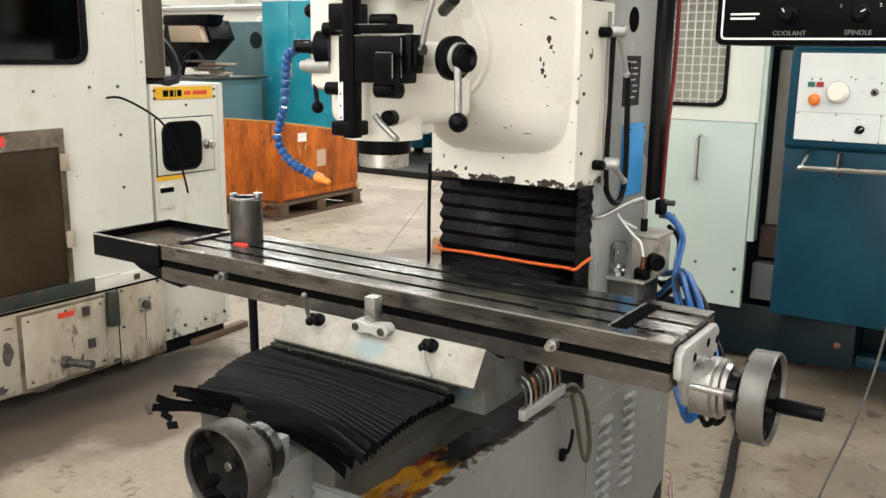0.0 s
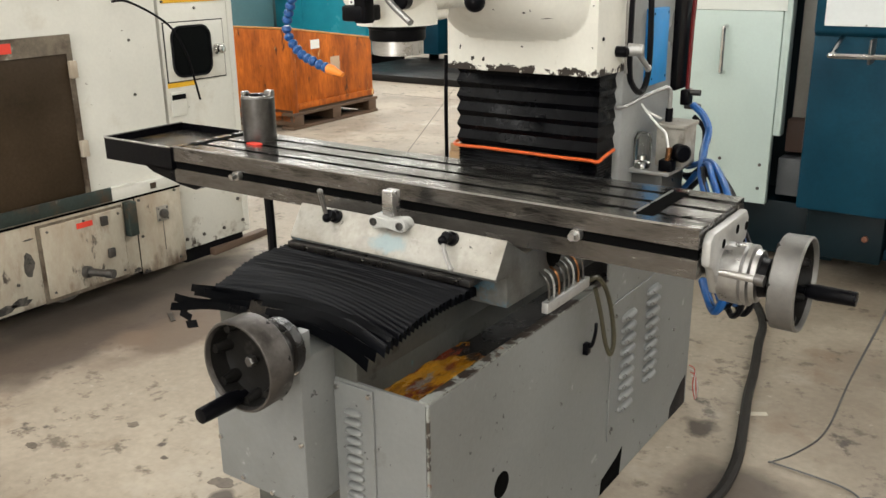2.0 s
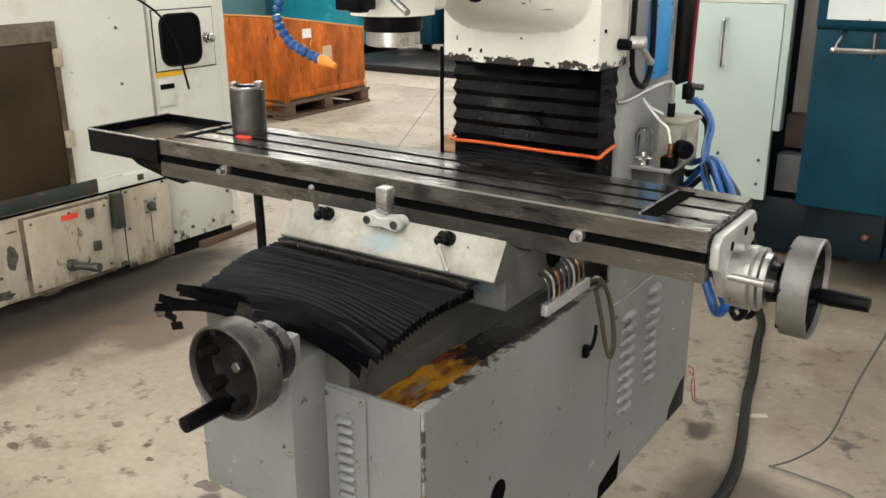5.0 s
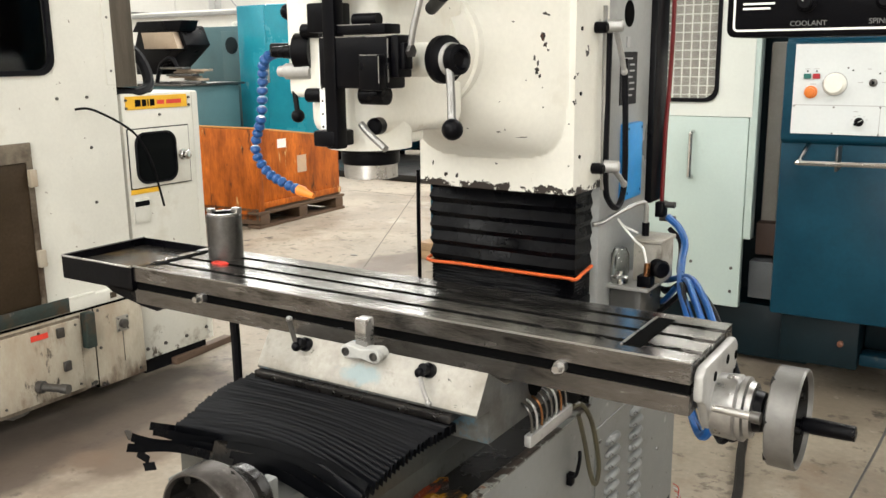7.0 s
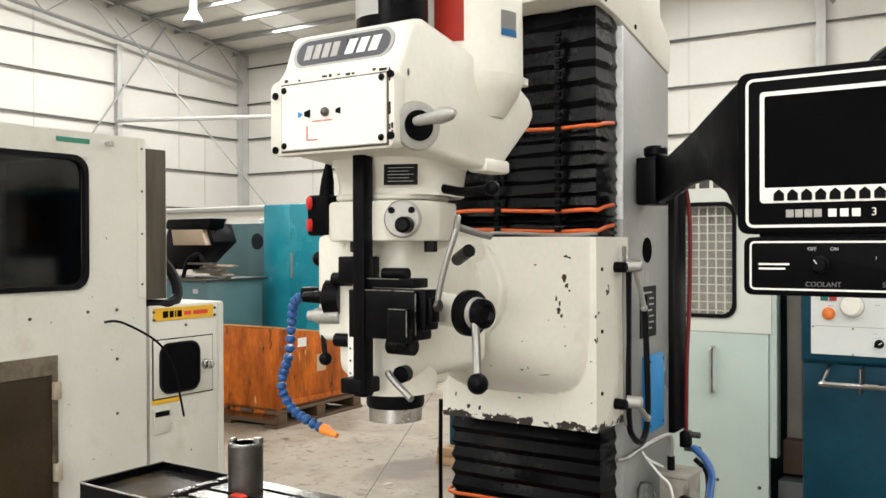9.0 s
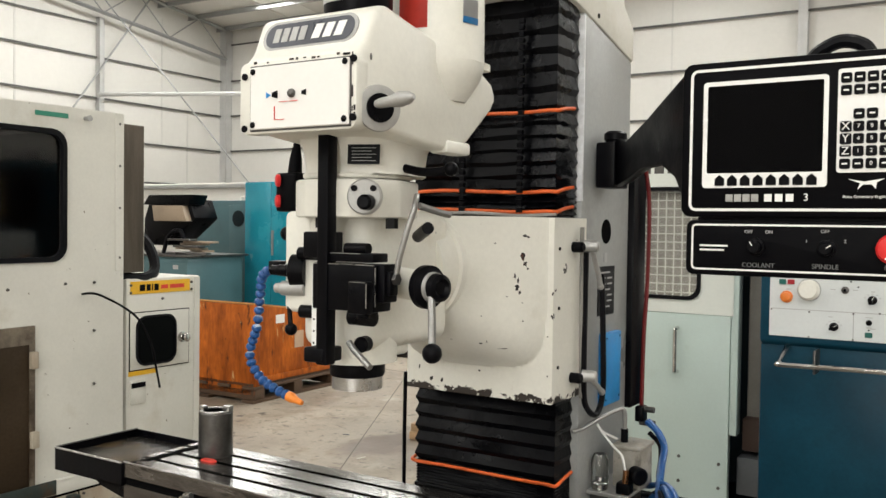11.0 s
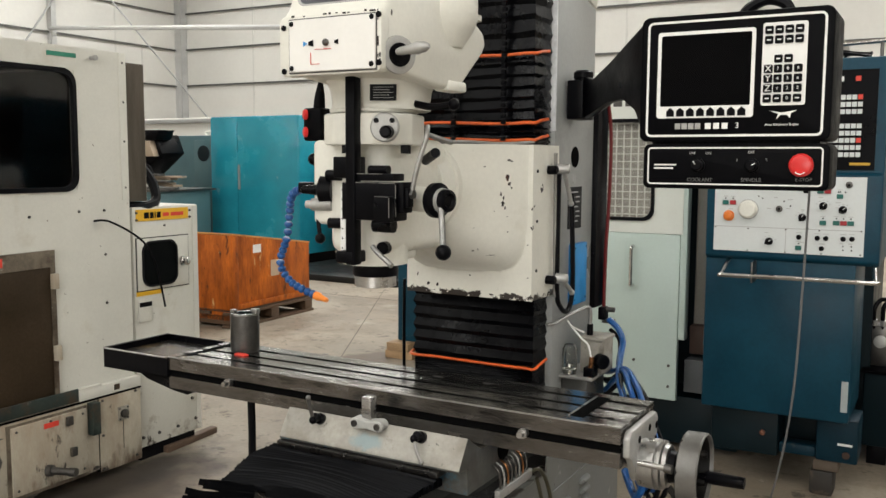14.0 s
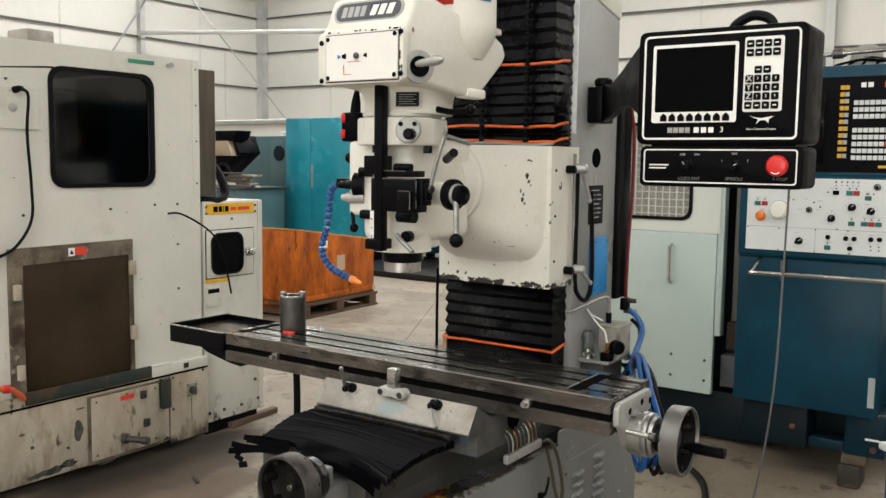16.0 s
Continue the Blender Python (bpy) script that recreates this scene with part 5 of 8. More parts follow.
part("neck_lever_end", sph(N(), (HX + 0.195, 1.40, 1.583), 0.013, 14), BLACK, bpy.data.objects["neck_lever"])
part("vent_pipe", tube(N(), [(HX + 0.146, 1.38, 1.515), (HX + 0.16, 1.42, 1.505), (HX + 0.165, 1.45, 1.50)], 0.006), LEVER, collar)
# left side: knob, feed cylinder, small lever
part("feed_knob", lathe(N(), [(0, 0.032), (0.03, 0.032), (0.035, 0.022), (0.04, 0.012), (0.075, 0.009), (0.078, 0.005)], (HX - 0.075, 1.345, 1.378), (-1, -0.35, 0), 28), BLACK, head, "black fine-feed knob")
part("feed_cylinder", lathe(N(), [(0, 0.014), (0.05, 0.014), (0.054, 0.01), (0.065, 0.009)], (HX - 0.072, 1.335, 1.345), (-1, -0.2, 0), 20), ALU, head)
part("trip_lever", tube(N(), [(HX - 0.117, 1.34, 1.342), (HX - 0.113, 1.335, 1.309), (HX - 0.105, 1.33, 1.278)], 0.005), BLACK, head, "small black trip lever")
part("trip_ball", sph(N(), (HX - 0.104, 1.33, 1.268), 0.012, 14), BLACK, bpy.data.objects["trip_lever"])
for z, x in ((1.412, -0.04), (1.305, -0.035)):
    part("black_plug", cyl(N(), (HX + x, 1.325, z), (HX + x - 0.035, 1.32, z), 0.012, seg=14), BLACK, head)
part("side_block", box(N(), HX - 0.125, HX - 0.05, 1.33, 1.46, 1.30, 1.49, 0.012, 3), CREAM, head)
part("left_stud", sph(N(), (HX - 0.143, 1.36, 1.447), 0.014, 14), BLACK, head)
# hand switch hanging at the left
hs = part("hand_switch", box(N(), HX - 0.180, HX - 0.128, 1.36, 1.40, 1.488, 1.563, 0.006, 3), BLACK_SATIN, mill, "black hand switch with two red buttons")
part("switch_neck", lathe(N(), [(0, 0.014), (0.03, 0.012), (0.06, 0.006), (0.1, 0.0045)], (HX - 0.148, 1.38, 1.56), (0.08, 0, 1), 16), BLACK_SATIN, hs)
for z in (1.548, 1.508):
    part("red_button", lathe(N(), [(0, 0.012), (0.006, 0.012), (0.008, 0.009)], (HX - 0.170, 1.362, z), (-0.6, -0.8, 0), 18), RED, hs)
# jointed coolant hose
path = smooth_path([(-1.255, 1.36, 1.37), (-1.30, 1.37, 1.355), (-1.318, 1.38, 1.31), (-1.335, 1.39, 1.25), (-1.365, 1.40, 1.185), (-1.335, 1.40, 1.142), (-1.29, 1.40, 1.122), (-1.255, 1.40, 1.112)], 10)
acc, last, k = 0.0, path[0], 0
hose_parent = part("coolant_hose", sph(N(), path[0], 0.012, 12), LOC_BLUE, mill, "blue jointed plastic coolant hose with an orange nozzle")
for p, q in zip(path, path[1:]):
    acc += (q - p).length
    if acc > 0.0135:
        acc = 0.0
        d = (q - p).normalized()
        part("hose_joint", lathe(N(), [(-0.007, 0.0062), (-0.004, 0.0095), (0.001, 0.0105), (0.004, 0.0085), (0.0075, 0.006)], q, d, 14), LOC_BLUE, hose_parent)
part("nozzle", lathe(N(), [(-0.004, 0.01), (0.008, 0.0105), (0.014, 0.008), (0.034, 0.005)], path[-1], (1, 0.0, -0.28), 16), LOC_ORANGE, hose_parent, "orange nozzle")
part("hose_valve", box(N(), -1.265, -1.235, 1.345, 1.375, 1.36, 1.385, 0.004), BLACK, hose_parent)

# chipped edge round the cover plate
rs_ = random.Random(8)
for k in range(20):
    if k % 2:
        x, z = HX - 0.09 + 0.235 * rs_.random(), (1.7425, 1.744)[k % 4 > 1] if k % 6 else 1.6275
        w, h = 0.002 + 0.006 * rs_.random(), 0.001 + 0.0012 * rs_.random()
    else:
        x, z = HX + (0.1455 if k % 4 else 0.150), 1.635 + 0.105 * rs_.random()
        w, h = 0.0008 + 0.001 * rs_.random(), 0.002 + 0.004 * rs_.random()
    part("edge_chip", box(N(), x - w, x + w, 1.1940, 1.1948, z - h, z + h), CHIP, fl)

# ---- control console on its arm ----
CX0, CX1, CY, CZ0, CZ1 = -0.530, -0.158, 1.566, 1.497, 1.752
con = part("control_console", prism(N(), rrect(CX0, CX1, CZ0, CZ1, 0.016, 4), "y", CY, CY + 0.15, 0.004), BLACK_SATIN, mill, "black control console with a dark screen and keypad")
low = part("switch_console", prism(N(), rrect(CX0 + 0.009, CX1 + 0.001, 1.401, 1.4925, 0.012, 4), "y", CY + 0.004, CY + 0.125, 0.004), BLACK_SATIN, mill, "lower black console with switches and red stop button")
part("console_joint", box(N(), CX0 + 0.03, CX1 - 0.02, CY + 0.02, CY + 0.12, 1.490, 1.499), BLACK, con)


def ring(name, x0, x1, z0, z1, w, r, y, material, parent, d=0.0012):
    bm = frame_prism(N(), rrect(x0, x1, z0, z1, r, 5), rrect(x0 + w, x1 - w, z0 + w, z1 - w, max(0.002, r - w), 5), "y", y - d, y + 0.001)
    return part(name, bm, material, parent)


ring("white_border", CX0 + 0.014, CX1 - 0.014, CZ0 + 0.010, CZ1 - 0.011, 0.0045, 0.012, CY, WHITE, con)
SX0, SX1, SZ0, SZ1 = -0.494, -0.301, 1.545, 1.719
part("screen_bezel", frame_prism(N(), rrect(SX0, SX1, SZ0, SZ1, 0.006, 4), rrect(SX0 + 0.007, SX1 - 0.007, SZ0 + 0.024, SZ1 - 0.007, 0.003, 4), "y", CY - 0.0018, CY + 0.001), WHITE, con, "white screen border")
DIM_PRINT = mat("dim_grey_print", (0.13, 0.13, 0.13), 0.5, var=0.05, bump=0)
SCREEN = mat("dark_screen_glass", (0.0012, 0.0012, 0.0016), 0.12, var=0.2, scale=5, bump=0, rvar=0.04, spec=0.07)
part("screen", box(N(), SX0 + 0.0065, SX1 - 0.0065, CY - 0.0006, CY + 0.002, SZ0 + 0.0235, SZ1 - 0.0065), SCREEN, con, "dark switched-off screen")
for k in range(8):
    x = SX0 + 0.021 + 0.0203 * k
    part("soft_key", prism(N(), [(x, 1.5485), (x + 0.0155, 1.5485), (x + 0.0155, 1.5595), (x + 0.00775, 1.5665), (x, 1.5595)], "y", CY - 0.004, CY, 0.0008, 1), BLACK, con)
kp = part("keypad", prism(N(), rrect(-0.288, -0.206, 1.5665, 1.7255, 0.005, 4), "y", CY - 0.0018, CY + 0.001), WHITE, con, "white keypad with black keys")
KX = [-0.2838 + 0.0185 * k for k in range(4)]


def key(x, z, w=0.0155, h=0.0155, t=None, lab=None):
    kb = part("key", prism(N(), rrect(x, x + w, z, z + h, 0.0028, 3), "y", CY - 0.0045, CY - 0.0017, 0.0006, 1), BLACK, kp)
    if t:
        words(t, 0.0085, (x + w / 2, CY - 0.0049, z + h / 2), "y", WHITE, kp)
    else:
        part("key_print", box(N(), x + w * 0.25, x + w * 0.75, CY - 0.0052, CY - 0.0044, z + h * 0.42, z + h * 0.58), WHITE, kp)


for x in KX:
    key(x, 1.7035)
    key(x, 1.6845)
for x in KX[1:3]:
    key(x, 1.6480)
GRIDK = ["789", "456", "123"]
for r in range(3):
    for c in range(3):
        key(KX[c + 1], 1.6290 - 0.0188 * r, t=GRIDK[r][c])
    part("axis_key", prism(N(), rrect(KX[0], KX[0] + 0.0165, 1.6285 - 0.0188 * r, 1.6450 - 0.0188 * r, 0.003, 3), "y", CY - 0.0042, CY - 0.002), BLACK, kp)
    words("XYZ"[r], 0.0175, (KX[0] + 0.0082, CY - 0.0048, 1.6368 - 0.0188 * r), "y", WHITE, kp)
key(KX[0], 1.5722)
key(KX[1], 1.5722)
key(KX[2], 1.5722, t="0")
key(KX[3], 1.5722)
# maker's marks as plain shapes
for k in range(4):
    part("maker_mark", box(N(), -0.455 + 0.0135 * k, -0.455 + 0.0135 * k + 0.0112, CY - 0.0012, CY + 0.001, 1.5225, 1.5345), ALU, con)
for k in range(3):
    part("maker_mark", box(N(), -0.394 + 0.0165 * k, -0.394 + 0.0165 * k + 0.0115, CY - 0.0012, CY + 0.001, 1.5225, 1.5345), WHITE, con)
words("3", 0.0165, (-0.331, CY - 0.001, 1.5285), "y", WHITE, con)
part("emblem", prism(N(), [(-0.272, 1.557), (-0.248, 1.5525), (-0.220, 1.557), (-0.231, 1.551), (-0.232, 1.5415), (-0.238, 1.548), (-0.250, 1.548), (-0.258, 1.5395), (-0.254, 1.550)], "y", CY - 0.001, CY + 0.001), WHITE, con)
words("Auto Geometry Engine", 0.0066, (-0.247, CY - 0.001, 1.5295), "y", WHITE, con)
# lower console
LY = CY + 0.004
ring("white_border", CX0 + 0.019, CX1 - 0.011, 1.4095, 1.486, 0.003, 0.008, LY, WHITE, low)
for k, w in enumerate((0.046, 0.04)):
    part("maker_bar", box(N(), -0.497, -0.497 + w, LY - 0.001, LY + 0.001, 1.4485 - 0.007 * k, 1.4515 - 0.007 * k), WHITE, low)
words("COOLANT", 0.0105, (-0.402, LY - 0.001, 1.4195), "y", DIM_PRINT, low)
words("SPINDLE", 0.0105, (-0.301, LY - 0.001, 1.4205), "y", DIM_PRINT, low)
words("OFF", 0.0075, (-0.418, LY - 0.001, 1.4735), "y", WHITE_GREY, low)
words("ON", 0.0075, (-0.386, LY - 0.001, 1.4735), "y", WHITE_GREY, low)
words("OFF", 0.0075, (-0.302, LY - 0.001, 1.4755), "y", WHITE_GREY, low)
words("1", 0.0075, (-0.329, LY - 0.001, 1.460), "y", WHITE_GREY, low)
words("2", 0.0075, (-0.273, LY - 0.001, 1.461), "y", WHITE_GREY, low)
words("E-STOP", 0.0095, (-0.203, LY - 0.001, 1.4225), "y", DIM_PRINT, low)
for x, a in ((-0.406, 35), (-0.300, -60)):
    kn = part("selector_knob", lathe(N(), [(0, 0.014), (0.004, 0.014), (0.006, 0.011), (0.018, 0.0105), (0.02, 0.008)], (x, LY, 1.449), (0, -1, 0), 24), BLACK, low, "black selector knob")
    d = Vector((-math.sin(radians(a)), 0, math.cos(radians(a))))
    part("knob_mark", tube(N(), [Vector((x, LY - 0.0195, 1.449)) + d * 0.003, Vector((x, LY - 0.0195, 1.449)) + d * 0.0105], 0.001, 6), WHITE, kn)
es = part("stop_button", lathe(N(), [(0, 0.012), (0.012, 0.012), (0.013, 0.022), (0.022, 0.0225), (0.027, 0.019), (0.029, 0.012)], (-0.206, LY, 1.451), (0, -1, 0), 36), RED, low, "red mushroom stop button")
part("button_mark", tube(N(), [(-0.198, LY - 0.0285, 1.437), (-0.206, LY - 0.0295, 1.4335), (-0.215, LY - 0.0285, 1.437)], 0.0012, 6), WHITE, es)
# arm, pivot and cable loop
bm = N()
outline = [(-0.86, 1.67), (-0.80, 1.655), (-0.70, 1.685), (-0.62, 1.715), (-0.545, 1.742), (-0.515, 1.745), (-0.515, 1.51), (-0.545, 1.50), (-0.585, 1.555), (-0.64, 1.585), (-0.72, 1.585), (-0.80, 1.565), (-0.86, 1.555)]
prism(bm, outline, "y", -0.011, 0.011, 0.004)
ARM = Matrix.Translation((-0.515, 1.63, 0)) @ pose(0, 0, 0, 0, 0, -54) @ Matrix.Diagonal((1.62, 1, 1, 1)) @ Matrix.Translation((0.515, 0, 0))
arm = part("console_arm", bm, BLACK, mill, "black cast arm that carries the console", m=ARM)
part("arm_pivot", lathe(N(), [(0, 0.02), (0.005, 0.024), (0.105, 0.024), (0.108, 0.027), (0.122, 0.027), (0.128, 0.02)], (-0.855, 2.09, 1.56), (0, 0, 1), 28), BLACK, arm)
part("pivot_block", box(N(), -0.887, -0.838, 2.045, 2.135, 1.553, 1.66, 0.006), BLACK, arm)
part("console_cable", tube(N(), [(-0.350, 1.66, 1.748), (-0.335, 1.66, 1.770), (-0.300, 1.66, 1.786), (-0.265, 1.66, 1.776), (-0.250, 1.66, 1.75)], 0.0115), RUBBER, con, "thick black cable loop on the console")
part("cable_clip", box(N(), -0.385, -0.355, 1.64, 1.68, 1.749, 1.758, 0.003), BLACK, con)
part("console_lead", tube(N(), [(-0.200, 1.64, 1.405), (-0.206, 1.65, 1.2), (-0.219, 1.68, 0.97), (-0.255, 1.755, 0.76), (-0.330, 1.92, 0.50), (-0.383, 2.03, 0.305), (-0.451, 2.087, 0.200), (-0.507, 2.121, 0.142), (-0.507, 2.117, 0.142), (-0.433, 2.111, 0.142), (-0.350, 2.101, 0.142), (-0.306, 2.080, 0.142), (-0.275, 2.039, 0.142), (-0.238, 2.047, 0.142), (-0.256, 2.087, 0.142), (-0.293, 2.070, 0.142), (-0.275, 2.010, 0.142), (-0.183, 1.996, 0.142)], 0.0024), mat("grey_lead", (0.11, 0.11, 0.11), 0.5), con, "thin grey lead hanging to the floor")

# ---- oil unit beside the column ----
ou = part("oil_bracket", box(N(), -0.886, -0.785, 2.03, 2.205, 0.806, 0.815, 0.002), ALU, column, "small bracket with the lubricating unit")
part("oil_tank", box(N(), -0.884, -0.805, 2.045, 2.19, 0.66, 0.806, 0.006), mat("grey_translucent_tank", (0.045, 0.045, 0.042), 0.3, var=0.2), ou)
pb = part("pump_body", box(N(), -0.846, -0.778, 2.095, 2.185, 0.815, 0.908, 0.004), GREY_PALE, ou, "pale pump body with a black knob")
part("pump_lid", box(N(), -0.850, -0.774, 2.09, 2.19, 0.908, 0.918, 0.003), GREY_PALE, pb)
part("filter_bowl", lathe(N(), [(0, 0.018), (0.01, 0.021), (0.07, 0.021), (0.085, 0.014)], (-0.862, 2.055, 0.815), (0, 0, 1), 20), glass("clear_bowl", (0.85, 0.88, 0.86), 0.08), ou, "clear filter bowl")
part("bowl_cap", lathe(N(), [(0, 0.016), (0.012, 0.016), (0.02, 0.008), (0.03, 0.007)], (-0.862, 2.055, 0.816), (0, 0, 1), 14), CHROME, ou)
part("brass_fitting", cyl(N(), (-0.797, 2.045, 0.815), (-0.794, 2.05, 0.872), 0.007), COPPER, ou)
part("fitting_block", box(N(), -0.815, -0.782, 2.038, 2.07, 0.815, 0.842, 0.003), BLACK, ou)
part("pump_knob", lathe(N(), [(0, 0.021), (0.024, 0.021), (0.027, 0.017), (0.026, 0.012)], (-0.782, 2.075, 0.858), (0.9, -0.7, 0), 22), BLACK, ou, "round black knob")
part("white_tube", tube(N(), [(-0.845, 2.12, 0.925), (-0.87, 2.09, 0.945), (-0.882, 2.086, 0.961), (-0.866, 2.075, 0.948), (-0.83, 2.06, 0.92), (-0.806, 2.05, 0.905), (-0.796, 2.047, 0.872)], 0.0028), WHITE, ou)
part("lid_fitting", cyl(N(), (-0.83, 2.13, 0.918), (-0.83, 2.13, 0.95), 0.009, seg=12), BLACK, ou)
part("upper_pipe", tube(N(), [(-0.885, 1.94, 0.972), (-0.872, 1.96, 0.974), (-0.862, 2.03, 0.985), (-0.842, 2.10, 0.998), (-0.834, 2.125, 0.998), (-0.83, 2.13, 0.985), (-0.83, 2.13, 0.945)], 0.0055), LEVER, column)
part("pipe_tee", box(N(), -0.872, -0.85, 2.31, 2.35, 0.93, 0.97, 0.004), BLACK, column)
for k, (x, y, z) in enumerate(((-0.845, 2.33, 0.962), (-0.845, 2.335, 0.925))):
    part("hose_barb", cyl(N(), (x - 0.02, y, z), (x + 0.02, y, z), 0.008), STEEL_DARK, column)
TAIL = [(-0.70, 2.07, 0.838), (-0.635, 1.95, 0.826), (-0.58, 1.85, 0.79), (-0.54, 1.80, 0.745), (-0.520, 1.77, 0.69), (-0.522, 1.77, 0.64), (-0.54, 1.79, 0.612), (-0.562, 1.83, 0.605), (-0.60, 1.88, 0.64)]
for pts, r, mt, lb in (
    ([(-0.83, 2.31, 0.938), (-0.797, 2.30, 0.915), (-0.776, 2.29, 0.88), (-0.763, 2.23, 0.845)], 0.0095, BLUE_HOSE, "blue air hose"),
    ([(-0.83, 2.325, 0.905), (-0.80, 2.32, 0.88), (-0.785, 2.29, 0.85), (-0.76, 2.2, 0.825)], 0.0065, RUBBER, "black hose"),
    ([(-0.82, 2.24, 0.80), (-0.79, 2.2, 0.80)], 0.0075, BLUE_HOSE, "blue air hose"),
    ([(-0.81, 2.20, 0.78), (-0.78, 2.17, 0.785)], 0.0065, RUBBER, "black hose"),
    ([(-0.82, 2.26, 0.76), (-0.79, 2.2, 0.77)], 0.0055, RUBBER, "black hose"),
    ([(-0.82, 2.22, 0.74), (-0.78, 2.16, 0.76)], 0.0075, BLUE_HOSE, "blue air hose"),
    ([(-0.82, 2.20, 0.72), (-0.78, 2.14, 0.74)], 0.0065, RUBBER, "black hose"),
):
    k = len([o for o in bpy.data.objects if o.name.startswith("air_hose")])
    dx, dz = 0.017 * (k % 4 - 1.5), 0.009 * (k % 3) - 0.005 * (k // 3)
    part("air_hose", tube(N(), pts + [(x + dx * (0.4 + 0.6 * (0.64 + x > 0)), y + 0.5 * dx, z - 0.01 + dz) for x, y, z in TAIL], r), mt, mill, lb)

# the machine's groups, each set to its height over the floor
SETTLED = {
    "base": (-0.034, 0.066, -0.125), "bed": (-0.034, 0.066, -0.125), "feed_housing": (-0.030, 0.060, -0.144),
    "saddle": (-0.024, 0.050, -0.127), "way_cover": (-0.025, 0.051, -0.137), "torn_fold": (-0.027, 0.056, -0.141), "torn_scrap": (-0.027, 0.056, -0.141), "hanging_fold": (-0.027, 0.056, -0.141),
    "table": (-0.007, 0.046, -0.120), "column": (-0.012, 0.032, -0.100), "lower_bellows": (-0.019, 0.043, -0.103), "packed_folds": (-0.019, 0.043, -0.103), "cable_beside_bellows": (-0.019, 0.043, -0.103),
    "upper_bellows": (0.001, 0.010, -0.104), "head_slide": (-0.011, 0.029, -0.108), "quill_housing": (-0.008, 0.025, -0.127), "speed_collar": (-0.004, 0.024, -0.141),
    "neck": (-0.002, 0.022, -0.128), "neck_plate": (-0.002, 0.022, -0.128), "neck_lever": (0.005, 0.015, -0.145), "gearbox": (0.001, 0.011, -0.134),
    "belt_motor": (0.005, 0.005, -0.130), "spindle_motor": (0.005, 0.005, -0.130), "depth_bar": (-0.006, 0.020, -0.129), "stop_block_black": (-0.023, 0.024, -0.140),
    "hand_switch": (0.003, 0.018, -0.126), "coolant_hose": (-0.012, 0.030, -0.118), "control_console": (-0.003, 0.018, -0.137), "switch_console": (-0.003, 0.018, -0.137),
    "console_arm": (-0.002, 0.015, -0.120), "air_hose": (-0.025, 0.051, -0.107),
}
for ob in mill.children:
    settle(ob, *SETTLED[ob.name.split(".")[0]])

# ---- the turning centre at the left ----
LATHE_W = mat("off_white_machine_paint", (0.63, 0.62, 0.565), 0.45, var=0.06, scale=2.5, spots=[((0.43, 0.38, 0.29), 3, 0.58, 0.85, 8, None), ((0.25, 0.2, 0.14), 9, 0.5, 0.7, 8, ("z", 0.75, 0.1)), ((0.09, 0.07, 0.055), 16, 0.56, 0.62, 7, ("z", 0.42, 0.1)), ((0.16, 0.13, 0.1), 34, 0.72, 0.735, 3, None)])
LATHE_D = mat("stained_machine_paint", (0.43, 0.39, 0.315), 0.5, var=0.14, scale=4, bump=0.08, stretch=(1, 1, 0.45), spots=[((0.29, 0.21, 0.14), 5, 0.42, 0.72, 10, None), ((0.20, 0.13, 0.08), 9, 0.58, 0.74, 10, None), ((0.06, 0.048, 0.038), 12, 0.62, 0.67, 7, None), ((0.11, 0.075, 0.05), 7, 0.42, 0.56, 8, ("z", 0.30, 0.08)), ((0.028, 0.023, 0.02), 11, 0.52, 0.58, 8, ("z", 0.17, 0.09))])
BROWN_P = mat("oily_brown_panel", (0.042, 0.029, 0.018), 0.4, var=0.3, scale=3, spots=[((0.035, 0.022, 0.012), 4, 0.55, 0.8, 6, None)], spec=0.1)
FRAME_P = mat("bare_grey_frame", (0.17, 0.14, 0.105), 0.5, 0.2, var=0.35, scale=9, spots=[((0.05, 0.032, 0.02), 7, 0.46, 0.62, 8, None), ((0.32, 0.30, 0.26), 14, 0.62, 0.68, 7, None)])
GREEN_P = mat("dark_green_ledge", (0.02, 0.032, 0.028), 0.5, var=0.4, scale=8, spots=[((0.05, 0.032, 0.018), 9, 0.5, 0.6, 8, None), ((0.10, 0.095, 0.08), 20, 0.63, 0.68, 6, None)])
YELLOW = mat("yellow_label", (0.75, 0.42, 0.02), 0.5, var=0.08, scale=20)
LX = -2.93
lathe_m = thing("turning_centre", "off-white stained turning centre on a dirty base", "lathe", (-3.5, 1.6, 0))
# tall body, with an opening for the window
WY0, WY1, WZ0, WZ1 = 1.572, 2.048, 1.246, 1.710
bm = frame_prism(N(), [(2.30, 1.80), (1.36, 1.80), (1.24, 1.70), (1.0, 1.66), (1.0, 0.44), (2.30, 0.44)], [(WY1, WZ1), (WY0 + 0.3, WZ1), (WY0 + 0.1, WZ1), (WY0, WZ1), (WY0, WZ0), (WY1, WZ0)], "x", LX - 0.03, LX)
body = part("body", bm, LATHE_W, lathe_m, "off-white sheet body")
part("body_shell", box(N(), LX - 1.2, LX - 0.9, 1.0, 2.30, 0.44, 1.70), LATHE_W, body)
# inner walls and floor coloured dark for the unlit inside of the body
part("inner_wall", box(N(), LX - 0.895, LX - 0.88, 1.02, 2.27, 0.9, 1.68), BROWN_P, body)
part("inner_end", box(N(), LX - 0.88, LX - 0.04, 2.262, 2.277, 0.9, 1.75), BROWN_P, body)
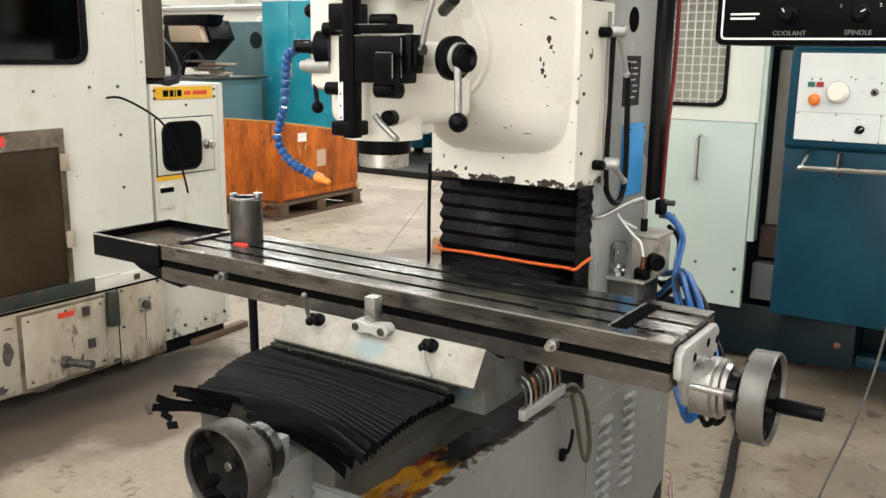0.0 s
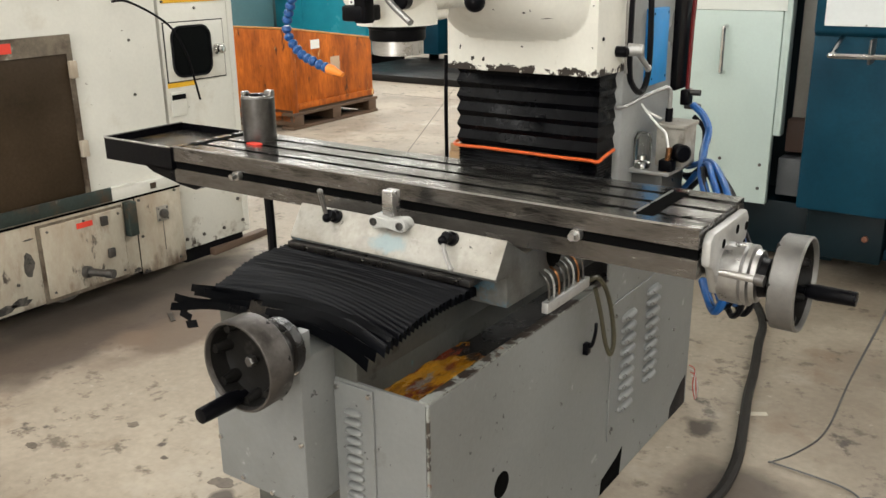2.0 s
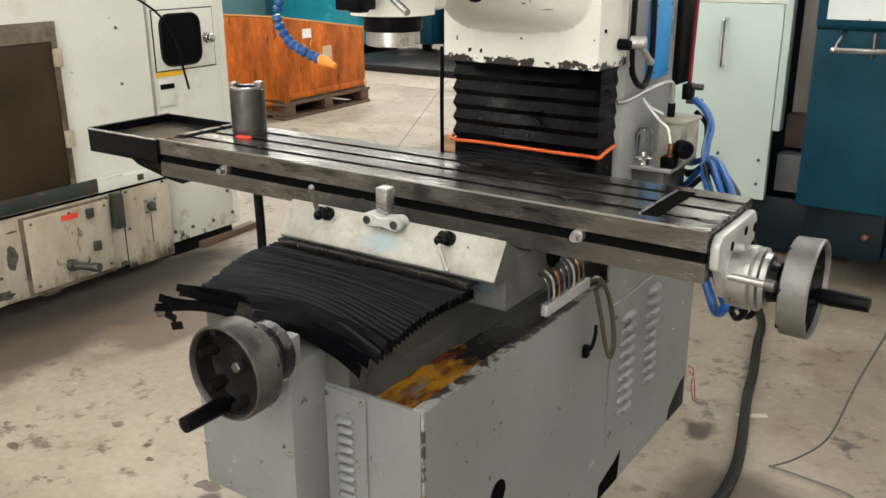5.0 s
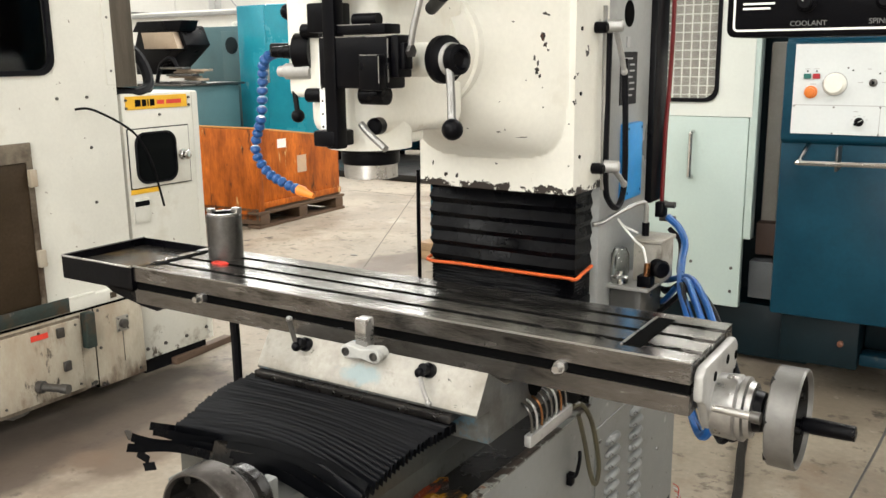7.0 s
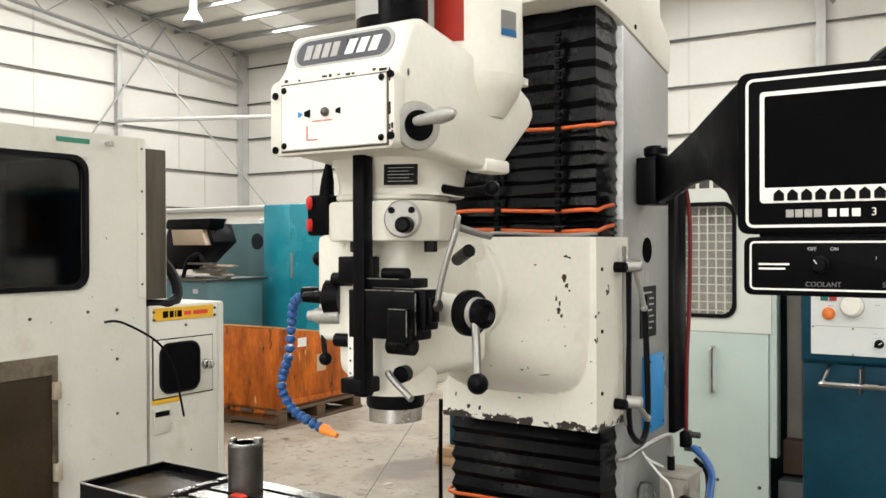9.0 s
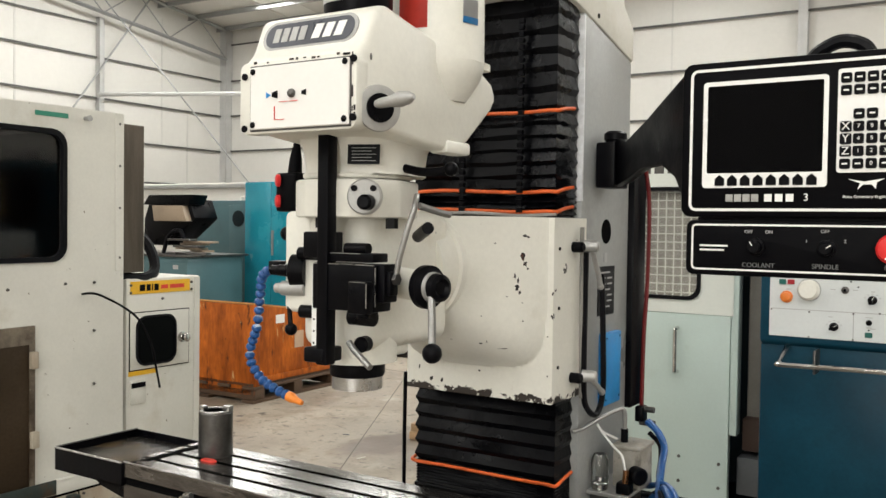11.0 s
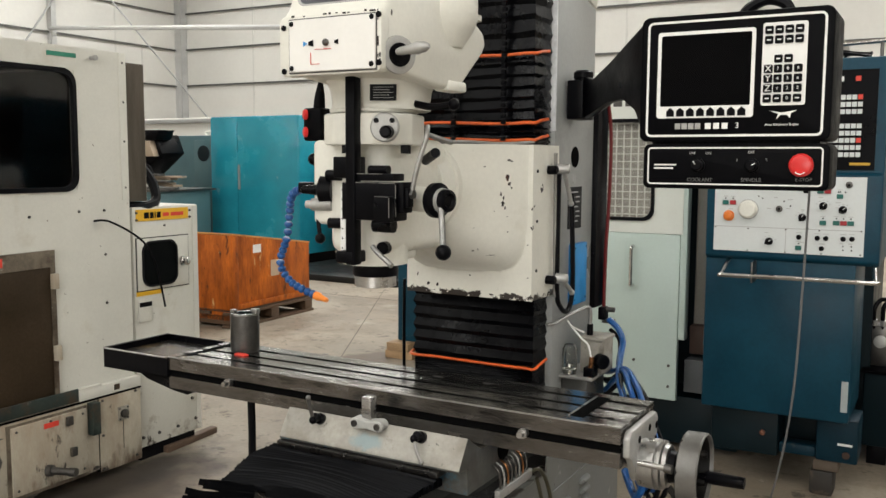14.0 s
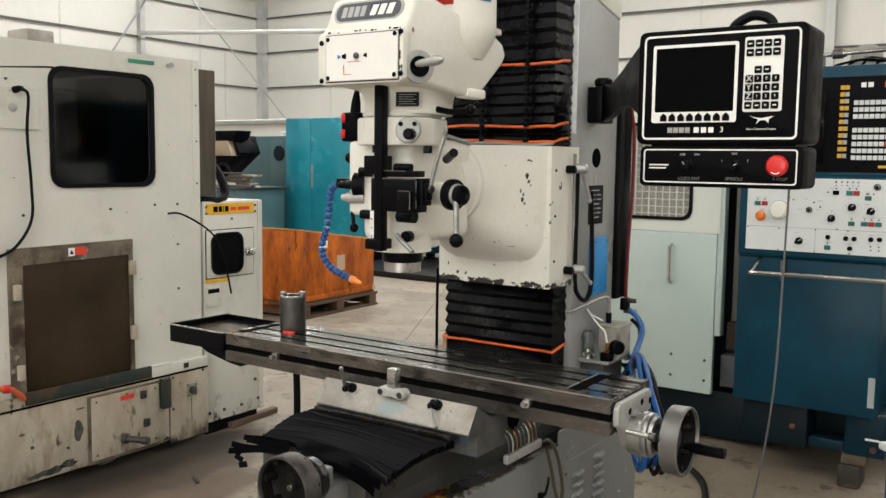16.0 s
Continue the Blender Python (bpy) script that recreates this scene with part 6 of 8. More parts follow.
part("body_roof", prism(N(), [(2.30, 1.80), (1.36, 1.80), (1.24, 1.70), (1.0, 1.66), (1.0, 1.64), (1.23, 1.68), (1.36, 1.76), (2.30, 1.765)], "x", LX - 1.2, LX - 0.03), LATHE_W, body)
part("body_end", box(N(), LX - 1.2, LX - 0.03, 2.28, 2.30, 0.44, 1.765), LATHE_W, body)
part("body_floor", box(N(), LX - 1.2, LX - 0.03, 1.0, 2.28, 0.44, 0.9), HOLE, body)
wf = part("window_seal", frame_prism(N(), rrect(WY0 - 0.006, WY1 + 0.006, WZ0 - 0.006, WZ1 + 0.006, 0.06, 6), rrect(WY0 + 0.012, WY1 - 0.012, WZ0 + 0.012, WZ1 - 0.012, 0.05, 6), "x", LX - 0.012, LX + 0.006), RUBBER, body, "black rubber window seal")
part("corner_fill", frame_prism(N(), rrect(WY0 - 0.001, WY1 + 0.001, WZ0 - 0.001, WZ1 + 0.001, 0.002, 6), rrect(WY0 + 0.004, WY1 - 0.004, WZ0 + 0.004, WZ1 - 0.004, 0.055, 6), "x", LX - 0.028, LX - 0.002), LATHE_W, wf)
gl = part("window_pane", box(N(), LX - 0.016, LX - 0.010, WY0 + 0.005, WY1 - 0.005, WZ0 + 0.005, WZ1 - 0.005), glass("smoked_pane", (0.17, 0.17, 0.165), 0.06), wf, "smoked window pane")
gl.visible_shadow = False
# inside: turret and chuck, the gloom behind the pane put into their colour
part("body_side", box(N(), LX - 1.2, LX - 0.03, 0.98, 1.0, 0.44, 1.66), LATHE_W, body)
DIM = mat("dim_inside", (0.05, 0.047, 0.04), 0.4, 0.3, var=0.3)
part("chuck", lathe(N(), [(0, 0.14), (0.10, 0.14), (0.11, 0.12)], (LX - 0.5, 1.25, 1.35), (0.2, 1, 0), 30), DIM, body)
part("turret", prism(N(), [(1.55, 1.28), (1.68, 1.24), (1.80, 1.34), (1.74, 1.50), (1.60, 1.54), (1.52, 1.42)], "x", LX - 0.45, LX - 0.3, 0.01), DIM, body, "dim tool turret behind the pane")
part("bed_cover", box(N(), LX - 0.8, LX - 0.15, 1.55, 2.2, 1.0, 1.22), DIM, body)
for y, z in ((2.28, 1.76), (2.28, 1.60), (2.28, 1.44), (2.28, 1.25), (2.05, 1.16), (1.83, 1.15), (1.45, 1.14), (1.40, 1.65), (1.43, 1.5), (2.17, 0.98), (2.17, 0.78), (2.17, 1.16)):
    screw((LX, y, z), (1, 0, 0), 0.006, body, STEEL_DARK)
part("hinge_strip", box(N(), LX, LX + 0.004, 2.262, 2.298, 1.20, 1.80, 0.001, 1), LATHE_W, body)
part("catch", lathe(N(), [(0, 0.008), (0.02, 0.008), (0.022, 0.011), (0.03, 0.011)], (LX, 2.13, 1.765), (1, 0, 0), 16), ALU, body)
part("green_tag", box(N(), LX, LX + 0.002, 1.93, 2.06, 1.758, 1.775), mat("green_tag", (0.02, 0.2, 0.13), 0.5), body)
# plate with a cable at the far left
cp = part("cable_plate", box(N(), LX, LX + 0.006, 1.2, 1.525, 1.465, 1.62, 0.001, 1), LATHE_W, body)
part("cable_socket", lathe(N(), [(0, 0.014), (0.02, 0.012), (0.04, 0.006)], (LX + 0.006, 1.43, 1.61), (1, 0.2, 0.2), 16), BLACK, cp)
part("cable", tube(N(), [(LX + 0.03, 1.44, 1.612), (LX + 0.03, 1.468, 1.59), (LX + 0.02, 1.465, 1.45), (LX + 0.02, 1.475, 1.25), (LX + 0.02, 1.47, 1.12), (LX + 0.02, 1.40, 1.02), (LX + 0.02, 1.30, 0.98)], 0.006), RUBBER, cp, "hanging black cable")
part("round_plug", lathe(N(), [(0, 0.016), (0.004, 0.016), (0.006, 0.01)], (LX + 0.006, 1.42, 1.545), (1, 0, 0), 16), ALU, cp)
# top box
part("top_box", box(N(), LX - 0.35, LX - 0.2, 1.61, 1.727, 1.80, 1.875, 0.008), GREY_PALE, body)
# brown chip door in its frame
part("door_frame", frame_prism(N(), [(1.925, 1.02), (1.378, 1.015), (1.378, 0.44), (1.925, 0.44)], [(1.904, 0.955), (1.434, 0.95), (1.434, 0.45), (1.904, 0.45)], "x", LX, LX + 0.012), FRAME_P, body)
part("chip_door", box(N(), LX, LX + 0.008, 1.43, 1.908, 0.445, 0.955, 0.002), BROWN_P, body, "dark oily chip door")
for y, z in ((1.405, 0.85), (1.41, 0.54), (1.915, 0.90), (1.918, 0.62)):
    part("door_catch", box(N(), LX + 0.01, LX + 0.03, y - 0.014, y + 0.014, z - 0.03, z + 0.03, 0.004), LATHE_D, body)
part("red_label", box(N(), LX + 0.012, LX + 0.0135, 1.655, 1.705, 0.972, 1.005), RED_LABEL, body)
part("white_label", box(N(), LX + 0.012, LX + 0.0135, 1.625, 1.653, 0.97, 1.003), WHITE, body)
part("label_triangle", prism(N(), [(1.63, 0.978), (1.648, 0.978), (1.639, 0.995)], "x", LX + 0.0135, LX + 0.0142), BLACK, body)
# curved wire
part("thin_wire", tube(N(), [(LX + 0.01, 2.11, 1.12), (LX + 0.05, 2.16, 1.115), (LX + 0.07, 2.30, 1.03), (LX + 0.06, 2.38, 0.92), (LX + 0.05, 2.42, 0.80), (LX + 0.045, 2.44, 0.73)], 0.0045), BLACK, body, "springy black wire")
# grey guard at the corner
gd = part("guard_edge", box(N(), LX - 0.10, LX - 0.005, 2.302, 2.40, 1.19, 1.765, 0.002, 1), mat("grimy_guard", (0.10, 0.082, 0.064), 0.4, 0.5, var=0.3, scale=4, stretch=(6, 6, 0.5)), lathe_m, "grimy steel guard edge")
part("guard_lip", box(N(), LX - 0.09, LX - 0.02, 2.40, 2.412, 1.19, 1.755), CREAM, gd)
part("guard_hose", tube(N(), [(LX - 0.05, 2.32, 1.17), (LX - 0.03, 2.42, 1.165), (LX - 0.05, 2.49, 1.20), (LX - 0.1, 2.49, 1.30), (LX - 0.2, 2.42, 1.42)], 0.022), RUBBER, gd)
# base
bx = LX + 0.05
bm = N()
box(bm, LX - 1.1, bx, 0.6, 2.05, 0.10, 0.40, 0.006)
part("base", bm, LATHE_D, lathe_m, "stained white base with drips")
part("base_end", box(N(), LX - 1.1, bx, 2.054, 2.27, 0.085, 0.40, 0.006), LATHE_D, lathe_m)
part("ledge", box(N(), LX - 1.1, bx - 0.005, 0.6, 2.05, 0.395, 0.445, 0.004), LATHE_D, lathe_m)
part("green_ledge", box(N(), bx - 0.006, bx, 1.38, 1.96, 0.408, 0.46, 0.002), GREEN_P, lathe_m)
part("ledge_end", box(N(), LX - 0.02, bx + 0.002, 1.96, 2.27, 0.405, 0.45, 0.003), LATHE_W, lathe_m)
part("ledge_block", box(N(), bx, bx + 0.006, 2.13, 2.155, 0.418, 0.44), GREEN_P, lathe_m)
# not a seen part: black block filling in the shadow under the base
part("plinth", box(N(), LX - 1.05, LX - 0.06, 0.6, 2.25, 0.053, 0.10), RUBBER, lathe_m)
ap = part("access_panel", box(N(), bx, bx + 0.012, 1.655, 1.985, 0.115, 0.378, 0.003), LATHE_D, lathe_m, "stained access panel with a pipe stub")
part("orange_label", box(N(), bx + 0.012, bx + 0.0135, 1.79, 1.855, 0.342, 0.362), RED_LABEL, ap)
# slightly larger brown sheet that draws a shadow line round the panel
part("panel_surround", box(N(), bx, bx + 0.004, 1.64, 1.99, 0.10, 0.388), FRAME_P, ap)
part("pipe_stub", lathe(N(), [(0, 0.022), (0.02, 0.022), (0.022, 0.014), (0.09, 0.014), (0.092, 0.017), (0.12, 0.017)], (bx + 0.012, 1.80, 0.178), (1, 0.35, 0), 20), STEEL_DARK, ap, "grimy pipe stub")
for y, z in ((1.90, 0.348), (1.915, 0.22)):
    part("latch", box(N(), bx + 0.012, bx + 0.025, y - 0.014, y + 0.014, z - 0.018, z + 0.018, 0.003), STEEL_DARK, ap)
part("switch_box", box(N(), bx, bx + 0.035, 1.995, 2.035, 0.262, 0.395, 0.004), GREEN_P, lathe_m)
pv = part("pivot_plate", box(N(), bx, bx + 0.006, 2.145, 2.20, 0.28, 0.34, 0.002), GREY_PALE, lathe_m)
part("pivot", lathe(N(), [(0, 0.018), (0.012, 0.018), (0.015, 0.012)], (bx + 0.006, 2.172, 0.31), (1, 0, 0), 18), STEEL_DARK, pv)
for y, z in ((2.07, 0.385), (2.07, 0.24), (2.07, 0.10), (2.24, 0.39), (2.24, 0.11), (1.66, 0.30), (1.55, 0.2)):
    screw((bx, y, z), (1, 0, 0), 0.006, lathe_m, STEEL_DARK)
# electrical box with a small door
eb = part("electrical_box", box(N(), LX - 0.5, LX, 2.305, 2.675, 0.085, 1.135, 0.005), LATHE_W, lathe_m, "off-white electrical box with a small door")
part("box_edge", box(N(), LX, LX + 0.003, 2.645, 2.675, 0.09, 1.13, 0.001, 1), LATHE_W, eb)
yl = part("yellow_plate", box(N(), LX, LX + 0.003, 2.322, 2.62, 1.074, 1.124, 0.0006, 1), YELLOW, eb, "yellow plate with dark plain shapes")
for y0, y1, mt in ((2.365, 2.392, BLACK), (2.398, 2.418, BLACK), (2.424, 2.430, BLACK), (2.436, 2.458, BLACK), (2.47, 2.505, RED_LABEL), (2.515, 2.59, RED_LABEL)):
    h = 0.013 if mt is BLACK else 0.008
    part("plain_mark", box(N(), LX + 0.003, LX + 0.0036, y0, y1, 1.098 - h, 1.098 + h), mt, yl)
part("door_gap", box(N(), LX, LX + 0.0025, 2.317, 2.617, 0.771, 1.003), HOLE, eb)
sd = part("small_door", box(N(), LX, LX + 0.006, 2.321, 2.613, 0.775, 0.999, 0.002), LATHE_W, eb, "small door with a dark pane and round knob")
part("dark_pane", prism(N(), rrect(2.350, 2.540, 0.792, 0.982, 0.045, 6), "x", LX + 0.005, LX + 0.008), SCREEN, sd)
part("pane_seal", frame_prism(N(), rrect(2.345, 2.545, 0.787, 0.987, 0.048, 6), rrect(2.353, 2.537, 0.795, 0.979, 0.043, 6), "x", LX + 0.006, LX + 0.011), RUBBER, sd)
part("door_knob", lathe(N(), [(0, 0.022), (0.006, 0.022), (0.008, 0.012), (0.02, 0.012), (0.024, 0.02), (0.034, 0.018), (0.038, 0.008)], (LX + 0.006, 2.575, 0.885), (1, 0, 0), 24), CHROME, sd, "round bright knob")
part("yellow_strip", box(N(), LX, LX + 0.002, 2.315, 2.45, 0.752, 0.770), YELLOW, eb)
cr_ = part("card_holder", box(N(), LX, LX + 0.008, 2.321, 2.394, 0.64, 0.735, 0.002), LATHE_W, eb)
part("card_slot", box(N(), LX + 0.008, LX + 0.0095, 2.324, 2.391, 0.705, 0.725), BLACK, cr_)
for y, z in ((2.325, 1.11), (2.325, 1.08), (2.63, 1.11), (2.63, 1.08), (2.48, 1.05)):
    screw((LX, y, z), (1, 0, 0), 0.006, eb, STEEL_DARK)
for y, z in ((2.33, 0.13), (2.42, 0.13), (2.53, 0.13), (2.64, 0.14), (2.62, 0.24)):
    screw((LX, y, z), (1, 0, 0), 0.008, eb, STEEL_DARK)
part("box_foot", box(N(), LX - 0.45, LX - 0.02, 2.33, 2.65, 0.024, 0.09), RUBBER, lathe_m)
part("warning_triangle", prism(N(), [(2.60, 1.15), (2.66, 1.15), (2.63, 1.20)], "x", LX - 0.36, LX - 0.358), YELLOW, eb)
wb = part("wood_batten", box(N(), -0.02, 0.02, -0.17, 0.17, 0, 0.03, 0.004), mat("grey_brown_wood", (0.10, 0.062, 0.04), 0.7, var=0.25, scale=10, stretch=(3, 0.4, 3)))
wb.matrix_basis = pose(LX - 0.05, 2.68, 0.0, 0, 0, 5)
tagged(wb, "short dirty wooden batten on the floor", "wood batten")


# flaked paint, seams and grime of the base
def flake(y, z, w, h, seed, x=None):
    rs = random.Random(seed)
    pts = [(y + w * (0.6 + 0.5 * rs.random()) * math.cos(2 * math.pi * k / 14), z + h * (0.6 + 0.5 * rs.random()) * math.sin(2 * math.pi * k / 14)) for k in range(14)]
    x = bx if x is None else x
    part("paint_flake", prism(N(), pts, "x", x + 0.0002, x + 0.0009), FLAKE, lathe_m)


FLAKE = mat("grey_primer_flake", (0.075, 0.068, 0.058), 0.6, var=0.4, scale=25, spots=[((0.02, 0.018, 0.016), 30, 0.5, 0.6, 6, None)])
for k, (y, z, w, h) in enumerate(((1.60, 0.262, 0.022, 0.05), (1.48, 0.125, 0.07, 0.018), (1.55, 0.135, 0.04, 0.02), (1.41, 0.12, 0.04, 0.012), (1.61, 0.348, 0.025, 0.004), (1.72, 0.095, 0.05, 0.012), (1.93, 0.104, 0.06, 0.008), (2.03, 0.115, 0.02, 0.01), (1.40, 0.24, 0.012, 0.008), (1.36, 0.30, 0.015, 0.006))):
    flake(y, z, w, h, k)
part("base_seam", box(N(), LX - 0.02, bx - 0.004, 2.048, 2.056, 0.09, 0.40), HOLE, lathe_m)
part("ledge_gap", box(N(), LX - 0.3, bx + 0.0012, 0.62, 2.27, 0.397, 0.404), HOLE, lathe_m)
for y0, y1, z in ((1.96, 2.07, 0.45),):
    part("bright_bar", box(N(), bx - 0.02, bx + 0.003, y0, y1, z, z + 0.008, 0.002), LATHE_W, lathe_m)
rh = part("orange_hose", tube(N(), [(LX + 0.05, 1.24, 0.50), (LX + 0.06, 1.31, 0.492), (LX + 0.062, 1.352, 0.46), (LX + 0.055, 1.37, 0.44)], 0.011), mat("orange_rubber", (0.5, 0.09, 0.025), 0.5, var=0.2, scale=20), lathe_m, "short orange hose on the ledge")
part("hose_collar", cyl(N(), (LX + 0.056, 1.29, 0.494), (LX + 0.06, 1.31, 0.492), 0.016, seg=14), RED, rh)

for y, z in ((2.152, 0.288), (2.193, 0.288), (2.152, 0.332), (2.193, 0.332)):
    screw((bx + 0.006, y, z), (1, 0, 0), 0.004, pv, STEEL_DARK)
part("slot_line", box(N(), bx + 0.0002, bx + 0.001, 2.171, 2.174, 0.16, 0.28), STEEL_DARK, pv)
for y, z in ((1.675, 0.36), (1.965, 0.36), (1.675, 0.135), (1.965, 0.135), (1.82, 0.366)):
    screw((bx + 0.012, y, z), (1, 0, 0), 0.005, ap, STEEL_DARK)

for ob in lathe_m.children:
    kind_ = ob.name.split(".")[0]
    settle(ob, *((-0.012, 0.031, -0.052) if kind_ in ("body", "guard_edge") else (-0.024, 0.050, -0.023) if kind_ in ("electrical_box", "box_foot") else (-0.038, 0.072, -0.052)))

# ---- machining centre behind: pale door and teal control cabinet ----
TEAL = mat("teal_machine_paint", (0.002, 0.032, 0.058), 0.42, var=0.18, scale=3, hue=(0.003, 0.042, 0.070), spots=[((0.003, 0.028, 0.042), 4, 0.58, 0.85, 7, None), ((0.2, 0.22, 0.22), 40, 0.76, 0.775, 3, None)], spec=0.22)
TEAL_L = mat("bright_teal_paint", (0.012, 0.21, 0.30), 0.2, var=0.12, scale=2, hue=(0.02, 0.28, 0.37), spots=[((0.25, 0.4, 0.42), 6, 0.68, 0.8, 5, None)])
TEAL_G = mat("grey_teal_paint", (0.06, 0.13, 0.145), 0.45, var=0.15, scale=3)
# TEAL_D and TEAL_M: teal with the deep shade low down put into the colour
TEAL_D = mat("shaded_teal_paint", (0.0016, 0.0085, 0.012), 0.5, var=0.25, scale=3, spec=0.2)
TEAL_M = mat("shaded_worn_teal_paint", (0.002, 0.020, 0.034), 0.45, var=0.25, scale=4, spots=[((0.03, 0.04, 0.045), 18, 0.66, 0.7, 5, None)], spec=0.2)
PALE_G = mat("pale_green_paint", (0.50, 0.60, 0.56), 0.4, var=0.05, scale=2.2, spots=[((0.38, 0.44, 0.4), 4, 0.62, 0.9, 6, None)])
PANEL_W = mat("white_panel", (0.63, 0.66, 0.66), 0.4, var=0.05, scale=3)
mc = thing("machining_centre", "teal machining centre with pale green door and control cabinet", "machining centre", (-0.8, 4.1, 0))
DY = 3.60
door = part("door", box(N(), -1.75, -0.955, DY, DY + 0.035, 0.272, 1.02, 0.006), PALE_G, mc, "pale green sheet door with a bar handle")
bm = frame_prism(N(), [(-0.945, 1.74), (-1.75, 1.74), (-1.75, 1.021), (-0.945, 1.021)], [(-1.085, 1.52), (-1.62, 1.52), (-1.62, 1.085), (-1.085, 1.085)], "y", DY, DY + 0.035)
upd = part("upper_door", bm, mat("white_green_paint", (0.70, 0.73, 0.68), 0.4, var=0.04), mc, "white upper door with a barred window")
part("window_seal", frame_prism(N(), rrect(-1.63, -1.075, 1.075, 1.53, 0.05, 6), rrect(-1.615, -1.09, 1.09, 1.515, 0.045, 6), "y", DY - 0.008, DY + 0.006), RUBBER, upd)
part("seal_corner", frame_prism(N(), rrect(-1.622, -1.083, 1.083, 1.522, 0.001, 6), rrect(-1.617, -1.088, 1.088, 1.517, 0.046, 6), "y", DY + 0.002, DY + 0.03), upd.data.materials[0], upd)
pane = part("window_pane", box(N(), -1.62, -1.085, DY + 0.012, DY + 0.016, 1.085, 1.52), glass("clear_pane", (0.9, 0.92, 0.9), 0.12), upd)
pane.visible_shadow = False
BARS = mat("pale_guard_bars", (0.60, 0.58, 0.53), 0.5, var=0.1, scale=10)
for k in range(16):
    x = -1.605 + 0.034 * k
    part("guard_bar", box(N(), x, x + 0.0045, DY + 0.02, DY + 0.026, 1.086, 1.519), BARS, upd)
for k in range(13):
    z = 1.10 + 0.034 * k
    part("guard_bar", box(N(), -1.619, -1.086, DY + 0.027, DY + 0.032, z, z + 0.0045), BARS, upd)
part("window_back", box(N(), -1.62, -1.085, DY + 0.05, DY + 0.06, 1.06, 1.55), mat("dusty_inner_sheet", (0.27, 0.245, 0.22), 0.6, var=0.3, scale=3), mc)
part("bar_handle", tube(N(), [(-1.165, DY, 0.96), (-1.165, DY - 0.03, 0.955), (-1.165, DY - 0.034, 0.94), (-1.165, DY - 0.034, 0.80), (-1.165, DY - 0.03, 0.787), (-1.165, DY, 0.783)], 0.0085), CHROME, door, "bright bar handle")
for x, z in ((-1.15, 0.44), (-0.99, 0.43), (-1.15, 0.34), (-0.99, 0.335)):
    screw((x, DY, z), (0, -1, 0), 0.007, door, STEEL_DARK)
part("door_edge", box(N(), -0.954, -0.925, DY + 0.004, DY + 0.06, 0.55, 1.74, 0.004), PALE_G, mc)
part("shell_top", box(N(), -1.75, -0.945, DY + 0.04, 4.6, 1.70, 1.74), upd.data.materials[0], mc)
part("shell_left", box(N(), -1.78, -1.75, DY, 4.6, 0.1, 1.74), PALE_G, mc)
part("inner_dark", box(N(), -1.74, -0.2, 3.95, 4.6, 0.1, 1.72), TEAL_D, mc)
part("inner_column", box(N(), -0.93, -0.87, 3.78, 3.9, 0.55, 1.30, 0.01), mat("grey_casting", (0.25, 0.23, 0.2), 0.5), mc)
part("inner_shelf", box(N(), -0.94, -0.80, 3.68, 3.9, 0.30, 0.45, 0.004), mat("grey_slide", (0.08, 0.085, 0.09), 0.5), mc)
# brown, deepened by the recess's shade in its base colour
part("inner_block", box(N(), -0.93, -0.80, 3.72, 3.9, 0.47, 0.60, 0.004), mat("brown_shadowed_block", (0.06, 0.035, 0.025), 0.6), mc)
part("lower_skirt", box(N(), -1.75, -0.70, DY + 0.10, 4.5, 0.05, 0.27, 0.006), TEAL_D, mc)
part("top_clamp", box(N(), -1.15, -1.12, 3.75, 3.80, 1.74, 1.93, 0.004), ALU, mc)
part("clamp_cap", box(N(), -1.17, -1.10, 3.74, 3.81, 1.93, 1.95, 0.004), BLACK, mc)
for k in range(9):
    part("maker_bar", box(N(), -1.55 + 0.055 * k, -1.51 + 0.055 * k, DY - 0.0012, DY + 0.001, 1.585, 1.615), STEEL_DARK, upd)
# control cabinet
QX0, QX1, QY = -0.785, -0.165, 3.35
cab_low = part("cabinet_lower", box(N(), QX0, -0.228, QY, QY + 0.44, 0.375, 0.992, 0.008), TEAL, mc)
cab = part("control_cabinet", prism(N(), [(QY + 0.002, 0.985), (QY - 0.02, 1.0), (QY - 0.02, 1.325), (QY, 1.335), (QY, 1.76), (QY + 0.45, 1.76), (QY + 0.45, 0.985)], "x", QX0, -0.15, 0.008), TEAL, mc, "teal control cabinet with white and black panels")
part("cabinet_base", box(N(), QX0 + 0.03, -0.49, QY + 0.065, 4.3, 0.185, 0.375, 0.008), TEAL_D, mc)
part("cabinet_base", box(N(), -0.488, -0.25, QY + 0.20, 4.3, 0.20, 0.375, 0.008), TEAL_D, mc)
part("base_frame", box(N(), -0.485, -0.347, QY + 0.075, QY + 0.16, 0.203, 0.245, 0.006), TEAL_M, mc)
leg = part("base_leg", box(N(), -0.345, -0.195, QY + 0.06, QY + 0.26, 0.20, 0.373, 0.006), TEAL_M, mc)
part("white_tag", box(N(), -0.267, -0.214, QY + 0.0585, QY + 0.06, 0.270, 0.279), WHITE, leg)
part("bolt_head", cyl(N(), (-0.235, QY + 0.06, 0.235), (-0.235, QY + 0.052, 0.235), 0.014, seg=12), mat("rusty_bolt", (0.05, 0.025, 0.015), 0.6), leg)
part("base_plug", lathe(N(), [(0, 0.011), (0.012, 0.011), (0.014, 0.007)], (-0.548, QY + 0.065, 0.278), (0, -1, 0), 14), mat("rusty_plug", (0.14, 0.05, 0.025), 0.55), mc, "small rusty plug")
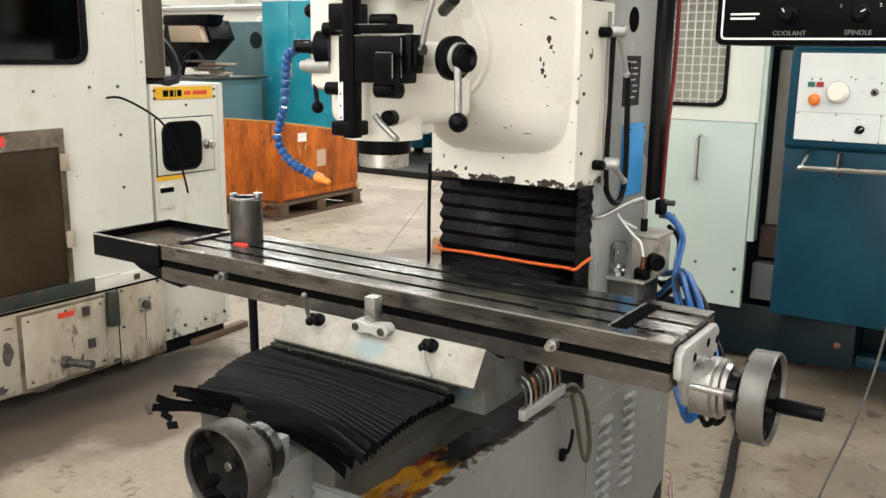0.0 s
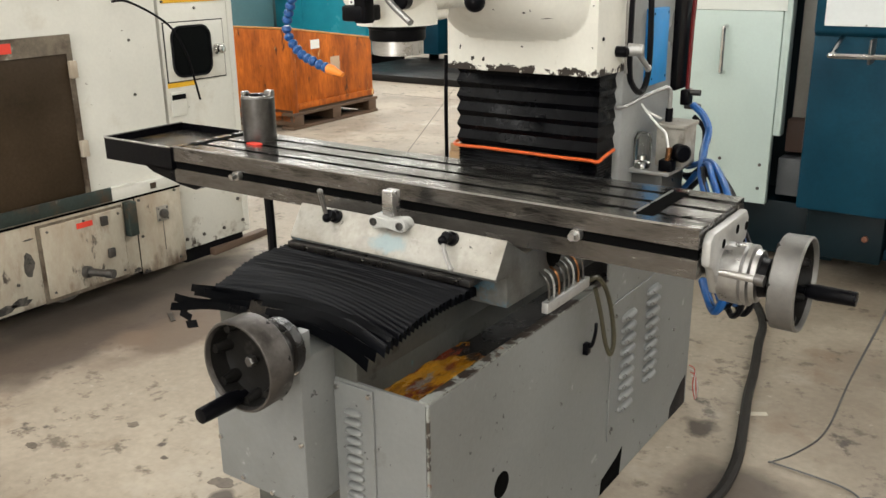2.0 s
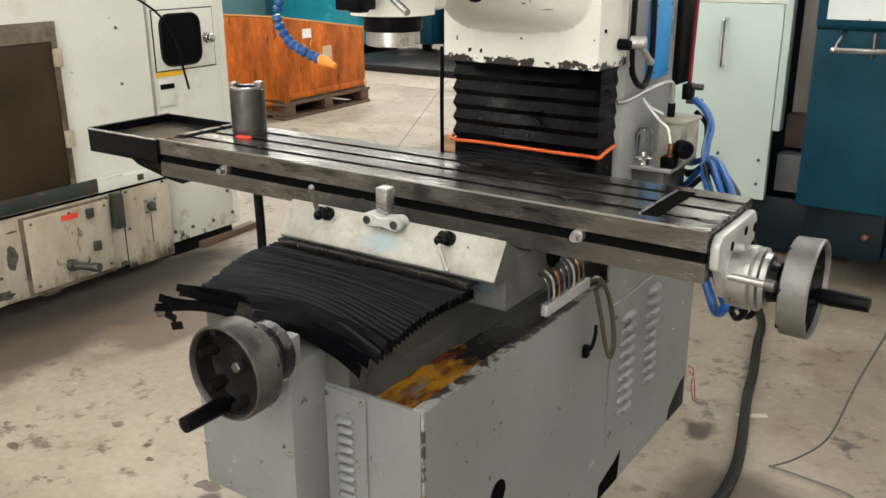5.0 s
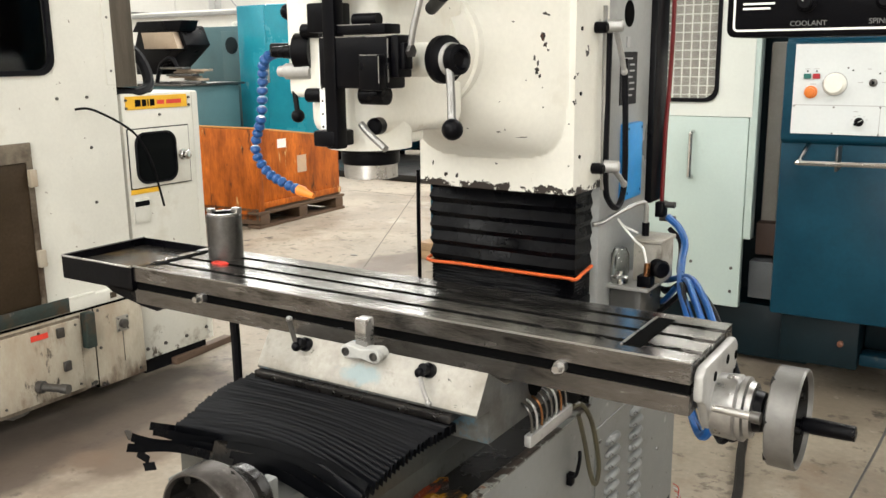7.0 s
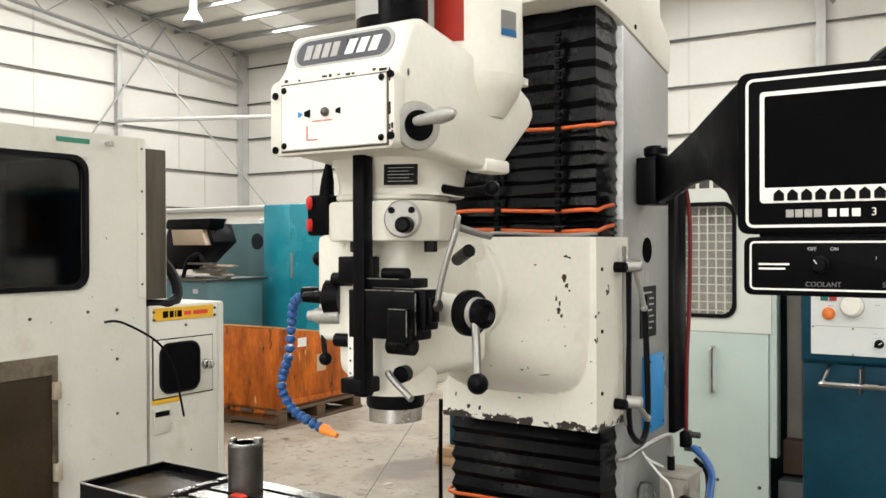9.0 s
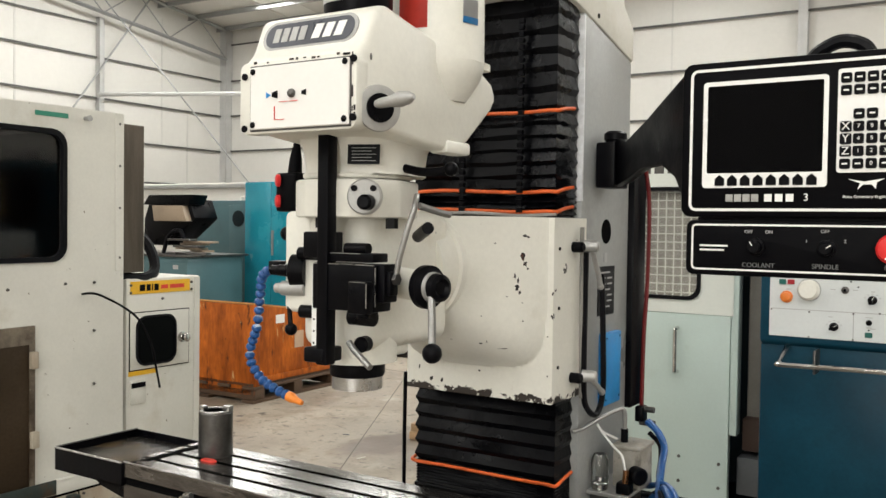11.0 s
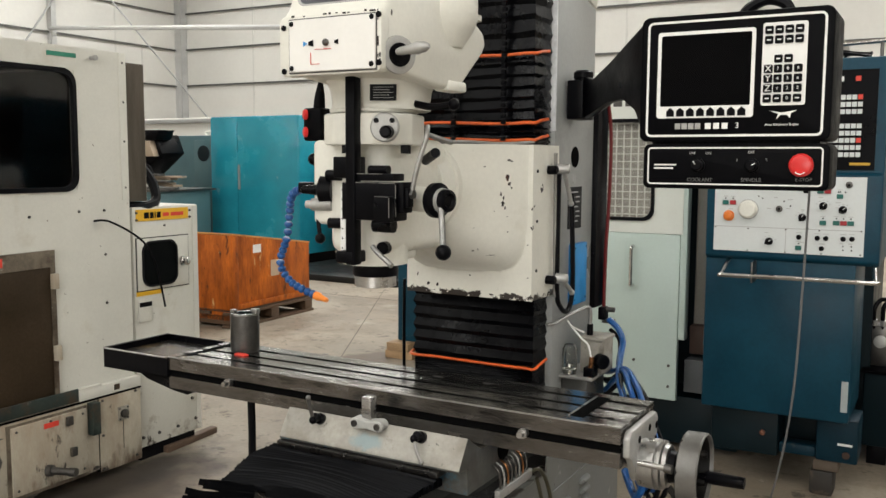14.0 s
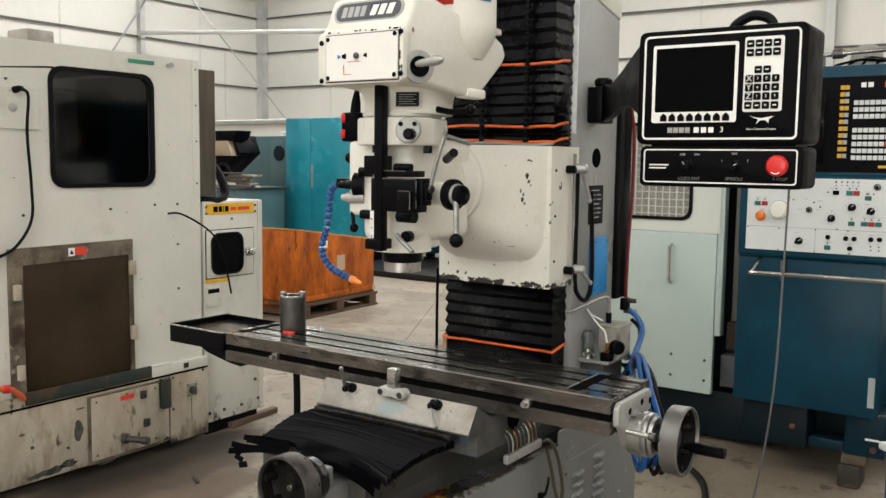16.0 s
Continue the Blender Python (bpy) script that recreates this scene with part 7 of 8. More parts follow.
FOOT = part("foot_block", box(N(), -0.365, -0.277, QY + 0.065, QY + 0.18, 0.055, 0.155, 0.012), mat("dark_foot", (0.028, 0.024, 0.02), 0.7, spots=[((0.12, 0.085, 0.06), 9, 0.5, 0.6, 6, None)]), mc)
part("foot_pad", box(N(), -0.355, -0.26, QY + 0.07, QY + 0.17, 0.155, 0.20, 0.006), mat("brown_pad", (0.10, 0.075, 0.055), 0.7), mc)
part("foot_block", box(N(), -1.3, -1.2, QY + 0.5, QY + 0.6, 0.024, 0.06, 0.01), BLACK, mc)
part("cover_plate", box(N(), -0.258, -0.234, QY - 0.003, QY, 0.42, 0.54), mat("pale_cover", (0.36, 0.40, 0.41), 0.5), cab_low)
part("rail", tube(N(), [(-0.692, QY, 0.985), (-0.70, QY - 0.045, 0.955), (-0.702, QY - 0.08, 0.935), (-0.69, QY - 0.09, 0.930), (-0.45, QY - 0.09, 0.934), (-0.168, QY - 0.09, 0.936), (-0.158, QY - 0.08, 0.943), (-0.162, QY - 0.04, 0.965), (-0.168, QY, 0.99)], 0.0085, 10), CHROME, cab, "bright hand rail")
part("rail_post", box(N(), -0.594, -0.586, QY - 0.085, QY, 0.905, 0.985, 0.002), STEEL_DARK, cab)
wp = part("white_panel", box(N(), -0.752, -0.205, QY - 0.025, QY - 0.02, 1.022, 1.318, 0.001, 1), PANEL_W, cab, "white switch panel with knobs and lamps")
PY = QY - 0.025
GREEN_B = mat("green_button", (0.01, 0.12, 0.1), 0.4)
RED_B = mat("red_button_lens", (0.33, 0.012, 0.018), 0.4)
AMBER = mat("amber_key", (0.62, 0.36, 0.03), 0.5, var=0.05)
ORANGE_B = mat("orange_button", (0.75, 0.2, 0.03), 0.4)


def dial_knob(x, z, r, material, parent, mark=True):
    k = part("knob", lathe(N(), [(0, r), (0.006, r), (0.008, r * 0.75), (0.02, r * 0.7), (0.022, r * 0.5)], (x, PY, z), (0, -1, 0), 20), material, parent)
    if mark:
        part("knob_mark", box(N(), x - r * 0.1, x + r * 0.1, PY - 0.0235, PY - 0.021, z - r * 0.1, z + r * 0.65), WHITE, k)


wk = part("wheel_knob", lathe(N(), [(0, 0.036), (0.012, 0.036), (0.014, 0.033), (0.03, 0.031), (0.034, 0.027), (0.035, 0.0)], (-0.622, PY, 1.188), (0, -1, 0), 28), CREAM, wp, "round ivory wheel knob")
part("knob_skirt", cyl(N(), (-0.622, PY, 1.188), (-0.622, PY - 0.003, 1.188), 0.039, seg=28), WHITE_GREY, wk)
dial_knob(-0.695, 1.161, 0.021, ORANGE_B, wp, False)
KNOBS = [(-0.423, 1.163), (-0.35, 1.209), (-0.282, 1.196), (-0.54, 1.066)]
LAMPS = [(-0.709, 1.213, 1), (-0.681, 1.213, 2), (-0.411, 1.264, 0), (-0.362, 1.264, 1), (-0.337, 1.264, 2), (-0.294, 1.246, 1), (-0.349, 1.145, 1), (-0.303, 1.146, 1), (-0.278, 1.146, 2), (-0.253, 1.146, 1), (-0.432, 1.046, 1)]
DOTS = [(-0.432, 1.087), (-0.366, 1.086), (-0.336, 1.086), (-0.276, 1.087), (-0.246, 1.088), (-0.35, 1.047)]
for n_, (x, z) in enumerate(KNOBS):
    k = part("knob", lathe(N(), [(0, 0.0145), (0.005, 0.0145), (0.007, 0.011), (0.012, 0.010)], (x, PY, z), (0, -1, 0), 20), BLACK, wp)
    part("knob_grip", box(N(), -0.0045, 0.0045, -0.028, -0.010, -0.0145, 0.0145, 0.002, 1, m=pose(x, PY, z, 0, 28 + 9 * n_, 0)), BLACK, k)
    part("knob_mark", box(N(), -0.001, 0.001, -0.0288, -0.0278, 0.002, 0.014, m=pose(x, PY, z, 0, 28 + 9 * n_, 0)), WHITE, k)
    for a in range(5):
        q = radians(20 + 35 * a)
        part("print_dash", box(N(), x + 0.024 * math.cos(q) - 0.003, x + 0.024 * math.cos(q) + 0.003, PY - 0.0006, PY + 0.0005, z + 0.021 * math.sin(q) - 0.001, z + 0.021 * math.sin(q) + 0.001), WHITE_GREY, wp)
for x, z in ((-0.507, 1.193), (-0.264, 1.29)):
    k = part("key_switch", lathe(N(), [(0, 0.0125), (0.006, 0.0125), (0.008, 0.009), (0.008, 0.0)], (x, PY, z), (0, -1, 0), 20), STEEL_DARK, wp)
    part("key_slot", box(N(), x - 0.004, x + 0.004, PY - 0.010, PY - 0.0078, z - 0.005, z + 0.005), BLACK, k)
for x, z, c in LAMPS:
    part("lamp_button", box(N(), x - 0.0115, x + 0.0115, PY - 0.006, PY, z - 0.0085, z + 0.0085, 0.0015, 1), (BLACK, GREEN_B, RED_B)[c], wp)
    part("lamp_dot", cyl(N(), (x, PY, z + 0.0165), (x, PY - 0.002, z + 0.0165), 0.003, seg=8), BLACK, wp)
    part("print_dash", box(N(), x - 0.009, x + 0.008, PY - 0.0006, PY + 0.0005, z + 0.023, z + 0.025), WHITE_GREY, wp)
for x, z in DOTS:
    part("push_button", lathe(N(), [(0, 0.0095), (0.004, 0.0095), (0.005, 0.0075), (0.009, 0.007)], (x, PY, z), (0, -1, 0), 16), BLACK, wp)
    part("print_dash", box(N(), x - 0.011, x + 0.011, PY - 0.0006, PY + 0.0005, z + 0.016, z + 0.018), WHITE_GREY, wp)
for k in range(5):
    part("lamp_dot", cyl(N(), (-0.412 + 0.02 * k, PY, 1.306), (-0.412 + 0.02 * k, PY - 0.003, 1.306), 0.0045, seg=10), CHROME, wp)
    part("lamp_dot", cyl(N(), (-0.412 + 0.02 * k, PY, 1.293), (-0.412 + 0.02 * k, PY - 0.002, 1.293), 0.0022, seg=8), BLACK, wp)
for x, z in ((-0.276, 1.059), (-0.247, 1.059), (-0.246, 1.045), (-0.275, 1.045), (-0.467, 1.205), (-0.49, 1.222), (-0.44, 1.265), (-0.57, 1.232), (-0.30, 1.262), (-0.276, 1.262)):
    part("lamp_dot", cyl(N(), (x, PY, z), (x, PY - 0.002, z), 0.003, seg=8), BLACK, wp)
rp = random.Random(9)
for x, z in ((-0.545, 1.192), (-0.475, 1.193), (-0.52, 1.235), (-0.47, 1.228), (-0.42, 1.19), (-0.36, 1.24), (-0.30, 1.221), (-0.55, 1.098), (-0.42, 1.066), (-0.35, 1.064), (-0.28, 1.068), (-0.25, 1.068), (-0.43, 1.279), (-0.35, 1.282), (-0.69, 1.186)):
    part("print_dash", box(N(), x - 0.008, x + 0.004 + 0.008 * rp.random(), PY - 0.0006, PY + 0.0005, z, z + 0.0025), WHITE_GREY, wp)
part("panel_seam", box(N(), -0.745, -0.212, PY - 0.0008, PY + 0.0005, 1.117, 1.1195), WHITE_GREY, wp)
part("panel_seam", box(N(), -0.4805, -0.4785, PY - 0.0008, PY + 0.0005, 1.024, 1.117), WHITE_GREY, wp)
for x, z in ((-0.745, 1.115), (-0.48, 1.114), (-0.40, 1.12), (-0.36, 1.115), (-0.62, 1.112), (-0.62, 1.026), (-0.48, 1.026), (-0.35, 1.027), (-0.215, 1.03), (-0.215, 1.118), (-0.585, 1.24)):
    part("panel_screw", cyl(N(), (x, PY, z), (x, PY - 0.0025, z), 0.0032, seg=8), STEEL_DARK, wp)
kb = part("black_panel", box(N(), -0.77, -0.185, QY - 0.006, QY, 1.345, 1.715, 0.001, 1), BLACK, cab, "black keyboard panel")
part("dark_display", box(N(), -0.74, -0.47, QY - 0.012, QY - 0.006, 1.38, 1.66, 0.004), SCREEN, kb)
for r in range(11):
    part("amber_key", box(N(), -0.418, -0.402, QY - 0.011, QY - 0.006, 1.665 - 0.0265 * r, 1.681 - 0.0265 * r), AMBER, kb)
    part("grey_key", box(N(), -0.400, -0.386, QY - 0.011, QY - 0.006, 1.665 - 0.0265 * r, 1.681 - 0.0265 * r), WHITE_GREY if r % 3 else AMBER, kb)
for r in range(9):
    for c in range(7):
        if r == 3:
            continue
        part("white_key", box(N(), -0.368 + 0.0195 * c, -0.352 + 0.0195 * c, QY - 0.011, QY - 0.006, 1.605 - 0.0265 * r, 1.622 - 0.0265 * r), RED_LABEL if (r, c) in ((6, 6), (0, 6)) else PANEL_W, kb)
for x, mt in ((-0.345, WHITE), (-0.32, WHITE), (-0.262, RED_LABEL)):
    part("top_key", box(N(), x, x + 0.018, QY - 0.011, QY - 0.006, 1.672, 1.69), mt, kb)
part("yellow_tag", box(N(), -0.27, -0.20, QY - 0.0075, QY - 0.006, 1.362, 1.372), AMBER, kb)
# fittings on the cabinet's roof
part("roof_bracket", prism(N(), [(-0.445, 1.765), (-0.425, 1.84), (-0.40, 1.862), (-0.345, 1.862), (-0.315, 1.84), (-0.30, 1.765)], "y", QY + 0.22, QY + 0.24, 0.003), GREY_PALE, cab, "pale sheet bracket")
rod = part("tie_rod", cyl(N(), (-0.60, QY + 0.155, 1.816), (-0.12, QY + 0.155, 1.836), 0.0085, seg=16), CHROME, cab, "bright tie rod")
part("rod_collar", cyl(N(), (-0.486, QY + 0.155, 1.8207), (-0.447, QY + 0.155, 1.8224), 0.019, seg=18), STEEL_DARK, rod)
part("collar_ring", cyl(N(), (-0.447, QY + 0.155, 1.8224), (-0.434, QY + 0.155, 1.823), 0.0145, seg=18), CHROME, rod)
part("rod_post", cyl(N(), (-0.52, QY + 0.155, 1.757), (-0.52, QY + 0.155, 1.82), 0.007, seg=12), STEEL_DARK, rod)
part("rod_post", cyl(N(), (-0.19, QY + 0.155, 1.757), (-0.19, QY + 0.155, 1.833), 0.007, seg=12), STEEL_DARK, rod)
for k in range(4):
    part("loose_cable", tube(N(), [(-0.47 + 0.05 * k, QY + 0.10 + 0.01 * k, 1.768), (-0.42 + 0.04 * k, QY + 0.11, 1.782 + 0.007 * (k % 3)), (-0.34 + 0.03 * k, QY + 0.09 + 0.012 * k, 1.788 - 0.006 * (k % 2)), (-0.22, QY + 0.10 + 0.01 * k, 1.77 + 0.006 * k)], 0.0055), BLACK, cab)

for ob in mc.children:
    settle(ob, *((-0.018, 0.041, -0.054) if ob.name.split(".")[0] in ("cabinet_lower", "control_cabinet", "cabinet_base", "base_frame", "base_leg", "base_plug", "foot_pad") or ob.name == FOOT.name else (-0.020, 0.044, -0.023)))

# hydraulic unit behind the control cabinet
hu = thing("hydraulic_unit", "dark teal hydraulic unit with pipes beside the cabinet", "hydraulic unit", (0.1, 4.2, 0))
part("tank", box(N(), -0.215, 0.55, 3.95, 4.45, 0.09, 0.42, 0.008), TEAL_D, hu)
part("tank_lid", box(N(), -0.225, 0.56, 3.94, 4.46, 0.42, 0.435, 0.003), BLACK_SATIN, hu)
part("foot", box(N(), -0.19, -0.11, 3.98, 4.40, 0.0, 0.09, 0.004), BLACK, hu)
part("foot", box(N(), 0.42, 0.50, 3.98, 4.40, 0.0, 0.09, 0.004), BLACK, hu)
part("motor", lathe(N(), [(0, 0.06), (0.01, 0.075), (0.24, 0.075), (0.25, 0.05)], (-0.10, 4.20, 0.515), (1, 0, 0), 24), BLACK_SATIN, hu, "black pump motor")
part("valve_body", box(N(), -0.20, -0.12, 4.05, 4.15, 0.435, 0.62, 0.006), STEEL_DARK, hu)
for k in range(5):
    part("pipe", tube(N(), [(-0.19 + 0.035 * k, 4.06, 0.60), (-0.19 + 0.038 * k, 4.04, 0.70 + 0.012 * (k % 3)), (-0.15 + 0.05 * k, 4.08, 0.735 - 0.015 * (k % 2)), (-0.08 + 0.06 * k, 4.16, 0.66), (-0.06 + 0.06 * k, 4.2, 0.56)], 0.010, 8), BLACK, hu)
    part("pipe_nut", cyl(N(), (-0.19 + 0.035 * k, 4.058, 0.62), (-0.19 + 0.0355 * k, 4.052, 0.645), 0.015, seg=6), ALU, hu)
part("gauge", lathe(N(), [(0, 0.028), (0.02, 0.028), (0.022, 0.024)], (-0.16, 4.03, 0.55), (0, -1, 0.1), 20), ALU, hu)

settle(hu, -0.03, -0.01, 0, 0.978)

# ---- low cart beside the mill ----
cart = thing("tool_cart", "blue steel tool cart with a white top and chrome tube", "cart", (0.26, 1.83, 0))
CT = pose(-0.015, 1.81, 0, 0, 0, -45)
CART_B = mat("blue_cart_paint", (0.006, 0.045, 0.11), 0.35, var=0.12, scale=4, spots=[((0.05, 0.06, 0.07), 20, 0.66, 0.7, 5, None)])
part("top", box(N(), 0.0, 0.45, 0.0, 0.55, 0.672, 0.69, 0.004), PANEL_W, cart, "white laminate top", m=CT)
part("cabinet", box(N(), 0.012, 0.438, 0.012, 0.538, 0.12, 0.671, 0.006), CART_B, cart, "blue steel body", m=CT)
for x in (0.04, 0.38):
    for y in (0.05, 0.47):
        ca = part("caster", cyl(N(), (x, y + 0.025, 0.045), (x + 0.03, y + 0.025, 0.045), 0.045, seg=20), RUBBER, cart, m=CT)
        part("caster_fork", box(N(), x - 0.006, x + 0.036, y + 0.005, y + 0.045, 0.075, 0.12, 0.004), STEEL, ca, m=CT)
tb_ = part("chrome_tube", tube(N(), [(0.20, 0.0, 0.565), (0.13, -0.03, 0.565), (0.085, -0.035, 0.55), (0.07, -0.035, 0.51), (0.07, -0.035, 0.30), (0.075, -0.03, 0.24), (0.09, 0.012, 0.22)], 0.008), CHROME, cart, "bent chrome tube", m=CT)
part("tube_sleeve", cyl(N(), (0.07, -0.035, 0.45), (0.07, -0.035, 0.525), 0.016, seg=18), CHROME, tb_, m=CT)
part("sleeve_ring", cyl(N(), (0.07, -0.035, 0.485), (0.07, -0.035, 0.492), 0.0168, seg=18), BLACK, tb_, m=CT)

# ---- wooden crate on its pallet ----
WOOD = mat("orange_plywood", (0.38, 0.082, 0.008), 0.5, var=0.45, scale=6, bump=0.08, bscale=50, stretch=(1, 1, 0.3), hue=(0.45, 0.115, 0.012), spots=[((0.15, 0.033, 0.008), 6, 0.50, 0.68, 9, None), ((0.06, 0.02, 0.010), 9, 0.59, 0.66, 9, None), ((0.62, 0.40, 0.18), 11, 0.63, 0.68, 7, None), ((0.03, 0.012, 0.008), 22, 0.66, 0.69, 5, None)], spec=0.2)
WOOD_D = mat("dark_pallet_wood", (0.085, 0.048, 0.026), 0.7, var=0.3, scale=8, stretch=(1, 0.5, 3))
CR = pose(-4.74, 4.87, 0, 0, 0, 2) @ Matrix.Scale(1.1, 4)
crate = thing("wooden_crate", "orange-brown plywood crate standing on a pallet", "crate", (-4.74, 4.87, 0.126))
ZA, ZB = 0.665, 0.54  # the lid falls towards the rear
CS = [(0.0, 0.13), (0.90, 0.13), (0.90, ZB), (0.0, ZA)]
part("side_panel", prism(N(), CS, "x", -0.02, 0.0, 0.003), WOOD, crate, m=CR)
part("front_panel", box(N(), -0.95, -0.021, 0.0, 0.02, 0.05, ZA - 0.004, 0.003), WOOD, crate, m=CR)
part("lid", prism(N(), [(-0.004, ZA), (0.905, ZB), (0.905, ZB + 0.012), (-0.004, ZA + 0.012)], "x", -0.965, 0.004, 0.002), mat("pale_worn_plywood", (0.50, 0.24, 0.07), 0.6, var=0.3, scale=6, spots=[((0.2, 0.07, 0.02), 6, 0.55, 0.7, 8, None)]), crate, "pale worn lid", m=CR)
part("back_panel", box(N(), -0.95, -0.021, 0.88, 0.90, 0.13, ZB), WOOD, crate, m=CR)
part("far_panel", prism(N(), CS, "x", -0.97, -0.95), WOOD, crate, m=CR)
part("corner_batten", box(N(), 0.001, 0.012, 0.0, 0.05, 0.05, ZA - 0.01, 0.002), WOOD, crate, m=CR)
part("bottom_batten", box(N(), 0.001, 0.012, 0.05, 0.90, 0.13, 0.17, 0.002), WOOD, crate, m=CR)
part("floor_board", box(N(), -0.97, 0.0, 0.0, 0.90, 0.113, 0.13), WOOD_D, crate, m=CR)
part("paper_label", box(N(), 0.0005, 0.002, 0.22, 0.31, 0.52, 0.58), WHITE, crate, "white paper label", m=CR)
part("paper_label", box(N(), 0.0005, 0.002, 0.42, 0.52, 0.33, 0.45), mat("faded_label", (0.5, 0.36, 0.25), 0.6), crate, "faded stuck label", m=CR)
pal = thing("pallet", "dirty wooden pallet under the crate", "pallet", (-4.74, 4.87, 0))
for y in (0.0, 0.40, 0.82):
    part("bearer", box(N(), -1.0, 0.02, y, y + 0.09, 0.022, 0.092, 0.003), WOOD_D, pal, m=CR)
for k in range(5):
    part("top_board", box(N(), -1.0 + 0.23 * k, -0.86 + 0.22 * k, -0.02, 0.93, 0.092, 0.112, 0.002), WOOD_D, pal, m=CR)
for x in (-1.0, -0.5, -0.09):
    part("bottom_board", box(N(), x, x + 0.11, -0.02, 0.93, 0.0, 0.02, 0.002), WOOD_D, pal, m=CR)

# ---- machines along the far side ----
tc_ = thing("tall_cabinet", "bright teal sheet steel cabinet behind the crate", "cabinet", (-6.0, 6.9, 0))
part("body", box(N(), -6.60, -5.45, 6.6, 7.3, 0.12, 1.485, 0.01), TEAL_L, tc_)
part("door", box(N(), -6.595, -6.24, 6.592, 6.6, 0.16, 1.475, 0.003), TEAL_L, tc_)
part("door", box(N(), -6.235, -5.46, 6.592, 6.6, 0.16, 1.475, 0.003), TEAL_L, tc_)
part("latch", box(N(), -6.22, -6.20, 6.575, 6.592, 0.75, 1.0, 0.003), ALU, tc_)
part("plinth", box(N(), -6.55, -5.5, 6.64, 7.25, 0.0, 0.12), BLACK, tc_)
oc = thing("electrical_cabinet", "grey-teal electrical cabinet with a round fan grille", "cabinet", (-6.9, 7.0, 0))
part("body", box(N(), -7.55, -6.66, 6.75, 7.4, 0.08, 1.27, 0.01), TEAL_G, oc)
part("door", box(N(), -6.98, -6.68, 6.742, 6.75, 0.3, 1.22, 0.003), TEAL_G, oc)
part("fan_grille", lathe(N(), [(0, 0.085), (0.006, 0.085), (0.008, 0.07)], (-6.84, 6.742, 1.08), (0, -1, 0), 24), TEAL_D, oc)
part("lifting_eye", tube(N(), [(-6.95, 6.9, 1.27), (-6.95, 6.9, 1.31), (-6.75, 6.9, 1.31), (-6.75, 6.9, 1.27)], 0.012), CREAM, oc)
part("plinth", box(N(), -7.5, -6.7, 6.8, 7.35, 0.0, 0.08), BLACK, oc)
old = thing("old_lathe", "old teal lathe with an open chip chute", "lathe", (-7.1, 6.0, 0))
part("body", box(N(), -7.9, -6.43, 5.7, 6.4, 0.08, 0.755, 0.01), TEAL_G, old)
part("top_tray", box(N(), -7.9, -6.40, 5.66, 6.45, 0.755, 0.775, 0.003), STEEL_DARK, old)
part("front_lip", box(N(), -7.2, -6.43, 5.692, 5.7, 0.12, 0.70, 0.003), TEAL_G, old)
part("white_tag", box(N(), -6.62, -6.55, 5.69, 5.692, 0.64, 0.68), WHITE_GREY, old)
part("skid", box(N(), -7.8, -6.5, 5.75, 6.35, 0.0, 0.08), BLACK, old)
CHUTE = mat("bare_bent_sheet", (0.34, 0.27, 0.2), 0.45, 0.3, var=0.2, scale=3)
part("chute", prism(N(), [(-7.35, 0.85), (-7.0, 0.85), (-6.62, 1.12), (-6.70, 1.30), (-7.25, 1.33), (-7.35, 1.1)], "y", 5.95, 6.25, 0.01), BLACK, old, "black chip chute")
part("chute_mouth", prism(N(), [(-7.12, 1.09), (-6.66, 1.09), (-6.72, 1.24), (-7.15, 1.24)], "y", 5.88, 5.96, 0.004), CHUTE, old)
part("chute_cap", prism(N(), [(-7.30, 1.25), (-6.65, 1.25), (-6.60, 1.345), (-7.22, 1.345)], "y", 5.9, 6.1, 0.004), BLACK, old)
rs = random.Random(2)
for k in range(7):
    a = 40 * rs.random() - 20
    bm = N()
    box(bm, -0.16, 0.16, -0.05, 0.05, 0, 0.02, 0.003)
    sc_ = part("scrap_strip", bm, CHUTE if k % 3 else STEEL_DARK, None)
    sc_.matrix_basis = pose(-8.32 + 0.27 * rs.random(), 7.25 + 0.24 * rs.random(), 0.955 + 0.026 * k, 0, 0, a) @ Matrix.Scale(1.23, 4)
    tagged(sc_, "bent strip of scrap steel piled on the lathe tray", "scrap strip", "scrap strips")
part("chute_hose", tube(N(), [(-7.0, 5.9, 0.78), (-6.9, 5.88, 0.95), (-6.75, 5.88, 1.0), (-6.7, 5.9, 0.9)], 0.02), RUBBER, old)
dk = thing("far_machine", "dark teal machine in the shade on low feet", "machine", (-4.7, 7.6, 0))
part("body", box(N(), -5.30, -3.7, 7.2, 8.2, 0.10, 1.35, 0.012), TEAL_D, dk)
# made-up slab: shadow and oil on the floor drawn as a black sheet
part("drip_tray", box(N(), -5.35, -3.9, 5.9, 7.19, 0.0, 0.055, 0.004), mat("shaded_oily_floor", (0.012, 0.011, 0.010), 0.45, var=0.4, scale=4, spec=0.2), dk, "low black slab for the shadow and oil on the floor")
part("front_box", box(N(), -5.30, -4.9, 6.95, 7.2, 0.12, 0.85, 0.01), TEAL, dk)
part("side_box", box(N(), -4.62, -3.9, 7.0, 7.2, 0.25, 1.1, 0.01), mat("slate_panel", (0.05, 0.065, 0.085), 0.45), dk)
for x in (-5.2, -4.5, -3.8):
    part("foot", cyl(N(), (x, 7.3, 0), (x, 7.3, 0.1), 0.05), BLACK, dk)
bmt = thing("white_machine", "long pale machine far off along the gable wall", "machine", (-10, 9.6, 0))
part("body", box(N(), -12.5, -7.9, 9.2, 10.2, 0.05, 1.43, 0.02), SHEET, bmt)
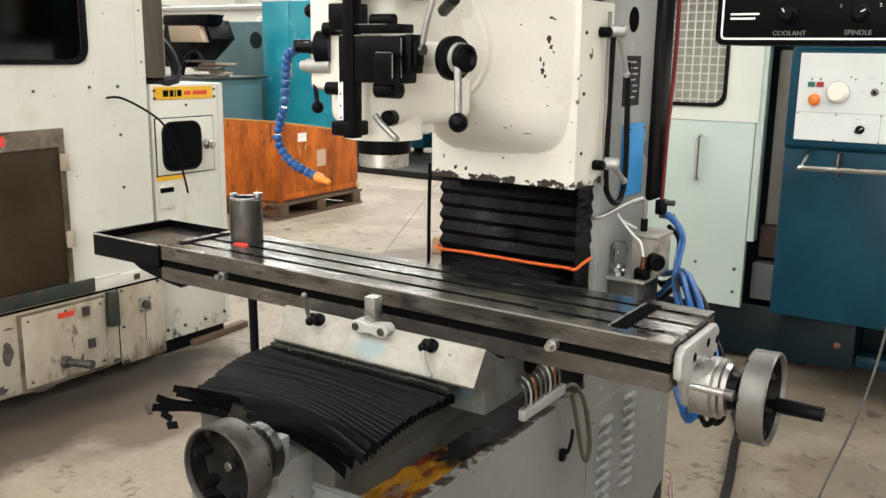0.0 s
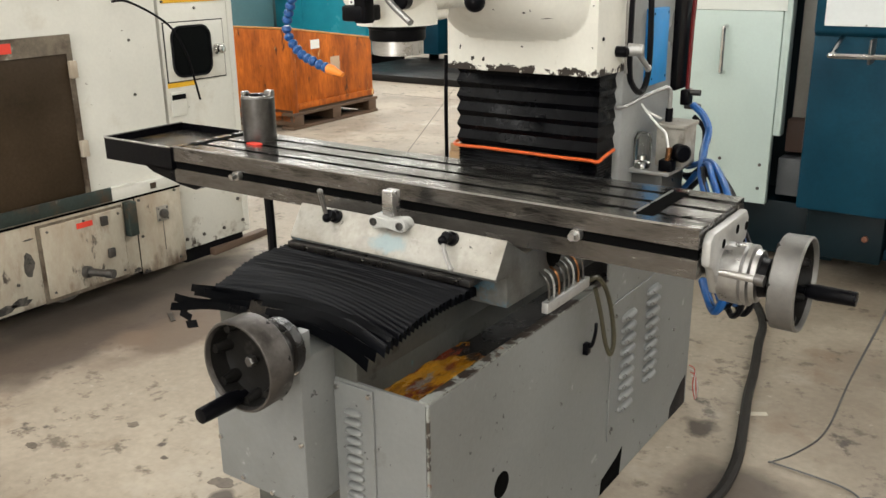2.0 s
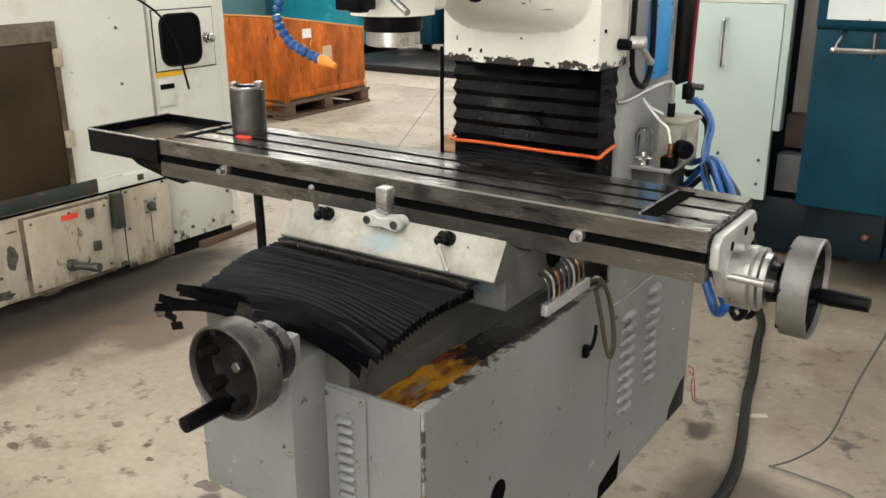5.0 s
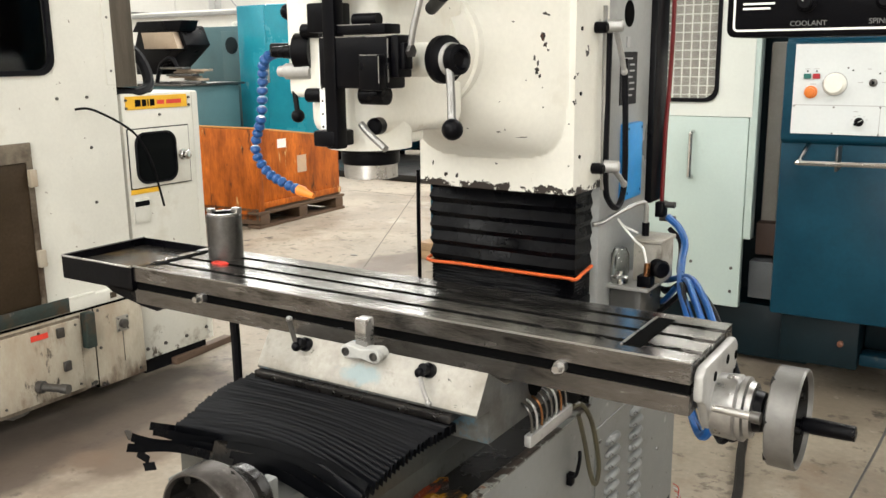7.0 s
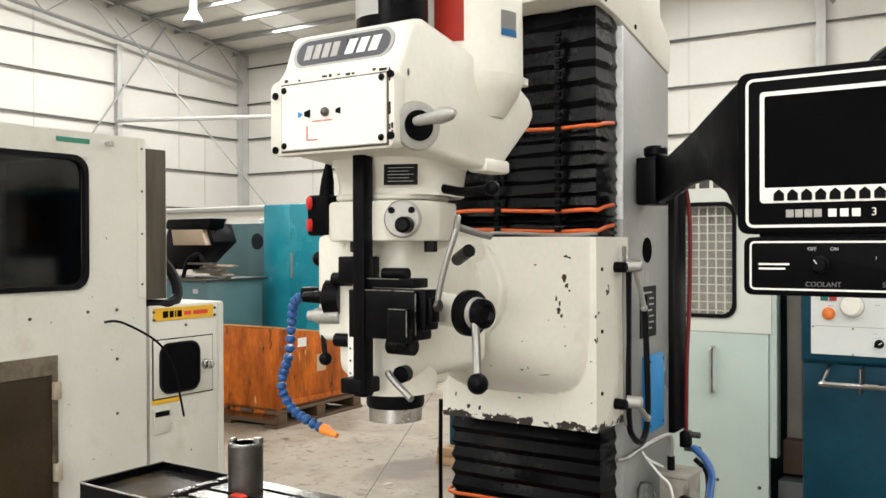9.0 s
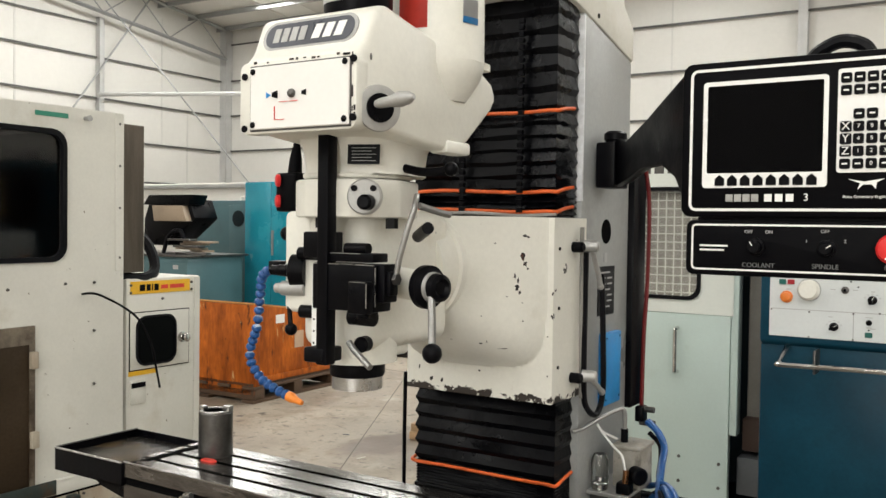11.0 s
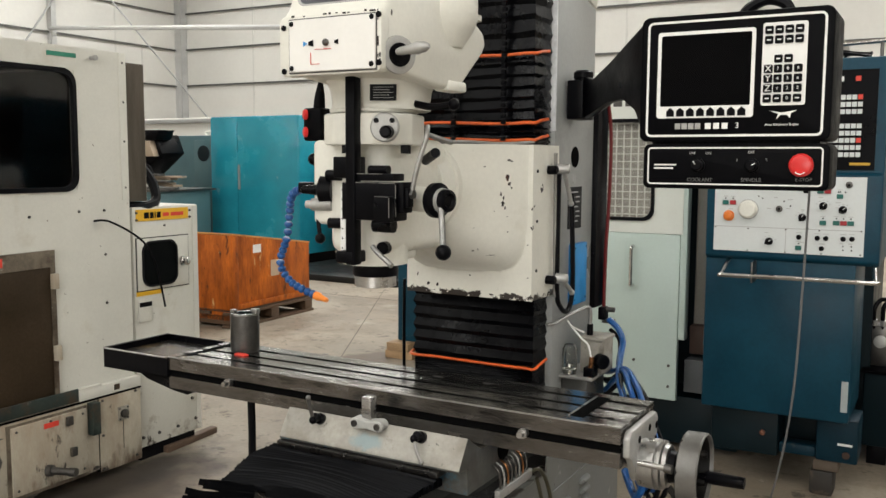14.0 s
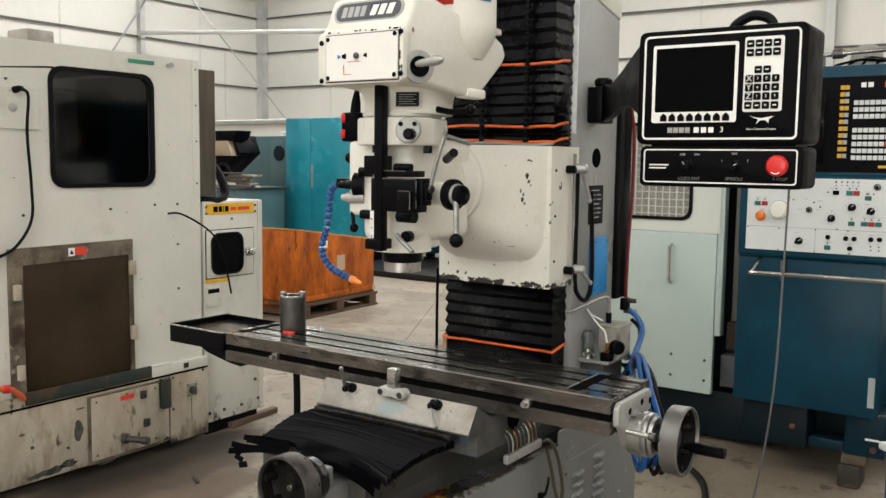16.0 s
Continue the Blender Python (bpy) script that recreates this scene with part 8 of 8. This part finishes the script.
part("rail", box(N(), -12.5, -7.9, 9.15, 9.2, 1.36, 1.41, 0.004), GIRT, bmt)
part("skid", box(N(), -12.4, -8.0, 9.3, 10.1, 0.0, 0.05), BLACK, bmt)

for ob, d, size in ((tc_, (-1.48, 1.73), 1.243), (oc, (-1.98, 2.04), 1.284), (old, (-1.65, 1.43), 1.23), (dk, (-1.15, 1.90), 1.225), (bmt, (-2.2, 2.5), 1.43)):
    settle(ob, *d, 0, size)

# ---- loose things ----
cy = thing("fixture_cylinder", "dark steel cylinder with a notched rim standing on the table", "fixture", (-1.612, 1.52, TZ))
part("body", lathe(N(), [(0, 0.038), (0.003, 0.0392), (0.101, 0.0392), (0.104, 0.037), (0.104, 0.026), (0.07, 0.024)], (-1.612, 1.52, TZ), (0, 0, 1), 40), STEEL_DARK, cy)
part("rim", lathe(N(), [(0, 0.037), (0.002, 0.037), (0.002, 0.027), (0, 0.027)], (-1.612, 1.52, TZ + 0.104), (0, 0, 1), 40), STEEL, cy)
for a, s in ((20, 1.2), (200, 0.9)):
    c = Vector((-1.612 + 0.031 * math.cos(radians(a)), 1.52 + 0.031 * math.sin(radians(a)), TZ + 0.104))
    part("drive_lug", box(N(), c.x - 0.008 * s, c.x + 0.008 * s, c.y - 0.008, c.y + 0.008, c.z, c.z + 0.012 * s, 0.002), STEEL, cy)
settle(cy, -0.007, 0.046, -0.120)
rg = part("red_rag", prism(N(), [(-1.60, 1.462), (-1.565, 1.460), (-1.558, 1.474), (-1.575, 1.482), (-1.60, 1.478)], "z", TZ, TZ + 0.004, 0.001, 1), RED_LABEL)
settle(rg, -0.007, 0.046, -0.120)
tagged(rg, "small bright red plastic scrap on the table", "scrap")


def floor_cable(name, pts, r, material, label):
    return tagged(part(name, tube(N(), pts, r), material), label, "cable")


floor_cable("floor_hose", [(-1.6, 3.66, 0.015), (-1.25, 3.52, 0.015), (-0.917, 3.25, 0.015), (-0.785, 3.02, 0.015), (-0.735, 2.80, 0.015), (-0.691, 2.604, 0.015), (-0.657, 2.424, 0.015), (-0.59, 2.131, 0.015), (-0.571, 1.983, 0.015), (-0.574, 1.885, 0.015), (-0.60, 1.722, 0.015), (-0.633, 1.532, 0.015)], 0.014, mat("grey_black_hose", (0.016, 0.014, 0.012), 0.6, spec=0.15), "thick dark cable lying on the concrete floor")
floor_cable("floor_cable", [(-1.641, 0.76, 0.007), (-1.529, 0.99, 0.007), (-1.443, 1.176, 0.007), (-1.336, 1.325, 0.007), (-1.26, 1.42, 0.007)], 0.007, RUBBER, "black cable running under the milling machine")
floor_cable("thin_floor_lead", [(-0.324, 1.981, 0.010), (-0.268, 1.921, 0.005), (-0.213, 1.899, 0.005), (-0.177, 1.955, 0.005), (-0.213, 2.015, 0.005), (-0.268, 1.998, 0.012), (-0.232, 1.90, 0.012), (-0.095, 1.875, 0.005)], 0.004, RUBBER, "thin dark lead looped on the floor")
for k, (x, y, a) in enumerate(((-1.868, 2.427, 20), (-2.298, 2.09, 70), (-2.54, 1.948, -30), (-2.186, 2.706, 40), (-2.468, 2.355, 10), (-0.625, 2.362, 30), (-3.58, 4.512, 20), (-3.152, 4.119, 80))):
    bm = N()
    box(bm, -0.02, 0.02, -0.008, 0.008, 0, 0.004)
    ob = part("floor_scrap", bm, mat("pale_scrap", (0.5, 0.46, 0.38), 0.6) if k % 2 else STEEL_DARK)
    ob.matrix_basis = pose(x, y, 0.0, 0, 0, a) @ Matrix.Diagonal((1 + 0.5 * (k % 3), 1, 1, 1))
    tagged(ob, "small scrap of swarf or wood on the floor", "scrap", "floor scraps")


def stain(x, y, rx, ry, seed, name="oil_stain", label="dark dried oil stain on the concrete floor"):
    """A thin irregular film on the floor."""
    rs_ = random.Random(seed)
    pts = []
    for k in range(28):
        a = 2 * math.pi * k / 28
        r = 0.75 + 0.45 * noise.noise(Vector((math.cos(a) * 1.6, math.sin(a) * 1.6, seed * 3.7))) + 0.12 * rs_.random()
        pts.append((x + rx * r * math.cos(a), y + ry * r * math.sin(a)))
    tagged(part(name, prism(N(), pts, "z", 0.0004, 0.0012), STAIN), label, "stain", "floor stains")


STAIN = mat("oil_soaked_concrete", (0.10, 0.08, 0.062), 0.5, var=0.35, scale=6, spots=[((0.2, 0.17, 0.13), 9, 0.5, 0.7, 7, None)])
for k, (x, y, rx, ry) in enumerate(((-1.591, 1.323, 0.042, 0.028), (-1.541, 1.255, 0.028, 0.02), (-1.797, 1.32, 0.013, 0.01), (-2.007, 1.384, 0.02, 0.014), (-2.14, 1.166, 0.028, 0.012), (-1.885, 2.74, 0.05, 0.03))):
    stain(x, y, rx, ry, k + 1)
JOINT = mat("joint_filler", (0.09, 0.075, 0.06), 0.7)
for a, b in (((-2.782, 1.211, 0.0006), (-1.13, 0.742, 0.0006)), ((-5.35, 6.71, 0.0006), (-0.555, 6.73, 0.0006)), ((-2.613, 2.945, 0.0006), (-4.925, 7.288, 0.0006))):
    av, bv = Vector(a), Vector(b)
    n_ = (bv - av).cross(Vector((0, 0, 1))).normalized() * 0.003
    bm = N()
    prism(bm, [((av + n_).x, (av + n_).y), ((bv + n_).x, (bv + n_).y), ((bv - n_).x, (bv - n_).y), ((av - n_).x, (av - n_).y)], "z", 0.0003, 0.0014)
    tagged(part("floor_joint", bm, JOINT), "thin dark saw joint in the concrete floor", "floor joint", kind="structure", group="floor joints")

# teal cabinet on wooden blocks, mostly behind the milling machine
tb = thing("low_cabinet", "dark teal steel cabinet raised on wooden blocks", "cabinet", (-2.7, 4.6, 0))
part("body", box(N(), -2.96, -2.45, 4.45, 4.95, 0.10, 0.78, 0.008), TEAL, tb)
part("door", box(N(), -2.94, -2.47, 4.444, 4.45, 0.14, 0.74, 0.002), TEAL, tb)
for k, (x, z, l) in enumerate(((-2.90, 0.0, 0.20), (-2.91, 0.05, 0.16), (-2.52, 0.0, 0.2), (-2.52, 0.05, 0.16))):
    bk = part("wood_block", box(N(), x - l / 2, x + l / 2, 4.36, 4.60, z, z + 0.049, 0.004), mat("pale_block_wood", (0.34, 0.22, 0.12), 0.7, var=0.25, scale=9, stretch=(0.5, 3, 3)))
    bk.matrix_basis = Matrix.Translation((-2.875, 4.745, 0)) @ Matrix.Scale(1.045, 4) @ Matrix.Translation((2.7, -4.45, 0))
    tagged(bk, "short wooden block under the teal cabinet", "wood block", "wood blocks")

settle(tb, -0.175, 0.30, 0, 1.045)

# high-bay lamp hanging under the roof, unlit
LAMP_AT = (-14.5, 12.55, 6.05)
hb_ = thing("high_bay_lamp", "grey bell-shaped high-bay lamp hanging from the roof", "lamp", LAMP_AT)
lx, ly, lz = LAMP_AT
part("shade", lathe(N(), [(-0.14, 0.20), (-0.13, 0.205), (-0.05, 0.17), (0.04, 0.11), (0.10, 0.08), (0.10, 0.0)], LAMP_AT, (0, 0, 1), 24, False), WHITE_GREY, hb_)
part("gear_case", lathe(N(), [(0.10, 0.075), (0.30, 0.075), (0.32, 0.03)], LAMP_AT, (0, 0, 1), 20), ALU, hb_)
part("hanger", tube(N(), [(lx, ly, lz + 0.3), (lx, ly, lz + 0.75)], 0.012), GIRT, hb_)
